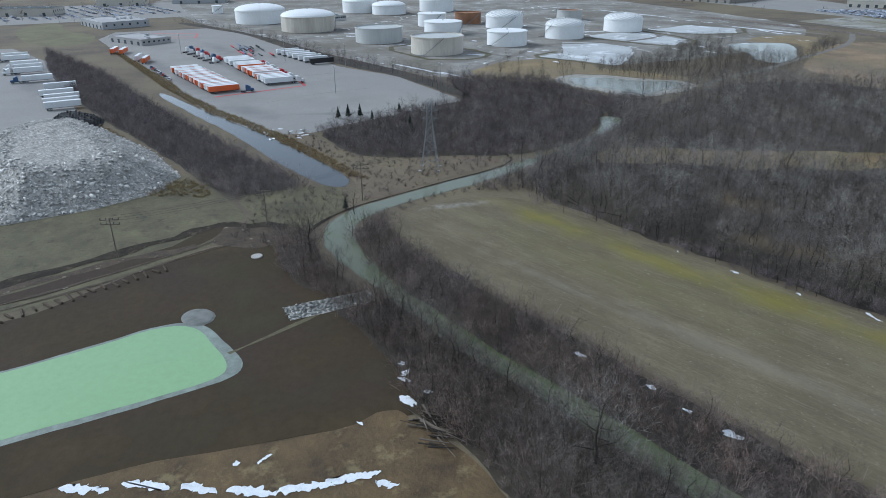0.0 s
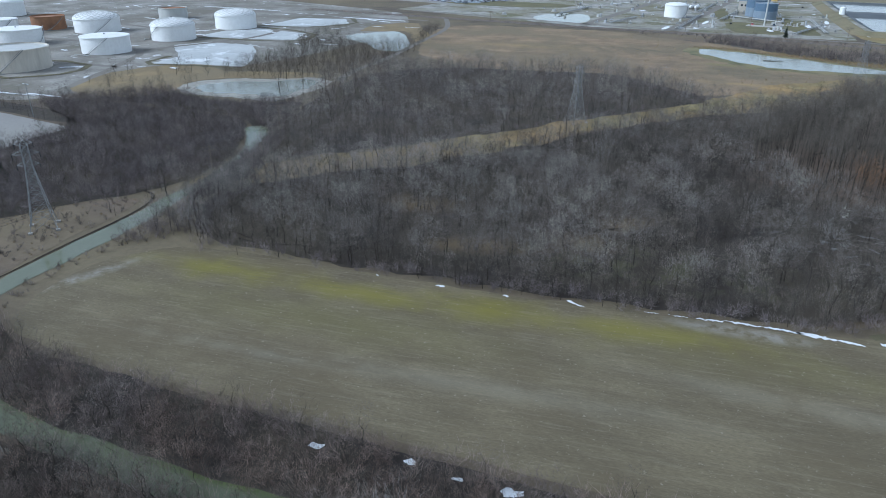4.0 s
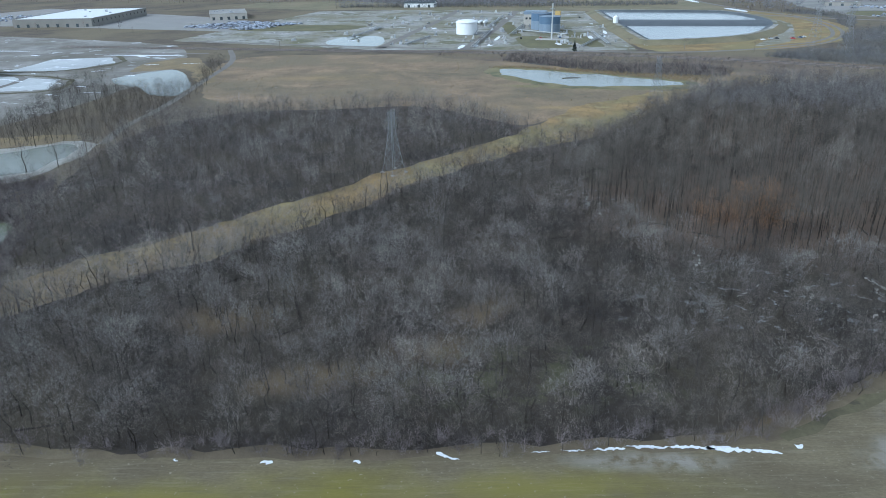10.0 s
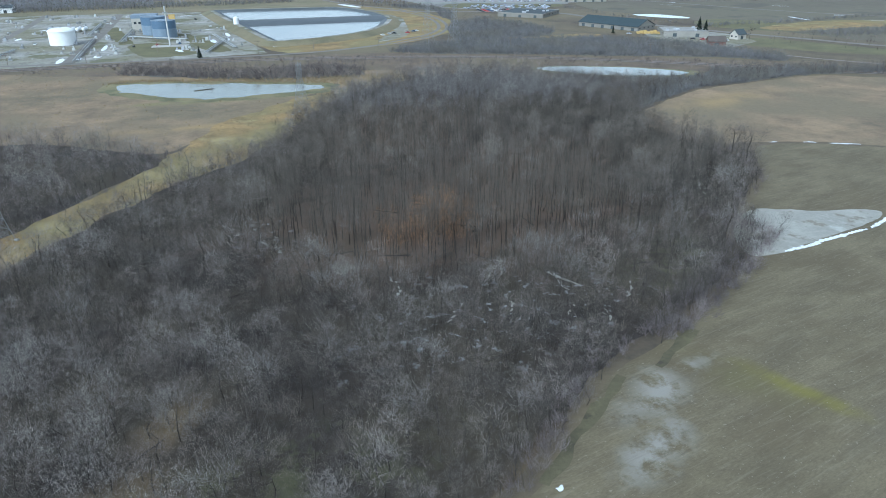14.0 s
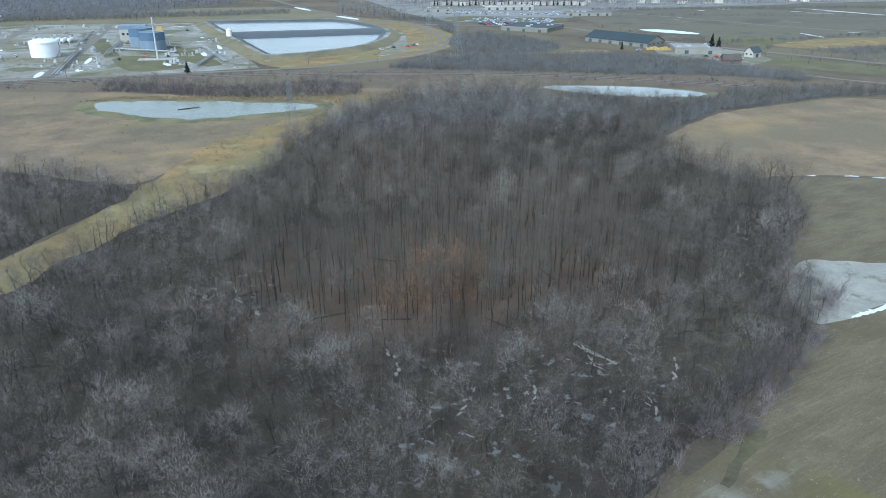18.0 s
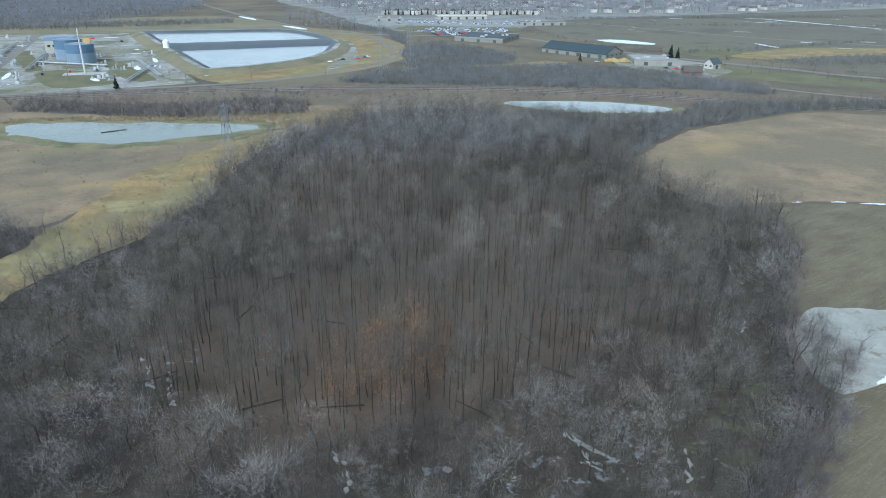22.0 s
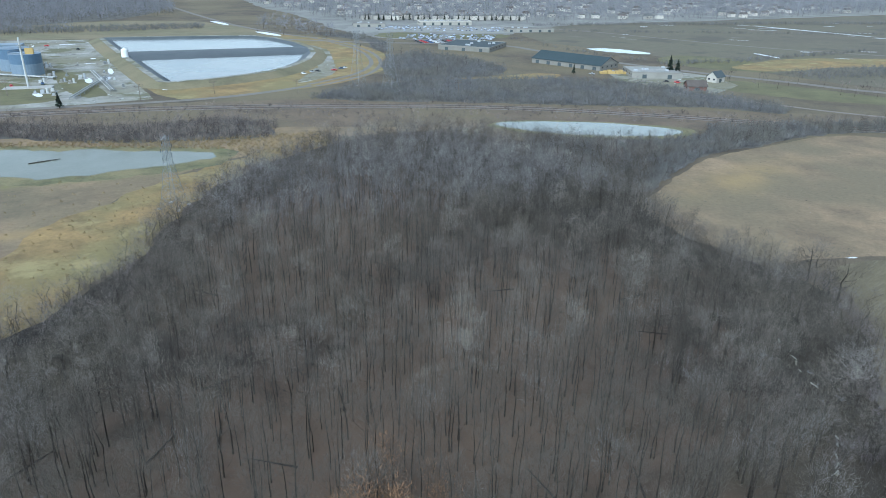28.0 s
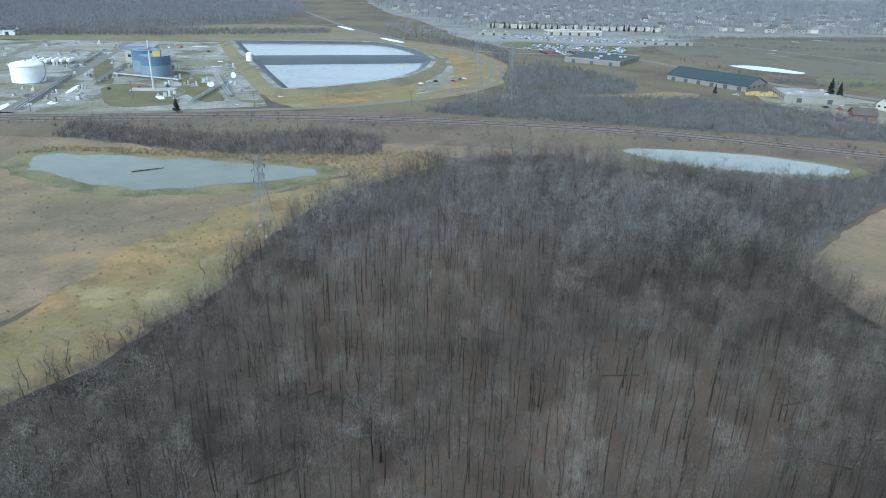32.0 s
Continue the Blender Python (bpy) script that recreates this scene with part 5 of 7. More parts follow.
wood_lot("field_edge_trees", ROUGH, (east_edge + np.array([-1.5, 1]) + _re.normal(0, 2.2, east_edge.shape))[::2], 158, M_bark, M_twig, "dense grey trees leaning over the field edge", .45, .9)
brush("field_edge_brush", SHRUB, np.concatenate([east_edge + np.array([1.5, -1]), east_edge + np.array([-3, 2])]) + _re.normal(0, 1.4, (240, 2)), 159, M_scrub, "dense brush fringe along the field edge", .7, 1.5)

ribbon("edge_grass", [(57, 88), (63, 95), (72, 104), (82, 113)], 2.2, .075, M_bank, "brown rough grass between wood and field", "grass", amount=1.8)
ribbon("edge_grass", [(91, 114), (98, 119), (106, 125.5)], 2, .075, M_bank, "tan rough grass between wood and field", "grass", amount=1.5)
REED = [shrub(130 + k, h=2.6, stems=26, twigs=10, wide=.06, spread=.8) for k in range(4)]
REEDS = [(-130, 6), (-144, 3), (-169, -1), (-202, -7), (-228, -14), (-264, -24), (-321, -36), (-337, -36), (-494, -60), (-496, -64), (-337, -43), (-262, -30), (-228, -21), (-200, -14), (-168, -9), (-143, -3)]
brush("canal_reeds", REED, scatter(REEDS, 1.25, 51, out=(CANAL,)), 52, M_reed, "golden dry reeds along the canal", 0.7, 1.2)
brush("pond_reeds", REED, np.concatenate([scatter([(-82, 458), (-75, 470), (-20, 462), (30, 452), (100, 452), (104, 430), (60, 414), (54, 428), (25, 438), (-20, 451), (-60, 461)], 2.3, 53),
      scatter([(-150, -68), (-163, -52), (-150, -46), (-137, -46)], 1.8, 54), scatter([(-225, -66), (-245, -72), (-262, -80), (-250, -84)], 1.8, 55)]), 56, M_reed, "golden dry reed beds", 0.8, 1.3)
PONDS = ([(-78, 440), (-78, 458), (-59, 461), (-17, 451), (25, 437), (56, 425), (42, 406), (12, 402), (-20, 398), (-44, 408), (-64, 424)],)
tufts = np.concatenate([scatter(STRIP, 2.6, 57, keep=.7, out=PONDS), scatter(MARSH, 4.0, 58, keep=.6, out=PONDS)])
TUFT = [shrub(150 + k, h=1.0, stems=9, twigs=3, wide=.09, spread=1.3) for k in range(4)]
brush("grass_tufts", TUFT, tufts[::2], 59, M_reed, "pale dry grass tufts", 0.6, 1.3)
brush("dead_stalks", TUFT, np.concatenate([scatter([(-140, 300), (-240, 345), (-290, 465), (-84, 510), (-70, 470), (-90, 430), (-40, 390), (-20, 340)], 5, 60, keep=.5, out=PONDS), scatter(EAST_TAN, 7, 61, keep=.4)]), 62, M_twig_brown, "brown dead marsh stalks", 0.3, .6)

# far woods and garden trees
wood_lot("far_woods", FARTREE, np.concatenate([scatter([(-320, 985), (-900, 1350), (-700, 1900), (-40, 1900), (20, 1230), (-180, 1030)], 10, 63), scatter([(-420, 925), (-80, 955), (-90, 990), (-420, 965)], 9, 64), scatter([(-1500, 1050), (-700, 1000), (-320, 1020), (-800, 1500)], 22, 68)]), 65, M_bark, M_twig_far, "far leafless woods greyed for distance haze", 0.7, 1.2)
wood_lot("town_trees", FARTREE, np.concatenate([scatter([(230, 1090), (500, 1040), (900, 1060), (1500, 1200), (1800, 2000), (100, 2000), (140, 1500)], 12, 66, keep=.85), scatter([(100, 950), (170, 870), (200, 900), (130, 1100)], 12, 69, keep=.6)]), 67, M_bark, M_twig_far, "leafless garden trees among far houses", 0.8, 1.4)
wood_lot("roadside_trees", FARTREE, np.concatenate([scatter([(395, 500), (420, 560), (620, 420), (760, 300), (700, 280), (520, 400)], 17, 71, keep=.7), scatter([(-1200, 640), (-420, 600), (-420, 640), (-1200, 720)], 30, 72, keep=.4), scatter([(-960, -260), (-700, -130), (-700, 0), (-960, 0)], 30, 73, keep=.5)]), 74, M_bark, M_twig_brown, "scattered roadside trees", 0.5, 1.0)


# ---- marked single trees ----
def lone_tree(x, y, seed, h, label, twig=M_twig_brown, bark=M_bark, **kw):
    w, c = bare_tree(seed, h=h, **kw)
    t = thing("tree", pose(x, y, 0), label, "tree")
    soup("trunk", w[0], w[1], bark, t)
    soup("crown", c[0], c[1], twig, t)
    return t


lone_tree(-78, -30, 201, 13, "old dark spreading tree by the creek", M_bark, crown=6, clear=.25, limbs=14, twigs=700, r=.4, long=1.8, wide=.02)
lone_tree(14, -12, 202, 14, "pale spreading cottonwood over the creek", M_twig_pale, crown=6.5, clear=.2, limbs=15, twigs=900, r=.35, long=2, wide=.02)
lone_tree(-38, -22, 203, 10, "grey tree at the water's edge", crown=4, clear=.3, twigs=360, wide=.03)
lone_tree(-20, -19, 204, 9, "bare tree with rising limbs beside the creek", crown=4, clear=.2, twigs=330, wide=.03)
for _k, (_x, _y, _h, _m) in enumerate(((-88, -30, 9, 0), (-66, -27, 8, 1), (-50, -23, 9, 0), (-32, -20, 8, 1), (-10, -13, 8, 0), (2, -12, 10, 1), (24, -8, 9, 1), (33, -6, 10, 1), (-6, 3, 7, 0), (-46, -9, 7, 1), (-75, -13, 7, 0), (-104, -10, 8, 1), (-24, -20, 7, 0))):
    lone_tree(_x, _y, 280 + _k, _h, ("dark leafless tree on the creek bank", "grey spreading tree over the creek water")[_m], (M_twig, M_twig_light)[_m], crown=3.4, clear=.15, limbs=14, twigs=700, wide=.012, r=.15, long=.9)
lone_tree(-62, 117, 205, 14, "dead snag with twisted limbs at the grass strip", M_bark, crown=5, clear=.35, limbs=8, twigs=60, r=.3, wide=.04)
lone_tree(-92, 132, 206, 13, "tall thin tree at the strip edge", crown=3, twigs=200, wide=.03)
lone_tree(-52, 183, 207, 15, "tall leafless tree on the strip edge", crown=4, twigs=220, wide=.03)
lone_tree(-128, 62, 208, 12, "grey willow at the creek bend", M_twig_pale, crown=5, clear=.2, limbs=13, twigs=420, wide=.03)
for _k, (_x, _y, _h) in enumerate(((-94, 291, 12), (-68, 286, 13), (-38, 292, 11), (-98, 304, 13), (-141, 270, 14), (-74, 296, 12), (-158, 168, 13), (-196, 190, 12), (-204, 182, 13), (-232, 214, 12))):
    lone_tree(_x, _y, 260 + _k, _h, "taller bare tree rising over the young woods", crown=3.6, clear=.25, limbs=13, twigs=620, wide=.018, r=.2)
lone_tree(195, 232, 209, 12, "gnarled oak at the wood's corner", M_twig, crown=5, clear=.25, limbs=15, twigs=1300, r=.32, wide=.016)
lone_tree(197, 244, 210, 11, "gnarled leafless oak above the meadow", M_twig, crown=5, clear=.25, limbs=15, twigs=1300, r=.3, wide=.016)
pale = bare_tree(220, h=10, crown=3.8, clear=.25, limbs=12, twigs=560, r=.17, wide=.018, long=1.5)
for k, (x, y) in enumerate(np.concatenate([scatter(WOODS, 17, 75, keep=.7), scatter(NORTH_WOODS, 16, 76, keep=.6)])[:85]):
    if k == 0:
        p0 = thing("tree", pose(x, y, 0), "pale silvery leafless tree among darker ones", "tree", "pale trees in the wood")
        soup("trunk", pale[0][0], pale[0][1], M_bark, p0)
        soup("crown", pale[1][0], pale[1][1], M_twig_pale, p0)
    else:
        copy_thing(p0, pose(x, y, 0, 0, 0, 37 * k))

beech = bare_tree(231, h=10.5, crown=3.4, clear=.2, limbs=11, twigs=1100, r=.13, wide=.055, long=.6)
for k, (x, y) in enumerate(((47, 177), (53, 181), (56, 174), (64, 178), (69, 183), (62, 192), (54, 190), (66, 199), (47, 187), (73, 190))):
    if k == 0:
        b0 = thing("tree", pose(x, y, 0), "young tree still holding russet leaves", "tree", "russet young trees")
        soup("trunk", beech[0][0], beech[0][1], M_bark, b0)
        soup("crown", beech[1][0], beech[1][1], M_oakleaf, b0, "russet leaves")
    else:
        copy_thing(b0, pose(x, y, 0, 0, 0, 67 * k))
oak = thing("tree", pose(61, 184, 0), "oak still holding russet dead leaves", "tree")
ow, oc = bare_tree(230, h=14.5, crown=5.5, clear=.2, limbs=14, twigs=2600, r=.25, wide=.075, long=.7)
soup("trunk", ow[0], ow[1], M_bark, oak)
soup("crown", oc[0], oc[1], M_oakleaf, oak, "russet leaves")


def conifer(x, y, h, label="dark green pointed spruce tree"):
    rng = np.random.default_rng(int(abs(x * 7 + y * 13)))
    t = thing("conifer", pose(x, y, 0), label, "tree")
    part("trunk", rod(bmesh.new(), (0, 0, 0), (0, 0, h * .95), h * .022, .02, 6), M_bark, t)
    n_ = 420
    u = rng.uniform(.08, 1, n_) ** .8
    a = rng.uniform(0, 6.283, n_)
    reach = h * .34 * (1.05 - u) * rng.uniform(.6, 1.1, n_)
    p0 = np.stack([np.zeros(n_), np.zeros(n_), u * h], 1)
    tip = p0 + np.stack([np.cos(a) * reach, np.sin(a) * reach, -reach * .25 + .1], 1)
    side = np.stack([-np.sin(a), np.cos(a), rng.normal(0, .4, n_)], 1) * (h * .035)
    mid = (p0 + tip) / 2
    v = np.stack([p0, mid + side, tip, mid - side], 1).reshape(-1, 3)
    soup("crown", v, np.arange(n_ * 4).reshape(-1, 4), M_conifer, t)
    return t


for x, y, h in ((-222, 22, 5.5), (-223, 27, 6), (-221, 32, 6), (-213, 35, 4.5), (-190, 44, 6), (-220, 51, 5), (-109, -11, 4), (388, 572, 15), (392, 568, 13), (318, 597, 7)):
    conifer(x, y, h)
conifer(-33, 544, 9, "lone round-topped dark evergreen beside the yard")


rg = random.Random(52)
for k in range(24):
    conifer(262 + k * 9.5 + rg.uniform(-3, 3), 1100 - k * 1.7 + rg.uniform(-5, 5), rg.uniform(7, 10), "dark green conifer in the row before the townhouses")
rl = random.Random(15)
log_me = part("fallen_log", rod(bmesh.new(), (-4, 0, .15), (4.5, 0, .2), .2, .09, 7), M_bark)
tagged(log_me, "dark fallen trunk on the leaf litter", "log", "fallen logs in the wood")
for k, (x, y) in enumerate(scatter(WOODS, 21, 95, keep=.9)[:90]):
    m = pose(x, y, .06, 0, 0, rl.uniform(0, 180))
    if k == 0:
        log_me.matrix_world = m
    else:
        copy_thing(log_me, m)

# ---- snow and ice ----
def snow(pts, z=0.14, amount=0.7, size=2.2):
    return patch("snow_patch", pts, z, M_snow, "melting old snow patch", "snow", smooth=1, step=0.25, amount=amount * .75, size=size * .35)


def streak(x, y, length, width, turn):
    c, s = math.cos(turn), math.sin(turn)
    q = [(-.5, -.2), (-.2, -.5), (.25, -.4), (.5, -.1), (.4, .35), (0, .5), (-.35, .4)]
    return [(x + a * length * c - b * width * s, y + a * length * s + b * width * c) for a, b in q]


for x, y, l_, w_, a_ in ((-14, -30.5, 4.5, 2.2, .3), (-25, -27, 2, 1, 1.2), (-22, -27.5, 3, 1.2, 2), (-20, -28.6, 2.5, 1, .5), (-15, -26, 2, 1, 1), (-12, -40, 1.5, .6, .4), (-10, -56, 3, .8, 2.0), (-11, -60, 1.6, .7, 1.8),
                         (-13, 5, 3, 1.2, .4), (1, 10, 2.5, 1, .3), (17, 13, 4, 1.6, .4), (9, 11, 2, .8, .2), (-26.6, 59.6, 2.2, .8, .3), (2, 69, 5, .8, -.2), (-42, 56, 1.2, .5, 0), (-12, 63.6, 1.5, .6, 0),
                         (17, 74.3, 3, .35, .3), (22, 76, 4, .3, .3), (28, 78, 6, .5, .3), (34, 80.2, 8, .7, .25), (41, 82.1, 8, .9, .2), (47, 83.3, 8, 1.3, .15), (53, 84.2, 5, .9, .1), (58.5, 87, 1.6, .9, .4),
                         (223, 253, 4, 1, -.2), (238, 249, 6, 1.2, -.3), (250, 243.5, 14, 1.6, -.4), (275, 231, 10, 4, -.5), (176, 161.5, 26, 1.5, .22), (160, 157.4, 16, 1.6, .18), (196, 167.5, 16, 1.4, .45),
                         (24, 595, 14, 5, .5), (-30, 640, 5, 26, .2), (-20, 680, 4, 30, .15), (-52, 590, 5, 16, .4), (-108, 575, 6, 14, .1), (-112, 620, 4, 34, .1), (-130, 560, 5, 26, .1), (118, 935, 12, 60, .4), (70, 1080, 10, 70, .3)):
    snow(streak(x, y, l_, w_, a_))
for x, y, l_, a_ in ((-15, -81, 8, 1.1), (-12, -73, 8, 1.0), (-8, -66, 7, .9), (-4, -59, 8, 1.0), (-1.5, -52, 9, 1.3), (-.5, -45, 9, 1.35), (3, -41, 4, .8)):
    snow(streak(x, y, l_, 1.7, a_), amount=.95)
patch("swamp_ice", [(85.5, 160), (86.3, 158), (90.5, 151), (89.8, 150.5), (86, 156)], 0.125, M_ice, "long white ice strip in the swamp", "ice", smooth=1, step=.6, amount=.5, size=2.5)
ri = random.Random(77)
for (x0, y0), (x1, y1), n_ in (((85, 161), (86, 148), 7), ((44.5, 168), (45.2, 156), 6), ((90.5, 139), (89.5, 133), 4), ((84, 142), (82, 138), 3), ((70, 147), (69, 142), 3), ((10, 208), (13, 196), 5), ((15, 202), (17, 187), 6), ((166, 221), (158, 203), 6), ((150, 190), (141, 181), 5), ((60, 150), (52, 140), 4), ((104, 150), (98, 142), 4)):
    for k in range(n_):
        u = (k + ri.uniform(.1, .9)) / n_
        patch("swamp_ice", streak(x0 + (x1 - x0) * u + ri.uniform(-.6, .6), y0 + (y1 - y0) * u, ri.uniform(1.2, 2.8), ri.uniform(.35, .8), math.atan2(y1 - y0, x1 - x0) + ri.uniform(-.5, .5)), .13, M_ice, "pale ice sliver between swamp trees", "ice", smooth=1, step=.25, amount=.3, size=.8)
# ---- rubble heap ----
TOE = [(-139, -103), (-142, -79), (-150, -60), (-164, -52), (-200, -58), (-245, -74), (-250, -112), (-215, -125), (-170, -125)]


def heap(toe, step, top, slope, rough, seed):
    a = np.array(toe)
    lo, hi = a.min(0) - 2, a.max(0) + 2
    xs, ys = np.arange(lo[0], hi[0], step), np.arange(lo[1], hi[1], step)
    gx, gy = np.meshgrid(xs, ys)
    x, y = gx.ravel(), gy.ravel()
    d = np.full(len(x), 1e9)
    for i in range(len(toe)):
        p, q = a[i - 1], a[i]
        e = q - p
        t = np.clip(((x - p[0]) * e[0] + (y - p[1]) * e[1]) / (e @ e), 0, 1)
        d = np.minimum(d, np.hypot(x - p[0] - t * e[0], y - p[1] - t * e[1]))
    d = np.where(inside(x, y, toe), d, -d)
    z = np.minimum(top + np.clip(d - top / slope, 0, 12) * .04, np.maximum(d, -1) * slope)
    nz_ = np.array([noise.fractal((px / 5, py / 5, seed), .9, 2.1, 4) for px, py in zip(x, y)])
    z = z + nz_ * rough * np.clip(d / 3, 0, 1)
    nx = len(xs)
    idx = np.arange(len(x)).reshape(len(ys), nx)
    f = np.stack([idx[:-1, :-1], idx[:-1, 1:], idx[1:, 1:], idx[1:, :-1]], -1).reshape(-1, 4)
    keep = d[f].max(1) > -1.5
    return np.stack([x, y, z], 1), f[keep], (x, y, z, d)


def stone_shape(seed, flat=.55):
    rng = np.random.default_rng(seed)
    v = np.array([(1, 0, 0), (-1, 0, 0), (0, 1, 0), (0, -1, 0), (0, 0, 1), (0, 0, -1), (.7, .7, .4), (-.7, -.6, .5)], float)
    v = v * rng.uniform(.6, 1.2, v.shape)
    v[:, 2] *= flat
    bm = bmesh.new()
    for p in v:
        bm.verts.new(p)
    bmesh.ops.convex_hull(bm, input=bm.verts)
    bmesh.ops.triangulate(bm, faces=bm.faces)
    bm.verts.index_update()
    bm.verts.ensure_lookup_table()
    used = [w for w in bm.verts if w.link_faces]
    k = {w: i for i, w in enumerate(used)}
    out = np.array([w.co[:] for w in used]), np.array([[k[w] for w in f.verts] for f in bm.faces])
    bm.free()
    return out


STONES = [stone_shape(300 + k) for k in range(8)]


def strewn_stones(name, xyz, lo, hi, seed, mat, parent=None, label="", category="", kind=""):
    rng = np.random.default_rng(seed)
    out = []
    for i, p in enumerate(xyz):
        v, f = STONES[rng.integers(0, 8)]
        e = Euler((rng.normal(0, .35), rng.normal(0, .35), rng.uniform(0, 6.28))).to_matrix()
        out.append((v @ np.array(e).T * rng.uniform(lo, hi) * np.array([1.2, .9, .8]) + p, f))
    v, f = gather(out)
    return soup(name, v, f, mat, parent, label, category, kind)


pv, pf, (hx, hy, hz, hd) = heap(TOE, 1.6, 9.6, .62, .9, 2.2)
pile = thing("rubble_heap", Matrix(), "broad flat-topped heap of broken pale concrete rubble", "rubble")
soup("rubble_mound", pv, pf, M_pile, pile, "grey-tan rubble fines")
slope_i = np.nonzero((hd > .3) & (hd < 22))[0]
rngp = np.random.default_rng(8)
sel = rngp.choice(slope_i, 7000)
spread = np.stack([hx[sel] + rngp.uniform(-.8, .8, 7000), hy[sel] + rngp.uniform(-.8, .8, 7000), hz[sel] + .1], 1)
strewn_stones("broken_stone", spread, .14, .48, 9, M_stone, pile, "broken concrete lumps", "", "stuff")
SLABS = []
for k, (v, f) in enumerate(STONES):
    o = soup("slab", v * np.array([1.3, .9, .5]), f, M_stone)
    SLABS.append(o.data)
    bpy.data.objects.remove(o)
front = slope_i[(hx[slope_i] > -175) & (hy[slope_i] > -105)]
for i in rngp.choice(front, 290):
    o = new("slab", SLABS[i % 8])
    o.parent = pile
    o.matrix_basis = Matrix.LocRotScale((hx[i], hy[i], hz[i] + .15), Euler((rngp.normal(0, .4), rngp.normal(0, .4), rngp.uniform(0, 6.3))), (rngp.uniform(.4, 1.0),) * 3)
tv, tf, (tx, ty, tz, td) = heap([(-248, -88), (-252, -76), (-268, -74), (-284, -84), (-280, -96), (-262, -98)], 1.2, 3, .7, .5, 7.7)
tyre = thing("scrap_heap", Matrix(), "low black heap of scrap rubber", "scrap")
soup("core", tv, tf, M_dark, tyre)
ti = np.nonzero(td > .2)[0]
tsel = np.random.default_rng(4).choice(ti, 260)
strewn_stones("rubber_scrap", np.stack([tx[tsel], ty[tsel], tz[tsel] + .2], 1), .3, .8, 5, M_dark, tyre, "black rubber scraps", "", "stuff")
patch("heap_puddle", [(-160, -112), (-164, -105), (-176, -104), (-182, -112), (-170, -120)], 6.9, M_ice, "milky puddle in the rubble", "water", amount=1)

# ---- dug basin: stone apron, pad, ruts and brushwood ----
patch("apron_bed", [(-56.5, -42.5), (-56, -22.5), (-51, -21.5), (-50, -42)], 0.11, M_pile, "stone apron bed", "pavement", smooth=0, amount=.6, size=4)
AP = scatter([(-56.5, -42.5), (-56, -23), (-51, -22), (-50.2, -42)], .75, 81)
RIPRAP = []
for m_ in SLABS:
    m_ = m_.copy()
    m_.materials[0] = M_rock
    RIPRAP.append(m_)
apron = thing("stone_apron", Matrix(), "apron of pale greenish riprap stones between basin and creek", "riprap")
for i, (x, y) in enumerate(AP[:150]):
    o = new("stone", RIPRAP[i % 8])
    o.parent = apron
    o.matrix_basis = Matrix.LocRotScale((x, y, .25), Euler((rngp.normal(0, .3), rngp.normal(0, .3), rngp.uniform(0, 6.3))), (rngp.uniform(.32, .55),) * 3)
strewn_stones("small_stones", np.stack([AP[150:, 0], AP[150:, 1], np.full(len(AP) - 150, .2)], 1), .3, .5, 82, M_rock, apron, "", "", "stuff")
pad = thing("outfall_pad", pose(-60.3, -59.5, .1, 0, 0, 20), "flat round grey stone pad at the pool's end", "stone pad")
pb = disc_shape(bmesh.new(), [(0, .3), (2, .28), (3, .2), (3.5, 0)], 26)
for v in pb.verts:
    v.co = Vector((v.co.x * 1.15, v.co.y * .95, v.co.z)) * (1 + .05 * noise.noise(v.co * .8))
part("stone_disc", pb, M_rock, pad)
lid = thing("manhole_lid", pose(-86, -42, 0.06), "round white concrete lid on the dark soil", "lid")
part("disc", disc_shape(bmesh.new(), [(0, 0), (1.4, 0), (1.5, .1), (1.4, .3), (0, .34)], 20), M_concrete, lid)
ribbon("ditch", [(-84, -150), (-86, -100), (-94, -76), (-101, -57), (-112, -45)], 5.5, .07, M_mud, "wet ditch along the bank", "ditch", amount=1.2)
ribbon("haul_track", [(-84, -150), (-90, -118), (-95, -88), (-98.5, -75), (-99, -62), (-99.5, -55)], 3.2, .09, M_churn, "pale churned haul track", "track", amount=1.8)
ribbon("ditch", [(-89, -150), (-93, -114), (-96.5, -99), (-101.6, -82), (-106.7, -64), (-111.7, -52), (-112, -45), (-107, -36), (-103, -30)], 3.6, .1, M_wet_shade, "black wet ditch below the bank", "ditch", amount=2.2)
ribbon("wheel_track", [(-81.5, -150), (-83.5, -102), (-91, -77), (-97, -60), (-101, -50)], .7, .13, M_churn, "grey wheel track in the mud", "track", amount=.9)
ribbon("wheel_track", [(-78.5, -150), (-80.5, -100), (-87.5, -76), (-94, -57), (-97, -47)], .7, .13, M_churn, "grey wheel track in the mud", "track", amount=.9)
ribbon("silt_trail", [(-51, -34), (-47, -46), (-43, -56)], 1.2, .085, M_bank, "tan silt trail down to the pool", "track", amount=.8)
patch("churned_mud", [(-112, -44), (-104, -32), (-96, -26), (-90, -32), (-92, -44), (-100, -52)], .075, M_churn, "churned mud with pale clods", "ground", amount=2, size=5)
rr = random.Random(6)
for k in range(22):
    y = -112 + k * 2.3
    x = -76.5 - max(0, (y + 100)) * .34
    h_ = thing("rut_ridge", pose(x, y, .05, 0, 0, 25 + rr.uniform(-20, 20)), "short mud ridge between wheel ruts", "mud ridge", "mud ridges by the track")
    bm = boxes((-rr.uniform(1.2, 2.2), rr.uniform(1, 2.2), -.3, .3, 0, .45), bevel=.2)
    for v in bm.verts:
        v.co += noise.noise_vector(v.co * 1.3 + Vector((k, 0, 0))) * .2
    part("ridge", bm, M_churn, h_)
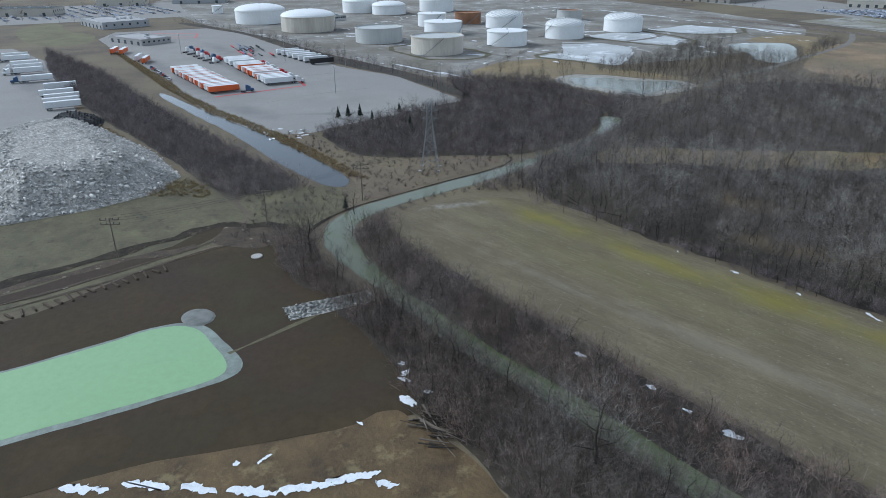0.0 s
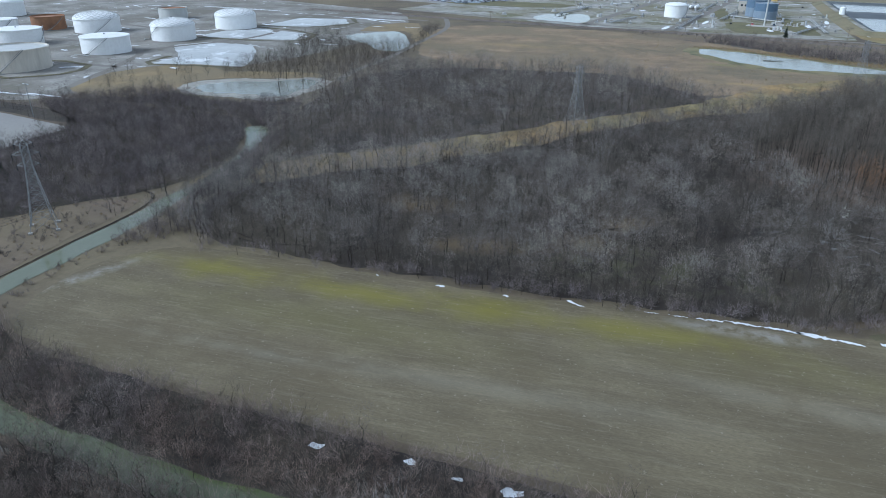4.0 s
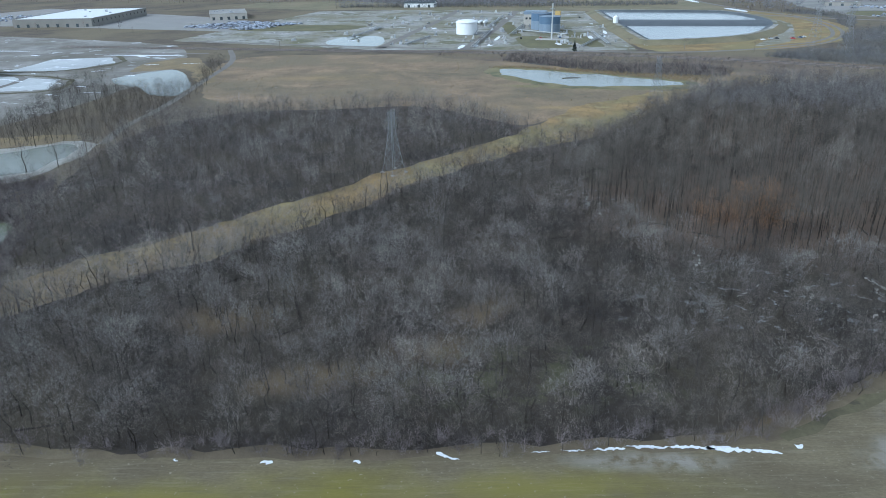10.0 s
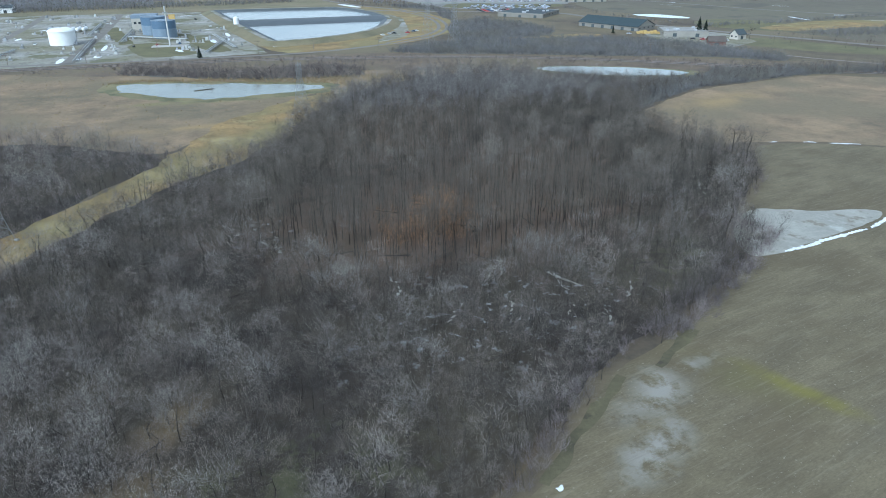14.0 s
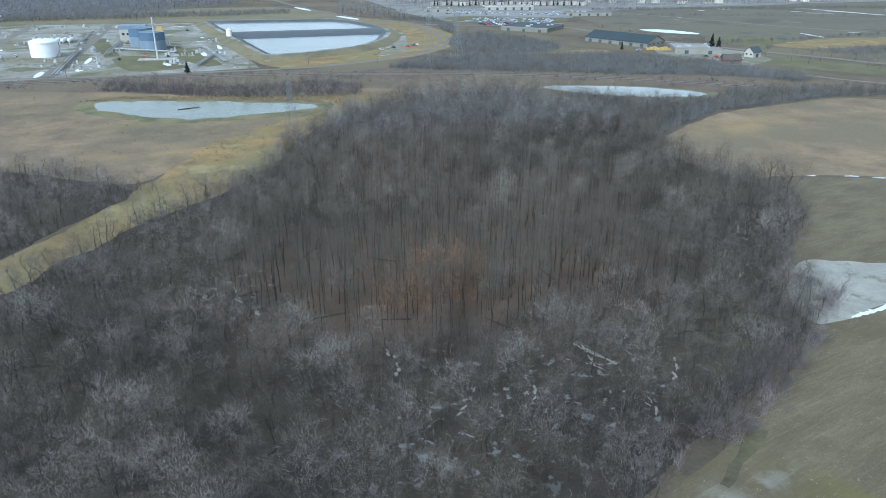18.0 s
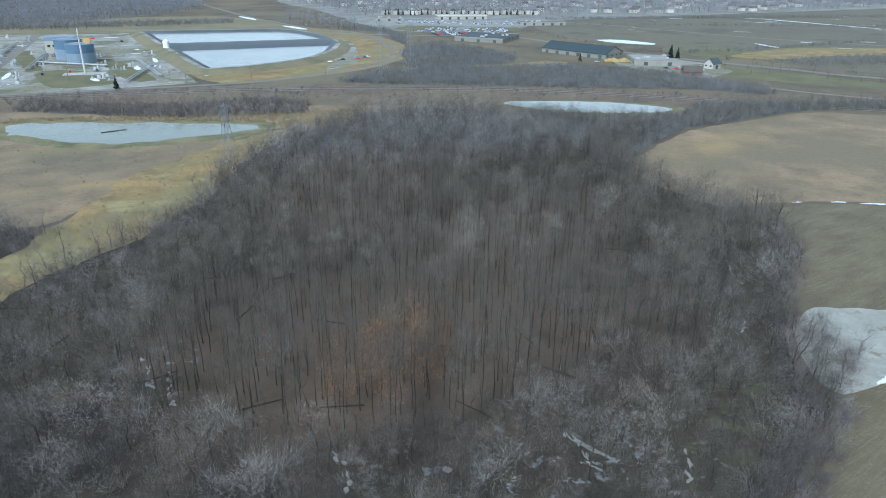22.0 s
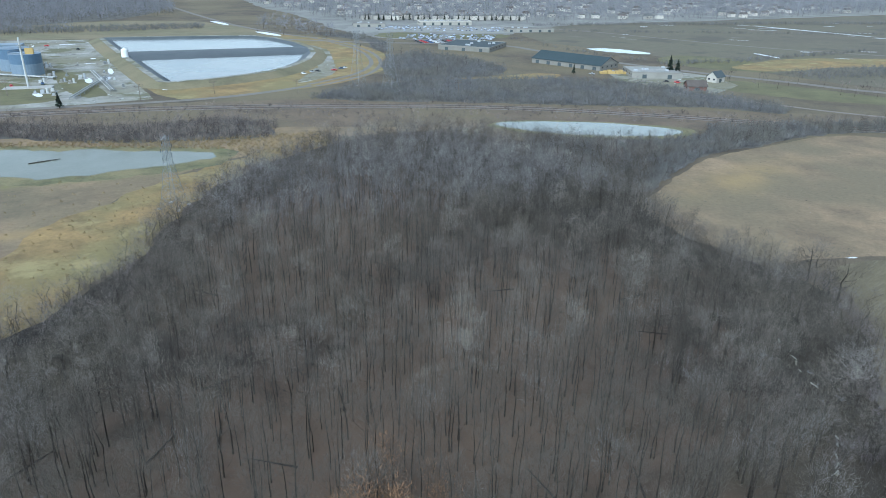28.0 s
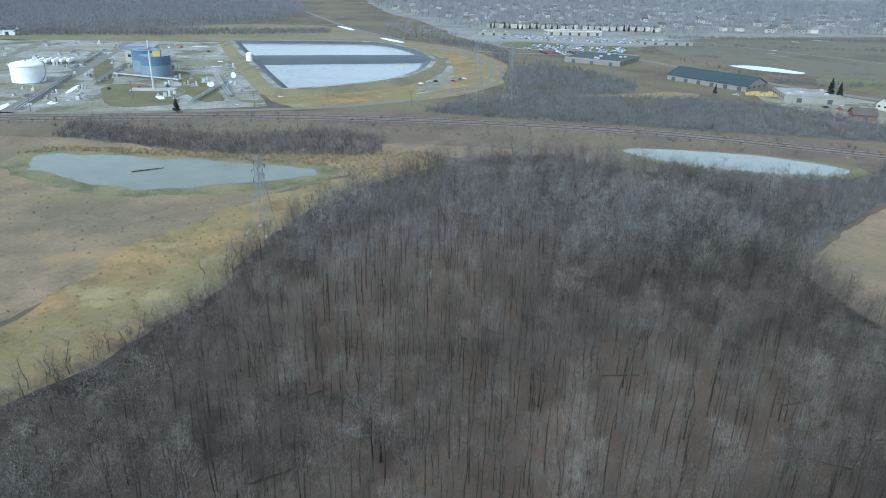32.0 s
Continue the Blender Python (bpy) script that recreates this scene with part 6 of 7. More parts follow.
brushwood = thing("brushwood_pile", pose(-4, -29, 0), "pile of cut grey logs and branches on the dirt", "log pile")
for k in range(46):
    a = rr.uniform(-.5, .9) + .25
    L = rr.uniform(2.5, 8)
    c = Vector((rr.uniform(-5, 5), rr.uniform(-2.2, 2.2), rr.uniform(.2, 1.3)))
    d = Vector((math.cos(a), math.sin(a), rr.uniform(-.1, .12))) * L / 2
    c.z = max(c.z, abs(d.z) + .1)
    part("log", rod(bmesh.new(), c - d, c + d, rr.uniform(.06, .2), .04, 5), M_bark if k % 3 else M_wood, brushwood)


# ---- tank yard roads and dikes ----
for _pts in ([(-300, 120), (-345, 185), (-390, 240), (-480, 235), (-620, 200)], [(-345, 185), (-430, 165), (-520, 165), (-640, 120)], [(-390, 240), (-370, 320), (-400, 380), (-520, 330)], [(-600, 440), (-440, 470), (-330, 490)], [(-620, 200), (-600, 320), (-440, 310)]):
    ribbon("yard_road", _pts, 5, .1, M_road, "pale gravel road between tanks", "road", amount=.8)
for _pts in ([(-410, 296), (-340, 315), (-330, 334), (-356, 368), (-442, 368)], [(-282, 222), (-314, 212), (-342, 198), (-352, 228)], [(-436, 376), (-386, 386), (-364, 432), (-400, 464)], [(-360, 130), (-430, 120), (-440, 160), (-370, 185), (-345, 160), (-360, 130)]):
    ribbon("dike", _pts, 4, .2, M_bank, "low grassy dike round a basin", "dike", amount=1.0, smooth=1)


# ---- tanks ----
def tank(x, y, r, h, mat, roof, label, top="dome", rise=None):
    t = thing("storage_tank", pose(x, y, 0, 0, 0, (x * 7 + y) % 360), label, "tank")
    part("ring_base", disc_shape(bmesh.new(), [(0, 0), (r + 1.2, 0), (r + 1, .35), (r - .1, .4)], 40), M_gravel, t, "gravel ring footing")
    courses = []
    n_ = 5
    for k in range(n_):
        courses += [(r - .02 * k, .3 + (h - .3) * k / n_), (r - .02 * k, .3 + (h - .3) * (k + 1) / n_ - .03)]
    part("shell", disc_shape(bmesh.new(), courses, 48), mat, t)
    part("wind_girder", disc_shape(bmesh.new(), [(r - .1, h - .5), (r + .45, h - .5), (r + .45, h - .35), (r - .1, h - .35)], 48), mat, t)
    if top == "open":
        part("floating_roof", disc_shape(bmesh.new(), [(0, h - .9), (r - .5, h - 1.2), (r - .1, h - .8)], 40), roof, t)
    else:
        rise = rise or r * (.3 if top == 'geo' else .22)
        prof = [(r + .1, h - .05)] + [(r * math.cos(a), h + rise * math.sin(a)) for a in (.25, .5, .75, 1.0, 1.25)] + [(0, h + rise)]
        if top == "flat":
            prof = [(r + .15, h), (r, h + .12), (r * .5, h + .35), (0, h + .6)]
        part("roof", disc_shape(bmesh.new(), prof, 48), roof, t)
        if top == "geo":
            bm = bmesh.new()
            for k in range(20):
                for s in (-1, 1):
                    last = None
                    for u in range(7):
                        q = u / 6 * 1.4
                        a = 2 * math.pi * k / 20 + s * q * .8
                        p = (r * math.cos(q) * math.cos(a), r * math.cos(q) * math.sin(a), h + rise * math.sin(q) + .05)
                        if last:
                            rod(bm, last, p, .16, n=4)
                        last = p
            part("dome_ribs", bm, M_greytank, t, "raised lattice of dome ribs")
        part("vent", disc_shape(bmesh.new(), [(.5, h + (rise if top != "flat" else .4)), (.5, h + (rise if top != "flat" else .4) + .8), (0, h + (rise if top != "flat" else .4) + 1)], 10), M_steel, t)
    bm = bmesh.new()
    last = None
    for k in range(13):
        a = k * .055 * 22 / r
        p = Vector(((r + .7) * math.cos(a), (r + .7) * math.sin(a), .3 + (h - .3) * k / 12))
        if last:
            rod(bm, last, p, .22, n=4)
            rod(bm, last + Vector((0, 0, 1)), p + Vector((0, 0, 1)), .06, n=4)
        last = p
    part("stair", bm, M_steel, t, "spiral steel stair")
    bm = bmesh.new()
    rod(bm, (r - .2, 0, .9), (r + 5, 0, .9), .3, n=8)
    rod(bm, (r + 5, -6, .9), (r + 5, 6, .9), .25, n=8)
    part("pipe", bm, M_steel, t)
    return t


for x, y, r, h, top, m, rf, lab in (
        (-664, 78, 25, 13, "dome", M_white, M_white, "large white domed fuel storage tank"),
        (-573, 103, 24.5, 13.5, "dome", M_cream, M_white, "large stained cream domed storage tank"),
        (-467, 133, 19, 12, "open", M_greytank, M_greytank, "grey open-top floating-roof storage tank"),
        (-389, 149, 19, 12.5, "open", M_cream, M_greytank, "streaked tan storage tank with open top"),
        (-489, 201, 16.5, 11, "flat", M_white, M_white, "white flat-roofed storage tank"),
        (-552, 219, 13.5, 12, "flat", M_white, M_white, "tall white flat-topped storage tank"),
        (-402, 215, 15.5, 11, "flat", M_white, M_white, "bright white flat-roofed storage tank"),
        (-508, 274, 17.5, 11, "geo", M_white, M_white, "white storage tank with ribbed geodesic dome"),
        (-418, 280, 16, 11, "geo", M_white, M_white, "white storage tank with latticed dome roof"),
        (-540, 370, 13, 10, "open", M_greytank, M_rust, "small grey tank with rusty open roof"),
        (-434, 354, 17, 11, "geo", M_white, M_white, "white storage tank with domed lattice roof"),
        (-727, 206, 20, 13, "dome", M_white, M_white, "far white domed storage tank"),
        (-690, 228, 19, 10, "dome", M_white, M_white, "low white domed storage tank"),
        (-695, 290, 20, 13, "dome", M_white, M_white, "far white tank with low dome"),
        (-556, 260, 13, 11, "open", M_rust, M_rust, "rust-brown open storage tank"),
        (-790, 54, 6, 9, "flat", M_white, M_white, "small white upright tank"),
        (-149, 650, 10.2, 11.5, "dome", M_white, M_white, "white domed process tank in the plant yard")):
    tank(x, y, r, h, m, rf, lab, top)


def blue_tank(x, y, r, h):
    t = thing("blue_tank", pose(x, y, 0), "blue banded upright steel tank", "tank")
    part("shell", disc_shape(bmesh.new(), [(r, 0), (r, h * .55)], 32), M_blue, t, "pale blue lower shell")
    part("upper_shell", disc_shape(bmesh.new(), [(r + .03, h * .55), (r + .03, h)], 32), M_blueband, t, "dark blue upper band")
    part("roof", disc_shape(bmesh.new(), [(r + .2, h), (r * .5, h + .6), (0, h + .9)], 32), M_blue, t)
    part("rail", disc_shape(bmesh.new(), [(r, h + .9), (r + .1, h + 1.1), (r, h + 1.1)], 32), M_steel, t)
    return t


blue_tank(-85, 703, 10.5, 15.5)
blue_tank(-73, 678, 10.2, 14.5)
bb = thing("blue_building", pose(-98, 742, 0), "flat-roofed pale building with a blue parapet", "building")
part("wall", boxes((-11, 11, -8, 8, 0, 11)), M_wall, bb)
part("parapet", boxes((-11.2, 11.2, -8.2, 8.2, 11, 14)), M_blue, bb, "bright blue parapet")
for k in range(5):
    part("window", boxes((-9 + k * 4, -6.8 + k * 4, -8.12, -7.9, 6, 8)), M_glass, bb)
st = thing("flare_stack", pose(-62, 618, 0), "slim white vent stack on a concrete pad", "stack")
part("pad", boxes((-14, 14, -5, 5, .1, .5)), M_concrete, st)
part("mast", rod(bmesh.new(), (0, 0, .5), (0, 0, 31), .7, .5, 12), M_greytank, st)
part("platform", disc_shape(bmesh.new(), [(1, 26), (2.2, 26), (2.2, 26.4), (1, 26.4)], 12), M_steel, st)
part("warning_panel", boxes((2.4, 7, -1.4, 1.4, 21, 24.5)), M_lumber, st, "yellow marker panel")


# ---- lattice towers and poles ----
def tube(pts, r, n=4):
    """One joined bar through all the points."""
    bm = bmesh.new()
    rings = []
    for i, p in enumerate(pts):
        d = (Vector(pts[min(i + 1, len(pts) - 1)]) - Vector(pts[max(i - 1, 0)])).normalized()
        a = d.cross(Vector((.3, .9, .2))).normalized()
        b = d.cross(a)
        rings.append([bm.verts.new(Vector(p) + (a * math.cos(2 * math.pi * k / n) + b * math.sin(2 * math.pi * k / n)) * r) for k in range(n)])
    for g, h in zip(rings, rings[1:]):
        for k in range(n):
            bm.faces.new((g[k], g[(k + 1) % n], h[(k + 1) % n], h[k]))
    for g in (rings[0], rings[-1]):
        bm.faces.new(g)
    return bm


def lattice_tower(x, y, h, w, turn, label):
    t = thing("pylon", pose(x, y, 0, 0, 0, turn), label, "pylon")
    waist = w * .26

    def half(u):
        return w / 2 + (waist / 2 - w / 2) * min(1, u / .72) ** .8

    corners = ((1, 1), (-1, 1), (-1, -1), (1, -1))
    levels = [0, .16, .3, .42, .53, .63, .72, .8, .88, .95]
    P = [[Vector((cx * half(u), cy * half(u), u * h)) for cx, cy in corners] for u in levels]
    for k in range(4):
        part("leg", tube([P[i][k] for i in range(len(levels))], .1), M_steel, t)
        part("footing", boxes((P[0][k].x - .5, P[0][k].x + .5, P[0][k].y - .5, P[0][k].y + .5, 0, .5)), M_concrete, t)
    for i in range(len(levels) - 1):
        rows = []
        for k in range(4):
            j = (k + 1) % 4
            rows += [(P[i][k], P[i + 1][j]), (P[i][j], P[i + 1][k]), (P[i + 1][k], P[i + 1][j])]
        tagged(part("bracing", rods(rows, .045), M_steel, t), kind="stuff")
    for u, L in ((.72, .3), (.84, .36), (.95, .24)):
        rows = []
        for s in (-1, 1):
            tip = Vector((s * L * h * .36, 0, u * h + .3))
            for k in range(4):
                if corners[k][0] == s:
                    rows += [(Vector((corners[k][0] * waist / 2, corners[k][1] * waist / 2, u * h)), tip), (Vector((corners[k][0] * waist / 2, corners[k][1] * waist / 2, u * h + h * .05)), tip)]
        tagged(part("crossarm", rods(rows, .05), M_steel, t), kind="stuff")
        for s in (-1, 1):
            part("insulator", rod(bmesh.new(), (s * L * h * .36, 0, u * h + .3), (s * L * h * .36, 0, u * h - 1), .09, n=6), M_glass, t)
    tagged(part("peak", rods([(P[-1][k], Vector((0, 0, h))) for k in range(4)], .06), M_steel, t), kind="stuff")
    return t


lattice_tower(-134, 28, 24.5, 6.5, 60, "galvanised four-legged lattice pylon by the creek")
lattice_tower(-62, 215, 24, 6.5, 60, "grey lattice pylon on the grass strip")
lattice_tower(31, 355, 25, 7, 60, "grey lattice pylon at the wood's tip")
drift = thing("floating_branch", pose(-21, 428, .1, 0, 0, 20), "dark waterlogged branch floating on the pond", "branch")
part("stem", rod(bmesh.new(), (-6, 0, .1), (6, .6, .2), .25, .1, 6), M_bark, drift)
for _k in range(4):
    part("fork", rod(bmesh.new(), (-3 + 2 * _k, .2, .15), (-1.6 + 2 * _k, 1.6 * (-1) ** _k, .5), .1, .03, 5), M_bark, drift)
lattice_tower(142, 573, 38, 9, 40, "tall steel pylon beyond the railway")
lattice_tower(160, 556, 37, 9, 40, "tall lattice pylon among the scrub")


def utility_pole(x, y, h, turn, label="weathered wooden utility pole with crossarm", double=False):
    t = thing("utility_pole", pose(x, y, 0, 0, 0, turn), label, "pole")
    for s in ((-1.6, 1.6) if double else (0,)):
        part("post", rod(bmesh.new(), (s, 0, 0), (s, 0, h), .2, .13, 8), M_wood, t)
    for z in (h - .6, h - 1.8):
        part("crossarm", boxes((-2.4, 2.4, -.1, .1, z - .12, z + .12)), M_wood, t)
        for s in (-2.2, -.8, .8, 2.2):
            part("insulator", rod(bmesh.new(), (s, 0, z + .1), (s, 0, z + .5), .08, n=6), M_glass, t)
    return t


POLES = [(-101, -74, 11), (-106, -35, 11), (-114, -4, 12), (-122, 75, 14), (-153, 133, 13), (-190, 200, 12)]
for x, y, h in POLES:
    utility_pole(x, y, h, 70)
for (x0, y0, h0), (x1, y1, h1) in zip(POLES, POLES[1:]):
    for s in (-2, 0, 2):
        bm = bmesh.new()
        last = None
        for k in range(9):
            u = k / 8
            p = Vector((x0 + (x1 - x0) * u + s * .9, y0 + (y1 - y0) * u - s * .4, h0 + (h1 - h0) * u - .3 - 3.2 * u * (1 - u)))
            if last:
                rod(bm, last, p, .025, n=3)
            last = p
        tagged(part("power_line", bm, M_black), "thin sagging black power line", "cable")
for x, y, h in ((-68, 590, 10), (-110, 548, 10), (8, 556, 10), (-160, 548, 9), (50, 570, 9), (100, 560, 9), (200, 535, 9), (290, 480, 9), (-280, 520, 9)):
    utility_pole(x, y, h, 5, "brown roadside utility pole")


def lamp_mast(x, y, h):
    t = thing("lamp_mast", pose(x, y, 0), "slim tall steel lot light mast", "lamp")
    part("mast", rod(bmesh.new(), (0, 0, 0), (0, 0, h), .2, .1, 8), M_steel, t)
    part("arm", boxes((-1.6, 1.6, -.1, .1, h - .1, h + .1)), M_steel, t)
    for s in (-1.6, 1.6):
        part("lamp_head", boxes((s - .4, s + .4, -.3, .3, h - .15, h + .15), bevel=.05), M_silver, t)


for x, y in ((-278, 38), (-262, 92), (-360, 70), (-470, -20), (-400, 40)):
    lamp_mast(x, y, 14)


# ---- trucks ----
def wheel(parent, x, y, r, wd, side=1):
    w = part("wheel", rod(bmesh.new(), (x - wd / 2, y, r), (x + wd / 2, y, r), r, n=14), M_dark, parent)
    part("rim", rod(bmesh.new(), (x + side * wd * .45, y, r), (x + side * wd * .55, y, r), r * .55, n=10), M_silver, w)


def trailer(skin, roofm, label, L=16.1):
    t = thing("semi_trailer", Matrix(), label, "trailer", "parked trailers in the lot")
    part("box", boxes((-1.28, 1.28, 0, L, 1.15, 3.95), bevel=.05), skin, t)
    part("roof", boxes((-1.25, 1.25, .04, L - .04, 3.95, 4.02)), roofm, t, "pale trailer roof")
    part("chassis", boxes((-.5, .5, .3, L - .4, .85, 1.15)), M_black, t)
    part("door", boxes((-1.2, -.02, -.05, 0, 1.25, 3.85)), skin, t)
    part("door", boxes((.02, 1.2, -.05, 0, 1.25, 3.85)), skin, t)
    for y in (1.4, 2.7):
        for s in (-1, 1):
            wheel(t, s * 1.05, y, .5, .5, s)
    for s in (-.8, .8):
        part("landing_leg", boxes((s - .1, s + .1, L - 3.2, L - 3.0, 0, 1.15)), M_steel, t)
    return t


def tractor(skin, label):
    t = thing("truck_tractor", Matrix(), label, "truck", "parked truck tractors")
    part("frame", boxes((-.5, .5, 0, 6.6, .7, 1.0)), M_black, t)
    cab = part("cab", boxes((-1.2, 1.2, 2.6, 5.1, 1.0, 3.5), bevel=.18), skin, t)
    part("windscreen", boxes((-1.05, 1.05, 5.08, 5.14, 2.3, 3.2)), M_glass, cab)
    part("hood", boxes((-1.05, 1.05, 5.1, 6.9, .9, 2.1), bevel=.2), skin, t)
    part("fairing", boxes((-1.15, 1.15, 2.7, 4.2, 3.5, 4.0), bevel=.2), skin, t)
    part("bumper", boxes((-1.2, 1.2, 6.85, 7.1, .4, .9), bevel=.05), M_silver, t)
    for y in (.6, 1.9, 5.9):
        for s in (-1, 1):
            wheel(t, s * 1.05, y, .5, .5, s)
    return t


T_OR = trailer(M_orange, M_trailer, "orange box semi-trailer with pale roof")
T_WH = trailer(M_trailer, M_trailer, "white box semi-trailer parked on asphalt")
T_BK = trailer(M_black, M_black, "black flat-sided semi-trailer on asphalt")
K_WH = tractor(M_trailer, "white truck tractor parked on asphalt")
K_RD = tractor(M_redpaint, "red truck tractor parked on asphalt")
K_BL = tractor(M_bluepaint, "blue truck tractor parked on asphalt")
used = set()


def put(src, x, y, turn=0, z=.06):
    m = pose(x, y, z, 0, 0, turn)
    if src.name not in used:
        used.add(src.name)
        src.matrix_world = m
        return src
    return copy_thing(src, m)


rt = random.Random(12)
for k in range(20):
    x = -307 - k * 4.1
    put(T_OR if k % 5 in (0, 3) or k in (6, 11) else T_WH, x, -23 - k * .62 + rt.uniform(-.5, .5), 4)
for k in range(23):
    x = -318 - k * 4.2
    if k in (5, 12, 17):
        continue
    put(T_OR if k in (4, 7, 8, 10, 13) else T_WH, x, 9 - k * .36 + rt.uniform(-.5, .5), 2)
    if k in (0, 3, 7, 11, 14, 16):
        put((K_WH, K_RD, K_WH)[k % 3], x + .5, 24.2 - k * .36, 2)
for k, (sk) in enumerate((T_BK, T_WH, T_WH, T_WH, T_WH, T_WH, T_WH)):
    put(sk, -377 - k * 9, 51 - k * 1.6, 2)
for k, (x, y) in enumerate(((-424, -123), (-390, -116), (-357, -103), (-336, -104), (-322, -101), (-311, -101), (-301, -100), (-440, -124), (-455, -127), (-486, -134), (-500, -136))):
    put(T_WH, x, y, 4)
    if k in (0, 1, 7, 9):
        put((K_WH, K_BL, K_RD, K_WH)[k % 4], x, y + 1.0, 184)
for x, y, s in ((-488, -66, T_OR), (-482, -60, T_OR), (-442, -52, T_WH), (-430, -48, T_OR)):
    put(s, x, y, 75)
for k in range(12):
    put((K_WH, K_RD, K_WH, K_BL)[k % 4], -412 - k * 6, -8 - k * 1.0 + (k % 2) * 5, 20 + 15 * (k % 3))
put(K_BL, -303, -7, 0)


def paint_line(pts):
    ribbon("lot_marking", pts, 1.6, .1, M_redpaint, "broad red painted lot line", "marking", amount=.15, smooth=0)


paint_line([(-297, -22), (-307, 29), (-324, 30)])
paint_line([(-324, 31), (-345, 28)])
paint_line([(-578, -30), (-562, 1), (-595, 7), (-614, -30)])
paint_line([(-585, -26), (-573, -2)])
for k in range(14):
    ribbon("asphalt_crack", [(-215 - k * 14, -8 + k * 2), (-225 - k * 14, 25), (-228 - k * 14, 60)], .5, .095, M_gravel, "dark seam in the asphalt", "crack", amount=.2) if k % 4 == 0 else None
FR = thing("flatbed_stack", pose(-455, 28, .07), "stacked blue and black trailer chassis", "chassis")
for k in range(26):
    a = rt.uniform(-.15, .15)
    x, y = rt.uniform(-35, 30), rt.uniform(-9, 9)
    part("chassis_beam", boxes((x - 6, x + 6, y - .5, y + .5, .3 + .6 * (k % 3), .8 + .6 * (k % 3))), (M_bluepaint, M_black, M_redpaint, M_dark)[k % 4], FR)


# ---- cars ----
def car(skin, label):
    t = thing("car", Matrix(), label, "car", "parked cars")
    body = part("body", boxes((-.9, .9, -2.2, 2.2, .35, .95), bevel=.12), skin, t)
    cab = part("cabin", boxes((-.78, .78, -1.3, .9, .95, 1.45), bevel=.2), M_glass, t)
    part("roof", boxes((-.68, .68, -1.05, .6, 1.44, 1.5)), skin, t)
    for y in (-1.4, 1.4):
        for s in (-.85, .85):
            wheel(t, s, y, .33, .2, 1 if s > 0 else -1)
    return t


CARS = [car(m, l) for m, l in ((M_trailer, "white car parked with others"), (M_silver, "silver car parked with others"), (M_black, "black car parked with others"), (M_redpaint, "red car parked with others"), (M_bluepaint, "blue car parked with others"))]
rc = random.Random(3)
spots = [(-361 - k * 5.5, -38 - k * .7, 80) for k in range(10)] + [(115, 638, 30), (122, 646, 30), (127, 648, 40), (140, 650, 60), (147, 658, 60), (150, 661, 60), (352, 596, 10), (366, 545, 40), (372, 540, 60), (380, 536, 20), (388, 530, 20), (330, 590, 50)]
spots += [(260 + k % 10 * 6, 815 + k // 10 * 9, 60) for k in range(30)] + [(-90 + k * 17, 580 + k * 5 + 40, 10) for k in range(3)]
spots += [(-172, 655, 10), (-190, 590, 0), (-60, 820, 20), (-90, 850, 70)]
for k, (x, y, a) in enumerate(spots):
    put(CARS[k % 5], x, y, a + rc.uniform(-6, 6), .06 if x < -300 else .0)


def car_park(name, corners, n, seed, label):
    """A distant full car park: bodies and cabins past counting."""
    rng = np.random.default_rng(seed)
    (x0, y0), (ux, uy), (vx, vy) = corners
    bv = np.array([(x, y, z) for z in (.3, 1.0) for x, y in ((-.9, -2.2), (.9, -2.2), (.9, 2.2), (-.9, 2.2))] + [(x, y, z) for z in (1.0, 1.5) for x, y in ((-.8, -1.3), (.8, -1.3), (.7, 1), (-.7, 1))])
    q = [(0, 1, 5, 4), (1, 2, 6, 5), (2, 3, 7, 6), (3, 0, 4, 7), (4, 5, 6, 7)]
    bf = np.array(q + [tuple(i + 8 for i in f) for f in q])
    out = []
    for k in range(n):
        u, w = rng.uniform(), int(rng.uniform() * 14) / 14
        a = math.atan2(vy, vx) - math.pi / 2
        c, s = math.cos(a), math.sin(a)
        p = np.array([bv[:, 0] * c - bv[:, 1] * s + x0 + ux * u + vx * w, bv[:, 0] * s + bv[:, 1] * c + y0 + uy * u + vy * w, bv[:, 2]]).T
        out.append((p, bf))
    v, f = gather(out)
    return soup(name, v, f, M_carpark, None, label, "cars", "stuff")


M_carpark = material("mixed_car_paint", (0.3, 0.32, 0.36), (0.2, 0.22, 0.26), scale=.1, fine=.5, rough=.4, contrast=.5, bump=0, island=.9)
patch("car_park_ground", [(-960, 640), (-700, 660), (-380, 640), (-380, 720), (-560, 800), (-900, 900)], .07, M_asphalt, "far grey car park", "pavement", smooth=0, amount=1)
car_park("parked_cars", ((-490, 672), (100, -15), (30, 70)), 340, 1, "crowded far car park")
car_park("parked_cars", ((-900, 690), (260, 30), (-40, 90)), 420, 2, "crowded far car park before shops")
patch("car_park_ground", [(-1000, -240), (-760, -180), (-770, 20), (-1000, 30)], .07, M_asphalt, "far grey shop car park", "pavement", smooth=0, amount=1)
car_park("parked_cars", ((-970, -200), (170, 40), (-20, 190)), 420, 3, "crowded far shop car park")
car_park("parked_cars", ((240, 850), (90, -40), (40, 60)), 120, 4, "busy town car park")


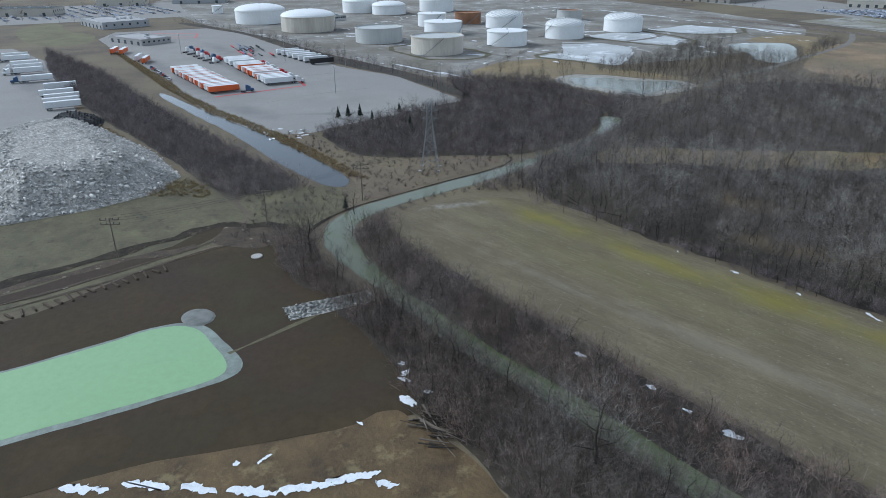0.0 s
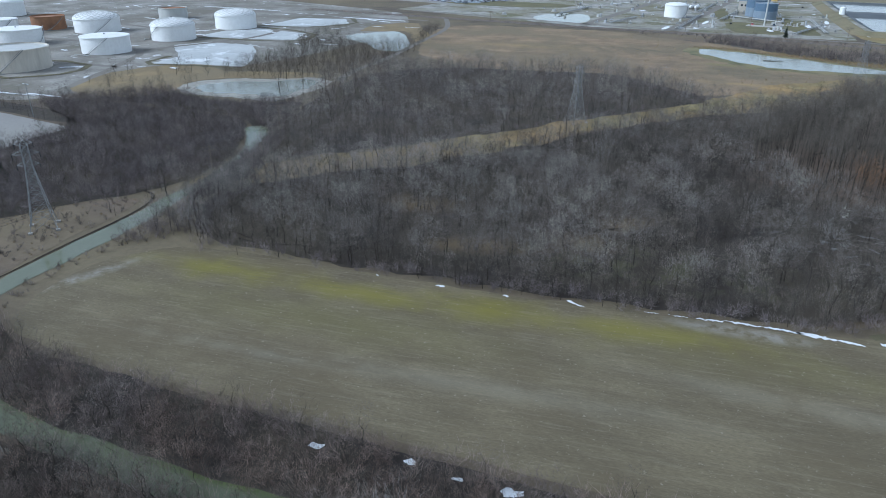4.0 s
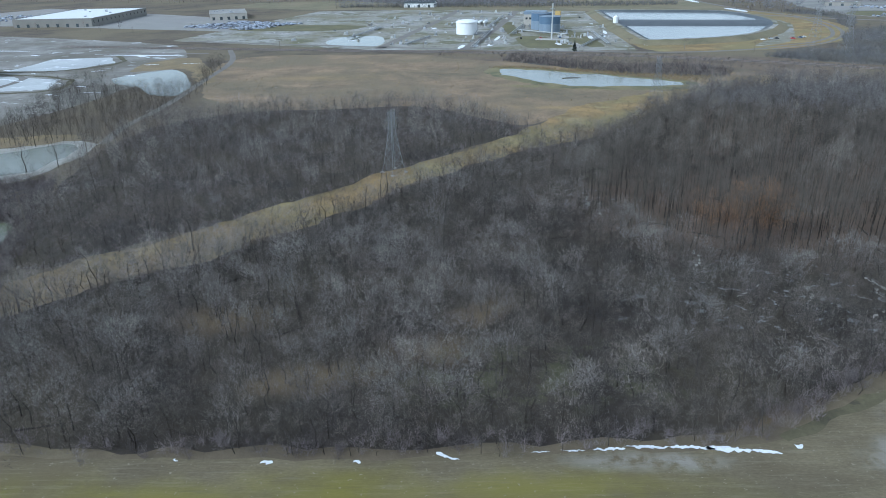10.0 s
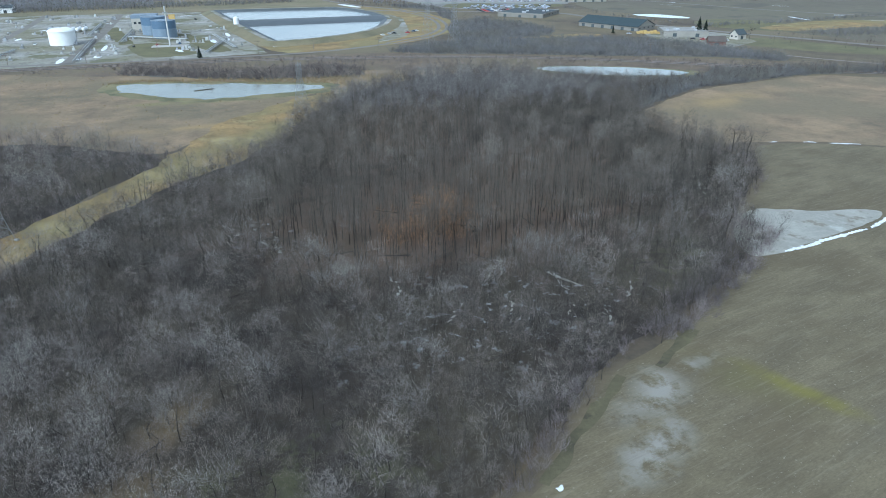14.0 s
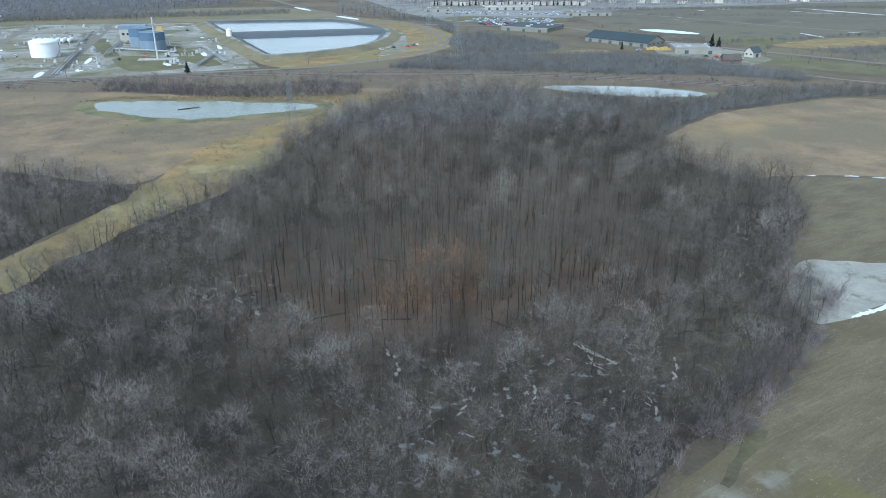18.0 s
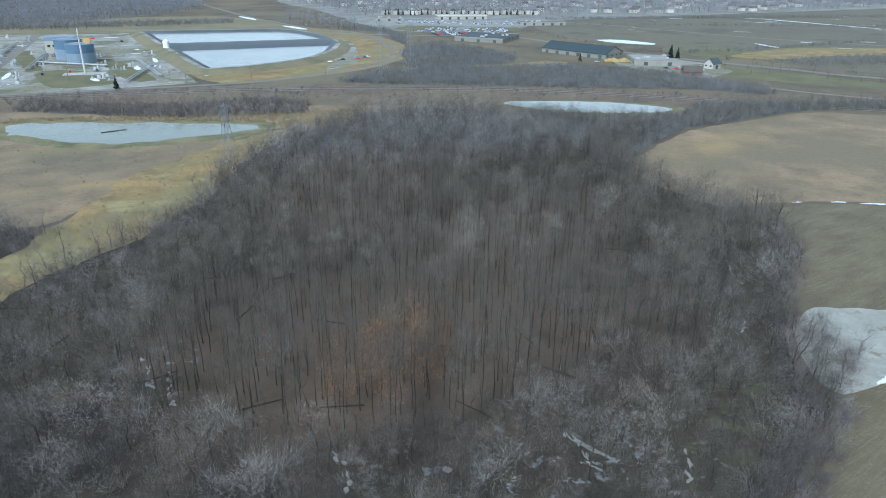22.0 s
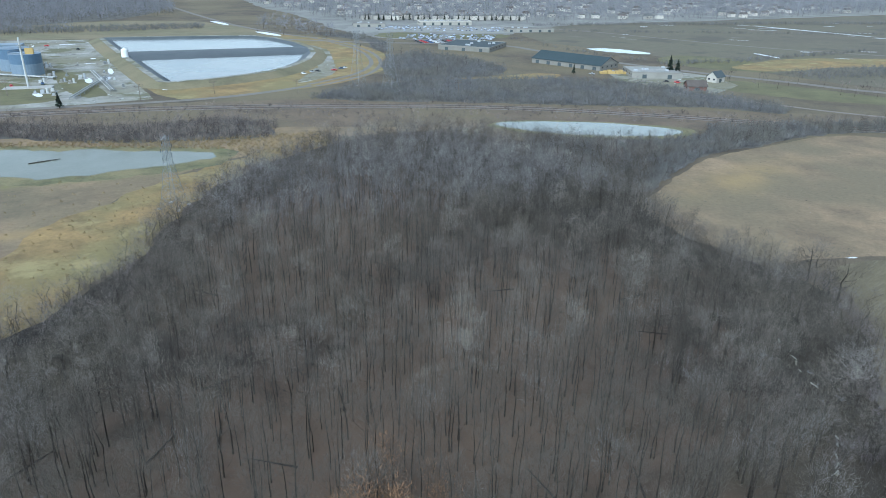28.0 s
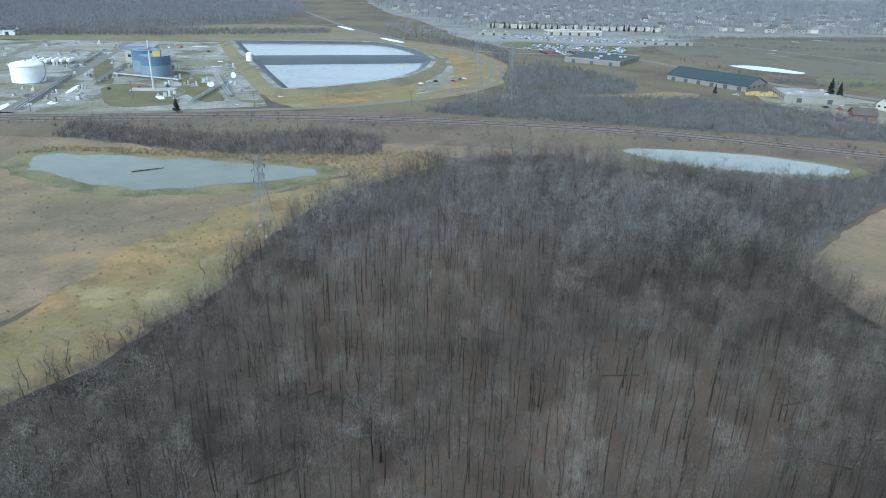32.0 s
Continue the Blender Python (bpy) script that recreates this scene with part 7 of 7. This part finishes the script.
# ---- buildings ----
def hall(x, y, w, d, h, turn, wall, roof, label, ridge=0.0, doors=3, windows=6, name="building", category="building"):
    """w along its own x, d along its own y; a ridge makes a pitched roof along x."""
    t = thing(name, pose(x, y, 0, 0, 0, turn), label, category)
    part("wall", boxes((-w / 2, w / 2, -d / 2, d / 2, 0, h)), wall, t)
    if ridge:
        bm = bmesh.new()
        o, e = .6, .25
        pr = [(-d / 2 - o, h - .1), (0, h + ridge), (d / 2 + o, h - .1), (d / 2 + o, h - .1 - e), (0, h + ridge - e), (-d / 2 - o, h - .1 - e)]
        a = [bm.verts.new((-w / 2 - o, p, z)) for p, z in pr]
        b = [bm.verts.new((w / 2 + o, p, z)) for p, z in pr]
        for i in range(6):
            j = (i + 1) % 6
            bm.faces.new((a[i], b[i], b[j], a[j]))
        for s in (a, b):
            bm.faces.new((s[0], s[1], s[4], s[5]))
            bm.faces.new((s[1], s[2], s[3], s[4]))
        bmesh.ops.recalc_face_normals(bm, faces=bm.faces)
        part("roof", bm, roof, t)
        for s in (-w / 2 + .02, w / 2 - .02):
            bm = bmesh.new()
            bm.faces.new([bm.verts.new(p) for p in ((s, -d / 2, h), (s, d / 2, h), (s, 0, h + ridge - .3))])
            part("gable", bm, wall, t)
    else:
        r_ = part("roof", boxes((-w / 2 + .3, w / 2 - .3, -d / 2 + .3, d / 2 - .3, h - .2, h + .1)), roof, t)
        part("parapet", boxes((-w / 2 - .1, w / 2 + .1, -d / 2 - .1, -d / 2 + .3, h - .1, h + .6), (-w / 2 - .1, w / 2 + .1, d / 2 - .3, d / 2 + .1, h - .1, h + .6),
                              (-w / 2 - .1, -w / 2 + .3, -d / 2 + .3, d / 2 - .3, h - .1, h + .6), (w / 2 - .3, w / 2 + .1, -d / 2 + .3, d / 2 - .3, h - .1, h + .6)), wall, t)
        rng = random.Random(int(abs(x + y)))
        for k in range(min(6, int(w * d / 250) + 1)):
            px_, py_ = rng.uniform(-w * .4, w * .4), rng.uniform(-d * .35, d * .35)
            part("roof_unit", boxes((px_ - 1.3, px_ + 1.3, py_ - 1, py_ + 1, h + .1, h + 1.4), bevel=.08), M_silver, t)
    for k in range(doors):
        c = -w / 2 + w * (k + .5) / doors
        part("door", boxes((c - 1.6, c + 1.6, -d / 2 - .08, -d / 2 + .05, 0, min(3.6, h * .7))), M_roof_dark, t)
    for k in range(windows):
        c = -d / 2 + d * (k + .5) / max(1, windows)
        for s in (-1, 1):
            part("window", boxes((s * w / 2 - .06, s * w / 2 + .06, c - .8, c + .8, h * .45, h * .75)), M_glass, t)
    return t


hall(-705, -58, 62, 44, 6, 18, M_silver, M_roof, "long grey metal warehouse with pale flat roof", doors=6)
hall(-557, -43, 48, 26, 4.2, 28, M_roof, M_roof, "low grey truck repair shed with dark doors", doors=5)
hall(-675, 728, 95, 150, 9, 15, M_wall_dull, M_trailer, "vast beige-walled store with white roof", doors=8, windows=14, name="store", category="store")
hall(-505, 790, 45, 70, 7, 34, M_wall, M_roof_dull, "long white commercial building with offices", doors=5)
hall(-880, -150, 80, 34, 8, 70, M_wall, M_roof_dark, "long dark-roofed shop building", doors=4)
hall(-985, -40, 60, 40, 9, 80, M_wall, M_bluepaint, "shop with a blue roof sign band", doors=3)
hall(-980, 60, 70, 45, 9, 75, M_silver, M_roof, "pale far flat-roofed warehouse", doors=3)
hall(-665, 150, 40, 14, 5, 20, M_greytank, M_roof, "low grey pump shed among tanks", doors=4)
hall(-1100, 830, 60, 40, 7, 12, M_redpaint, M_trailer, "far red-fronted roadside shop", doors=3)
hall(-990, 520, 90, 40, 8, 8, M_white, M_trailer, "far long white warehouse building", doors=5)
gb = hall(342, 640, 66, 29, 4, -60, M_wall_dull, M_roof_teal, "long building with dark teal pitched roof and beige walls", ridge=5.5, doors=6, windows=4)
hall(374, 575, 38, 32, 4.2, -20, M_wall_dull, M_roof_dull, "beige workshop with pale flat roof", doors=2)
hall(366, 512, 13, 9, 3.2, -20, M_brick, M_roof_brown, "small red brick gabled house", ridge=3.5, doors=1, windows=2, name="house", category="house")
hall(404, 538, 11, 8, 4, 20, M_wall, M_roof_dark, "white house with dark pitched roof", ridge=4, doors=1, windows=2, name="house", category="house")
hall(300, 769, 52, 56, 4, -40, M_wall_dull, M_roof_dark, "low building with dark flat roof and pale walls", doors=3)
hall(356, 1022, 70, 22, 5, -6, M_wall, M_roof_dull, "long pale low town building", doors=6)
hall(250, 1010, 40, 20, 4, -10, M_wall_dull, M_roof_slate, "low grey town office building", doors=3)
hall(430, 915, 60, 16, 4, -10, M_wall_dull, M_roof_slate, "long low brick building by the car park", doors=5)
hall(-300, 960, 44, 18, 6, 5, M_white, M_roof_dark, "white farm building before far woods", ridge=3)
patch("workshop_yard", [(335, 560), (350, 520), (370, 495), (410, 520), (420, 560), (400, 600), (350, 605)], .08, M_yard, "pale gravelled workshop yard", "pavement", smooth=0, amount=.6)
patch("roadside_lawn", [(380, 520), (400, 480), (440, 440), (500, 420), (440, 520), (420, 545)], .07, M_lawn, "dull green roadside lawn", "grass", amount=2)
patch("town_lot", [(205, 960), (300, 925), (380, 900), (440, 905), (430, 975), (330, 1000), (230, 1020)], .09, M_asphalt, "grey town car park and yards", "pavement", smooth=0, amount=2)
patch("town_lawn", [(300, 860), (352, 840), (400, 880), (330, 905)], .085, M_lawn, "dull green plot beside the road", "grass", smooth=1, amount=3)
car_park("parked_cars", ((240, 960), (170, -50), (30, 50)), 110, 6, "cars on the town lots")
patch("town_lawn", [(223, 880), (287, 845), (318, 914), (249, 936)], .08, M_lawn, "green town playing field", "grass", smooth=1, amount=2)
patch("field_lawn", [(420, 640), (470, 690), (520, 640), (500, 560), (450, 580)], .08, M_lawn, "greenish patch on the far field", "grass", amount=4, size=20)
patch("plant_lawn", [(-145, 766), (-128, 767), (-93, 640), (-103, 636)], .085, M_lawn, "dull grass strip beside the blue tanks", "grass", smooth=0, amount=1.5)
patch("plant_lawn", [(-70, 703), (-49, 689), (-8, 580), (-27, 570), (-44, 620)], .085, M_lawn, "worn olive grass between plant roads", "grass", smooth=1, amount=2)
patch("far_lawn", [(-420, 640), (-280, 660), (-275, 720), (-420, 700)], .08, M_lawn, "pale green lawn beyond the pond", "grass", smooth=1, amount=2)
patch("lot_lawn", [(-720, -150), (-560, -125), (-560, -75), (-640, -78), (-660, -100), (-780, -110)], .07, M_lawn, "tan-green lawn beside the lot", "grass", amount=2)
lum = thing("lumber_stack", pose(352, 588, .08, 0, 0, -20), "bright yellow stacked sawn lumber", "lumber")
for k in range(9):
    part("timber_pack", boxes((-14 + k * 3, -11.3 + k * 3, -2.2 + (k % 2), 2.2 + (k % 2), 0, 1.6 + (k % 3) * .6), bevel=.05), M_lumber, lum)


def house(label, wall, roof, w=11, d=8.5, h=5, ridge=3.4):
    t = thing("house", Matrix(), label, "house", "far houses")
    part("wall", boxes((-w / 2, w / 2, -d / 2, d / 2, 0, h)), wall, t)
    bm = bmesh.new()
    a = [bm.verts.new(p) for p in ((-w / 2 - .4, -d / 2 - .4, h), (-w / 2 - .4, d / 2 + .4, h), (-w / 2 - .4, 0, h + ridge), (w / 2 + .4, -d / 2 - .4, h), (w / 2 + .4, d / 2 + .4, h), (w / 2 + .4, 0, h + ridge))]
    for f in ((0, 2, 1), (3, 4, 5), (0, 3, 5, 2), (1, 2, 5, 4), (0, 1, 4, 3)):
        bm.faces.new([a[i] for i in f])
    r_ = part("roof", bm, roof, t)
    part("chimney", boxes((w * .2, w * .2 + .8, -.4, .4, h + ridge * .5, h + ridge + .8)), M_brick, r_)
    for c in (-w * .25, w * .25):
        part("window", boxes((c - .7, c + .7, -d / 2 - .05, -d / 2 + .05, h * .45, h * .75)), M_glass, t)
    part("door", boxes((-.5, .5, -d / 2 - .05, -d / 2 + .05, 0, 2.1)), M_roof_dark, t)
    return t


HOUSES = [house("far pale gabled townhouse", M_wall, M_roof_slate, 8, 8.5, 5.5, 3.6), house("far beige suburban house with brown roof", M_wall, M_roof_brown), house("far pale house with grey roof", M_wall, M_roof_slate)]
rh = random.Random(21)
for k in range(26):
    put(HOUSES[0], 268 + k * 8.6 + (k // 7) * 6, 1122 - k * 1.6 + rh.uniform(-9, 9), 85 + rh.uniform(-6, 6), .05)
hp = scatter([(270, 1120), (520, 1075), (900, 1075), (1300, 1180), (1500, 1700), (150, 1700), (160, 1400)], 40, 91, keep=.5)
hp = hp[np.argsort(np.hypot(hp[:, 0] - 60, hp[:, 1] - 150))]
for k, (x, y) in enumerate(hp[:170]):
    put(HOUSES[1 + k % 2], x, y, rh.choice((-12, 78, 168)) + rh.uniform(-6, 6), .05)
hv = np.array([(-5.5, -4.2, 0), (5.5, -4.2, 0), (5.5, 4.2, 0), (-5.5, 4.2, 0), (-5.5, -4.2, 5), (5.5, -4.2, 5), (5.5, 4.2, 5), (-5.5, 4.2, 5), (-5.5, 0, 8.4), (5.5, 0, 8.4)], float)
hf = np.array([(0, 1, 5), (0, 5, 4), (1, 2, 6), (1, 6, 5), (2, 3, 7), (2, 7, 6), (3, 0, 4), (3, 4, 7), (4, 5, 9), (4, 9, 8), (6, 7, 8), (6, 8, 9), (5, 6, 9), (7, 4, 8)])
fv, ff, ft = planted([(hv, hf)], np.concatenate([hp[170:], scatter([(150, 1700), (1500, 1700), (2300, 1600), (2300, 2500), (100, 2500)], 48, 92, keep=.6)]), 93, .7, 1.1)
soup("far_houses", fv, ff, M_farhouse, None, "far suburban houses past counting", "houses", "stuff")


# ---- plant clutter ----
def bullet_tank(x, y, turn):
    t = thing("bullet_tank", pose(x, y, 0, 0, 0, turn), "white horizontal pressure vessel on saddles", "tank", "white vessels in the plant")
    bm = disc_shape(bmesh.new(), [(0, -7), (1.1, -6.6), (1.6, -5.6), (1.6, 5.6), (1.1, 6.6), (0, 7)], 16)
    bmesh.ops.transform(bm, verts=bm.verts, matrix=pose(0, 0, 2.8, 90, 0, 0))
    part("vessel", bm, M_white, t)
    for s in (-3.5, 3.5):
        part("saddle", boxes((-1.2, 1.2, s - .3, s + .3, 0, 1.6)), M_concrete, t)
    return t


for k in range(6):
    bullet_tank(-178 + k * 5.2, 735 + k, 0)


def pipe_rack(x, y, L, turn):
    t = thing("pipe_rack", pose(x, y, 0, 0, 0, turn), "long low rack of pale steel pipes", "pipes")
    for k in range(4):
        part("pipe", rod(bmesh.new(), (-1.5 + k, 0, 1.6), (-1.5 + k, L, 1.6), .22, n=6), M_steel if k % 2 else M_greytank, t)
    for k in range(int(L / 9) + 1):
        part("trestle", boxes((-2, 2, k * 9 - .15, k * 9 + .15, 1.15, 1.4), (-1.9, -1.6, k * 9 - .15, k * 9 + .15, 0, 1.15), (1.6, 1.9, k * 9 - .15, k * 9 + .15, 0, 1.15)), M_steel, t)


for x, y, L, a in ((-118, 552, 120, 6), (-104, 645, 90, 3), (-30, 570, 80, -8), (-10, 590, 90, 14), (-140, 700, 100, 5), (-180, 560, 60, -3), (-250, 600, 90, 2), (-52, 650, 60, 60)):
    pipe_rack(x, y, L, a)
rk = random.Random(31)


def skid(x, y, turn, k):
    t = thing("equipment_skid", pose(x, y, 0, 0, 0, turn), "pale steel pump skid with vessel and pipes", "equipment", "plant equipment")
    s = rk.uniform(.5, 1.05)
    part("base", boxes((-3 * s, 3 * s, -1.8 * s, 1.8 * s, 0, .4)), M_concrete, t)
    part("housing", boxes((-2.4 * s, -.2, -1.2 * s, 1.2 * s, .4, 2.4 * s), bevel=.1), (M_silver, M_greytank, M_steel, M_wall_dull)[k % 4], t)
    part("vessel", rod(bmesh.new(), (1.3 * s, 0, .4), (1.3 * s, 0, 3.6 * s), .8 * s, n=10), (M_steel, M_silver, M_greytank)[k % 3], t)
    part("pipe", rod(bmesh.new(), (-1 * s, 1.4 * s, 1), (2.4 * s, 1.4 * s, 1), .15, n=6), M_steel, t)


for k in range(110):
    if 64 <= k < 84:
        x, y = rk.uniform(-150, -95), rk.uniform(560, 700)
    elif k < 22:
        x, y = rk.uniform(-52, 0), rk.uniform(580, 720)
        x -= (y - 580) * .18
    elif k < 44:
        x, y = rk.uniform(-190, -100), rk.uniform(690, 880)
    else:
        x, y = rk.uniform(-300, -140), rk.uniform(560, 880)
    skid(x, y, rk.choice((0, 90, 6, 96)), k)
wb = thing("white_silo", pose(-14, 735, 0), "small white upright steel silo", "silo")
part("shell", disc_shape(bmesh.new(), [(2.6, 0), (2.6, 9), (0, 10.5)], 18), M_white, wb)
part("ladder", boxes((2.6, 2.8, -.3, .3, 0, 9)), M_steel, wb)

# melting snow scattered over the yards
rw = random.Random(41)
for k in range(96):
    x, y = rw.uniform(-700, -300), rw.uniform(95, 480)
    if k < 76:
        snow(streak(x, y, rw.uniform(4, 20), rw.uniform(1.2, 3.5), rw.uniform(-.4, .9)), z=.16, amount=1.2, size=4)
    else:
        snow(streak(rw.uniform(-260, 0), rw.uniform(565, 880), rw.uniform(5, 16), rw.uniform(2, 5), rw.choice((.1, 1.6))), z=.16, amount=1.2, size=4)
for k in range(26):
    snow(streak(rw.uniform(480, 1000), rw.uniform(620, 1000), rw.uniform(8, 30), rw.uniform(2, 5), rw.uniform(-.7, -.3)), z=.16, amount=1, size=4)
for k in range(14):
    snow(streak(rw.uniform(-215, -195), rw.uniform(-16, 2), rw.uniform(1.5, 5), rw.uniform(.8, 1.8), rw.uniform(0, 3)), z=.16)
for x, y, l_, w_, a_ in ((-330, 108, 60, 2.4, .25), (-300, 118, 30, 2, .2), (-440, 330, 90, 3, 1.1), (-380, 470, 80, 5, .1), (-560, 470, 120, 5, .1), (561, 658, 40, 5, 1.5), (823, 866, 190, 8, -1.3)):
    snow(streak(x, y, l_, w_, a_), z=.17, amount=1.2, size=5)
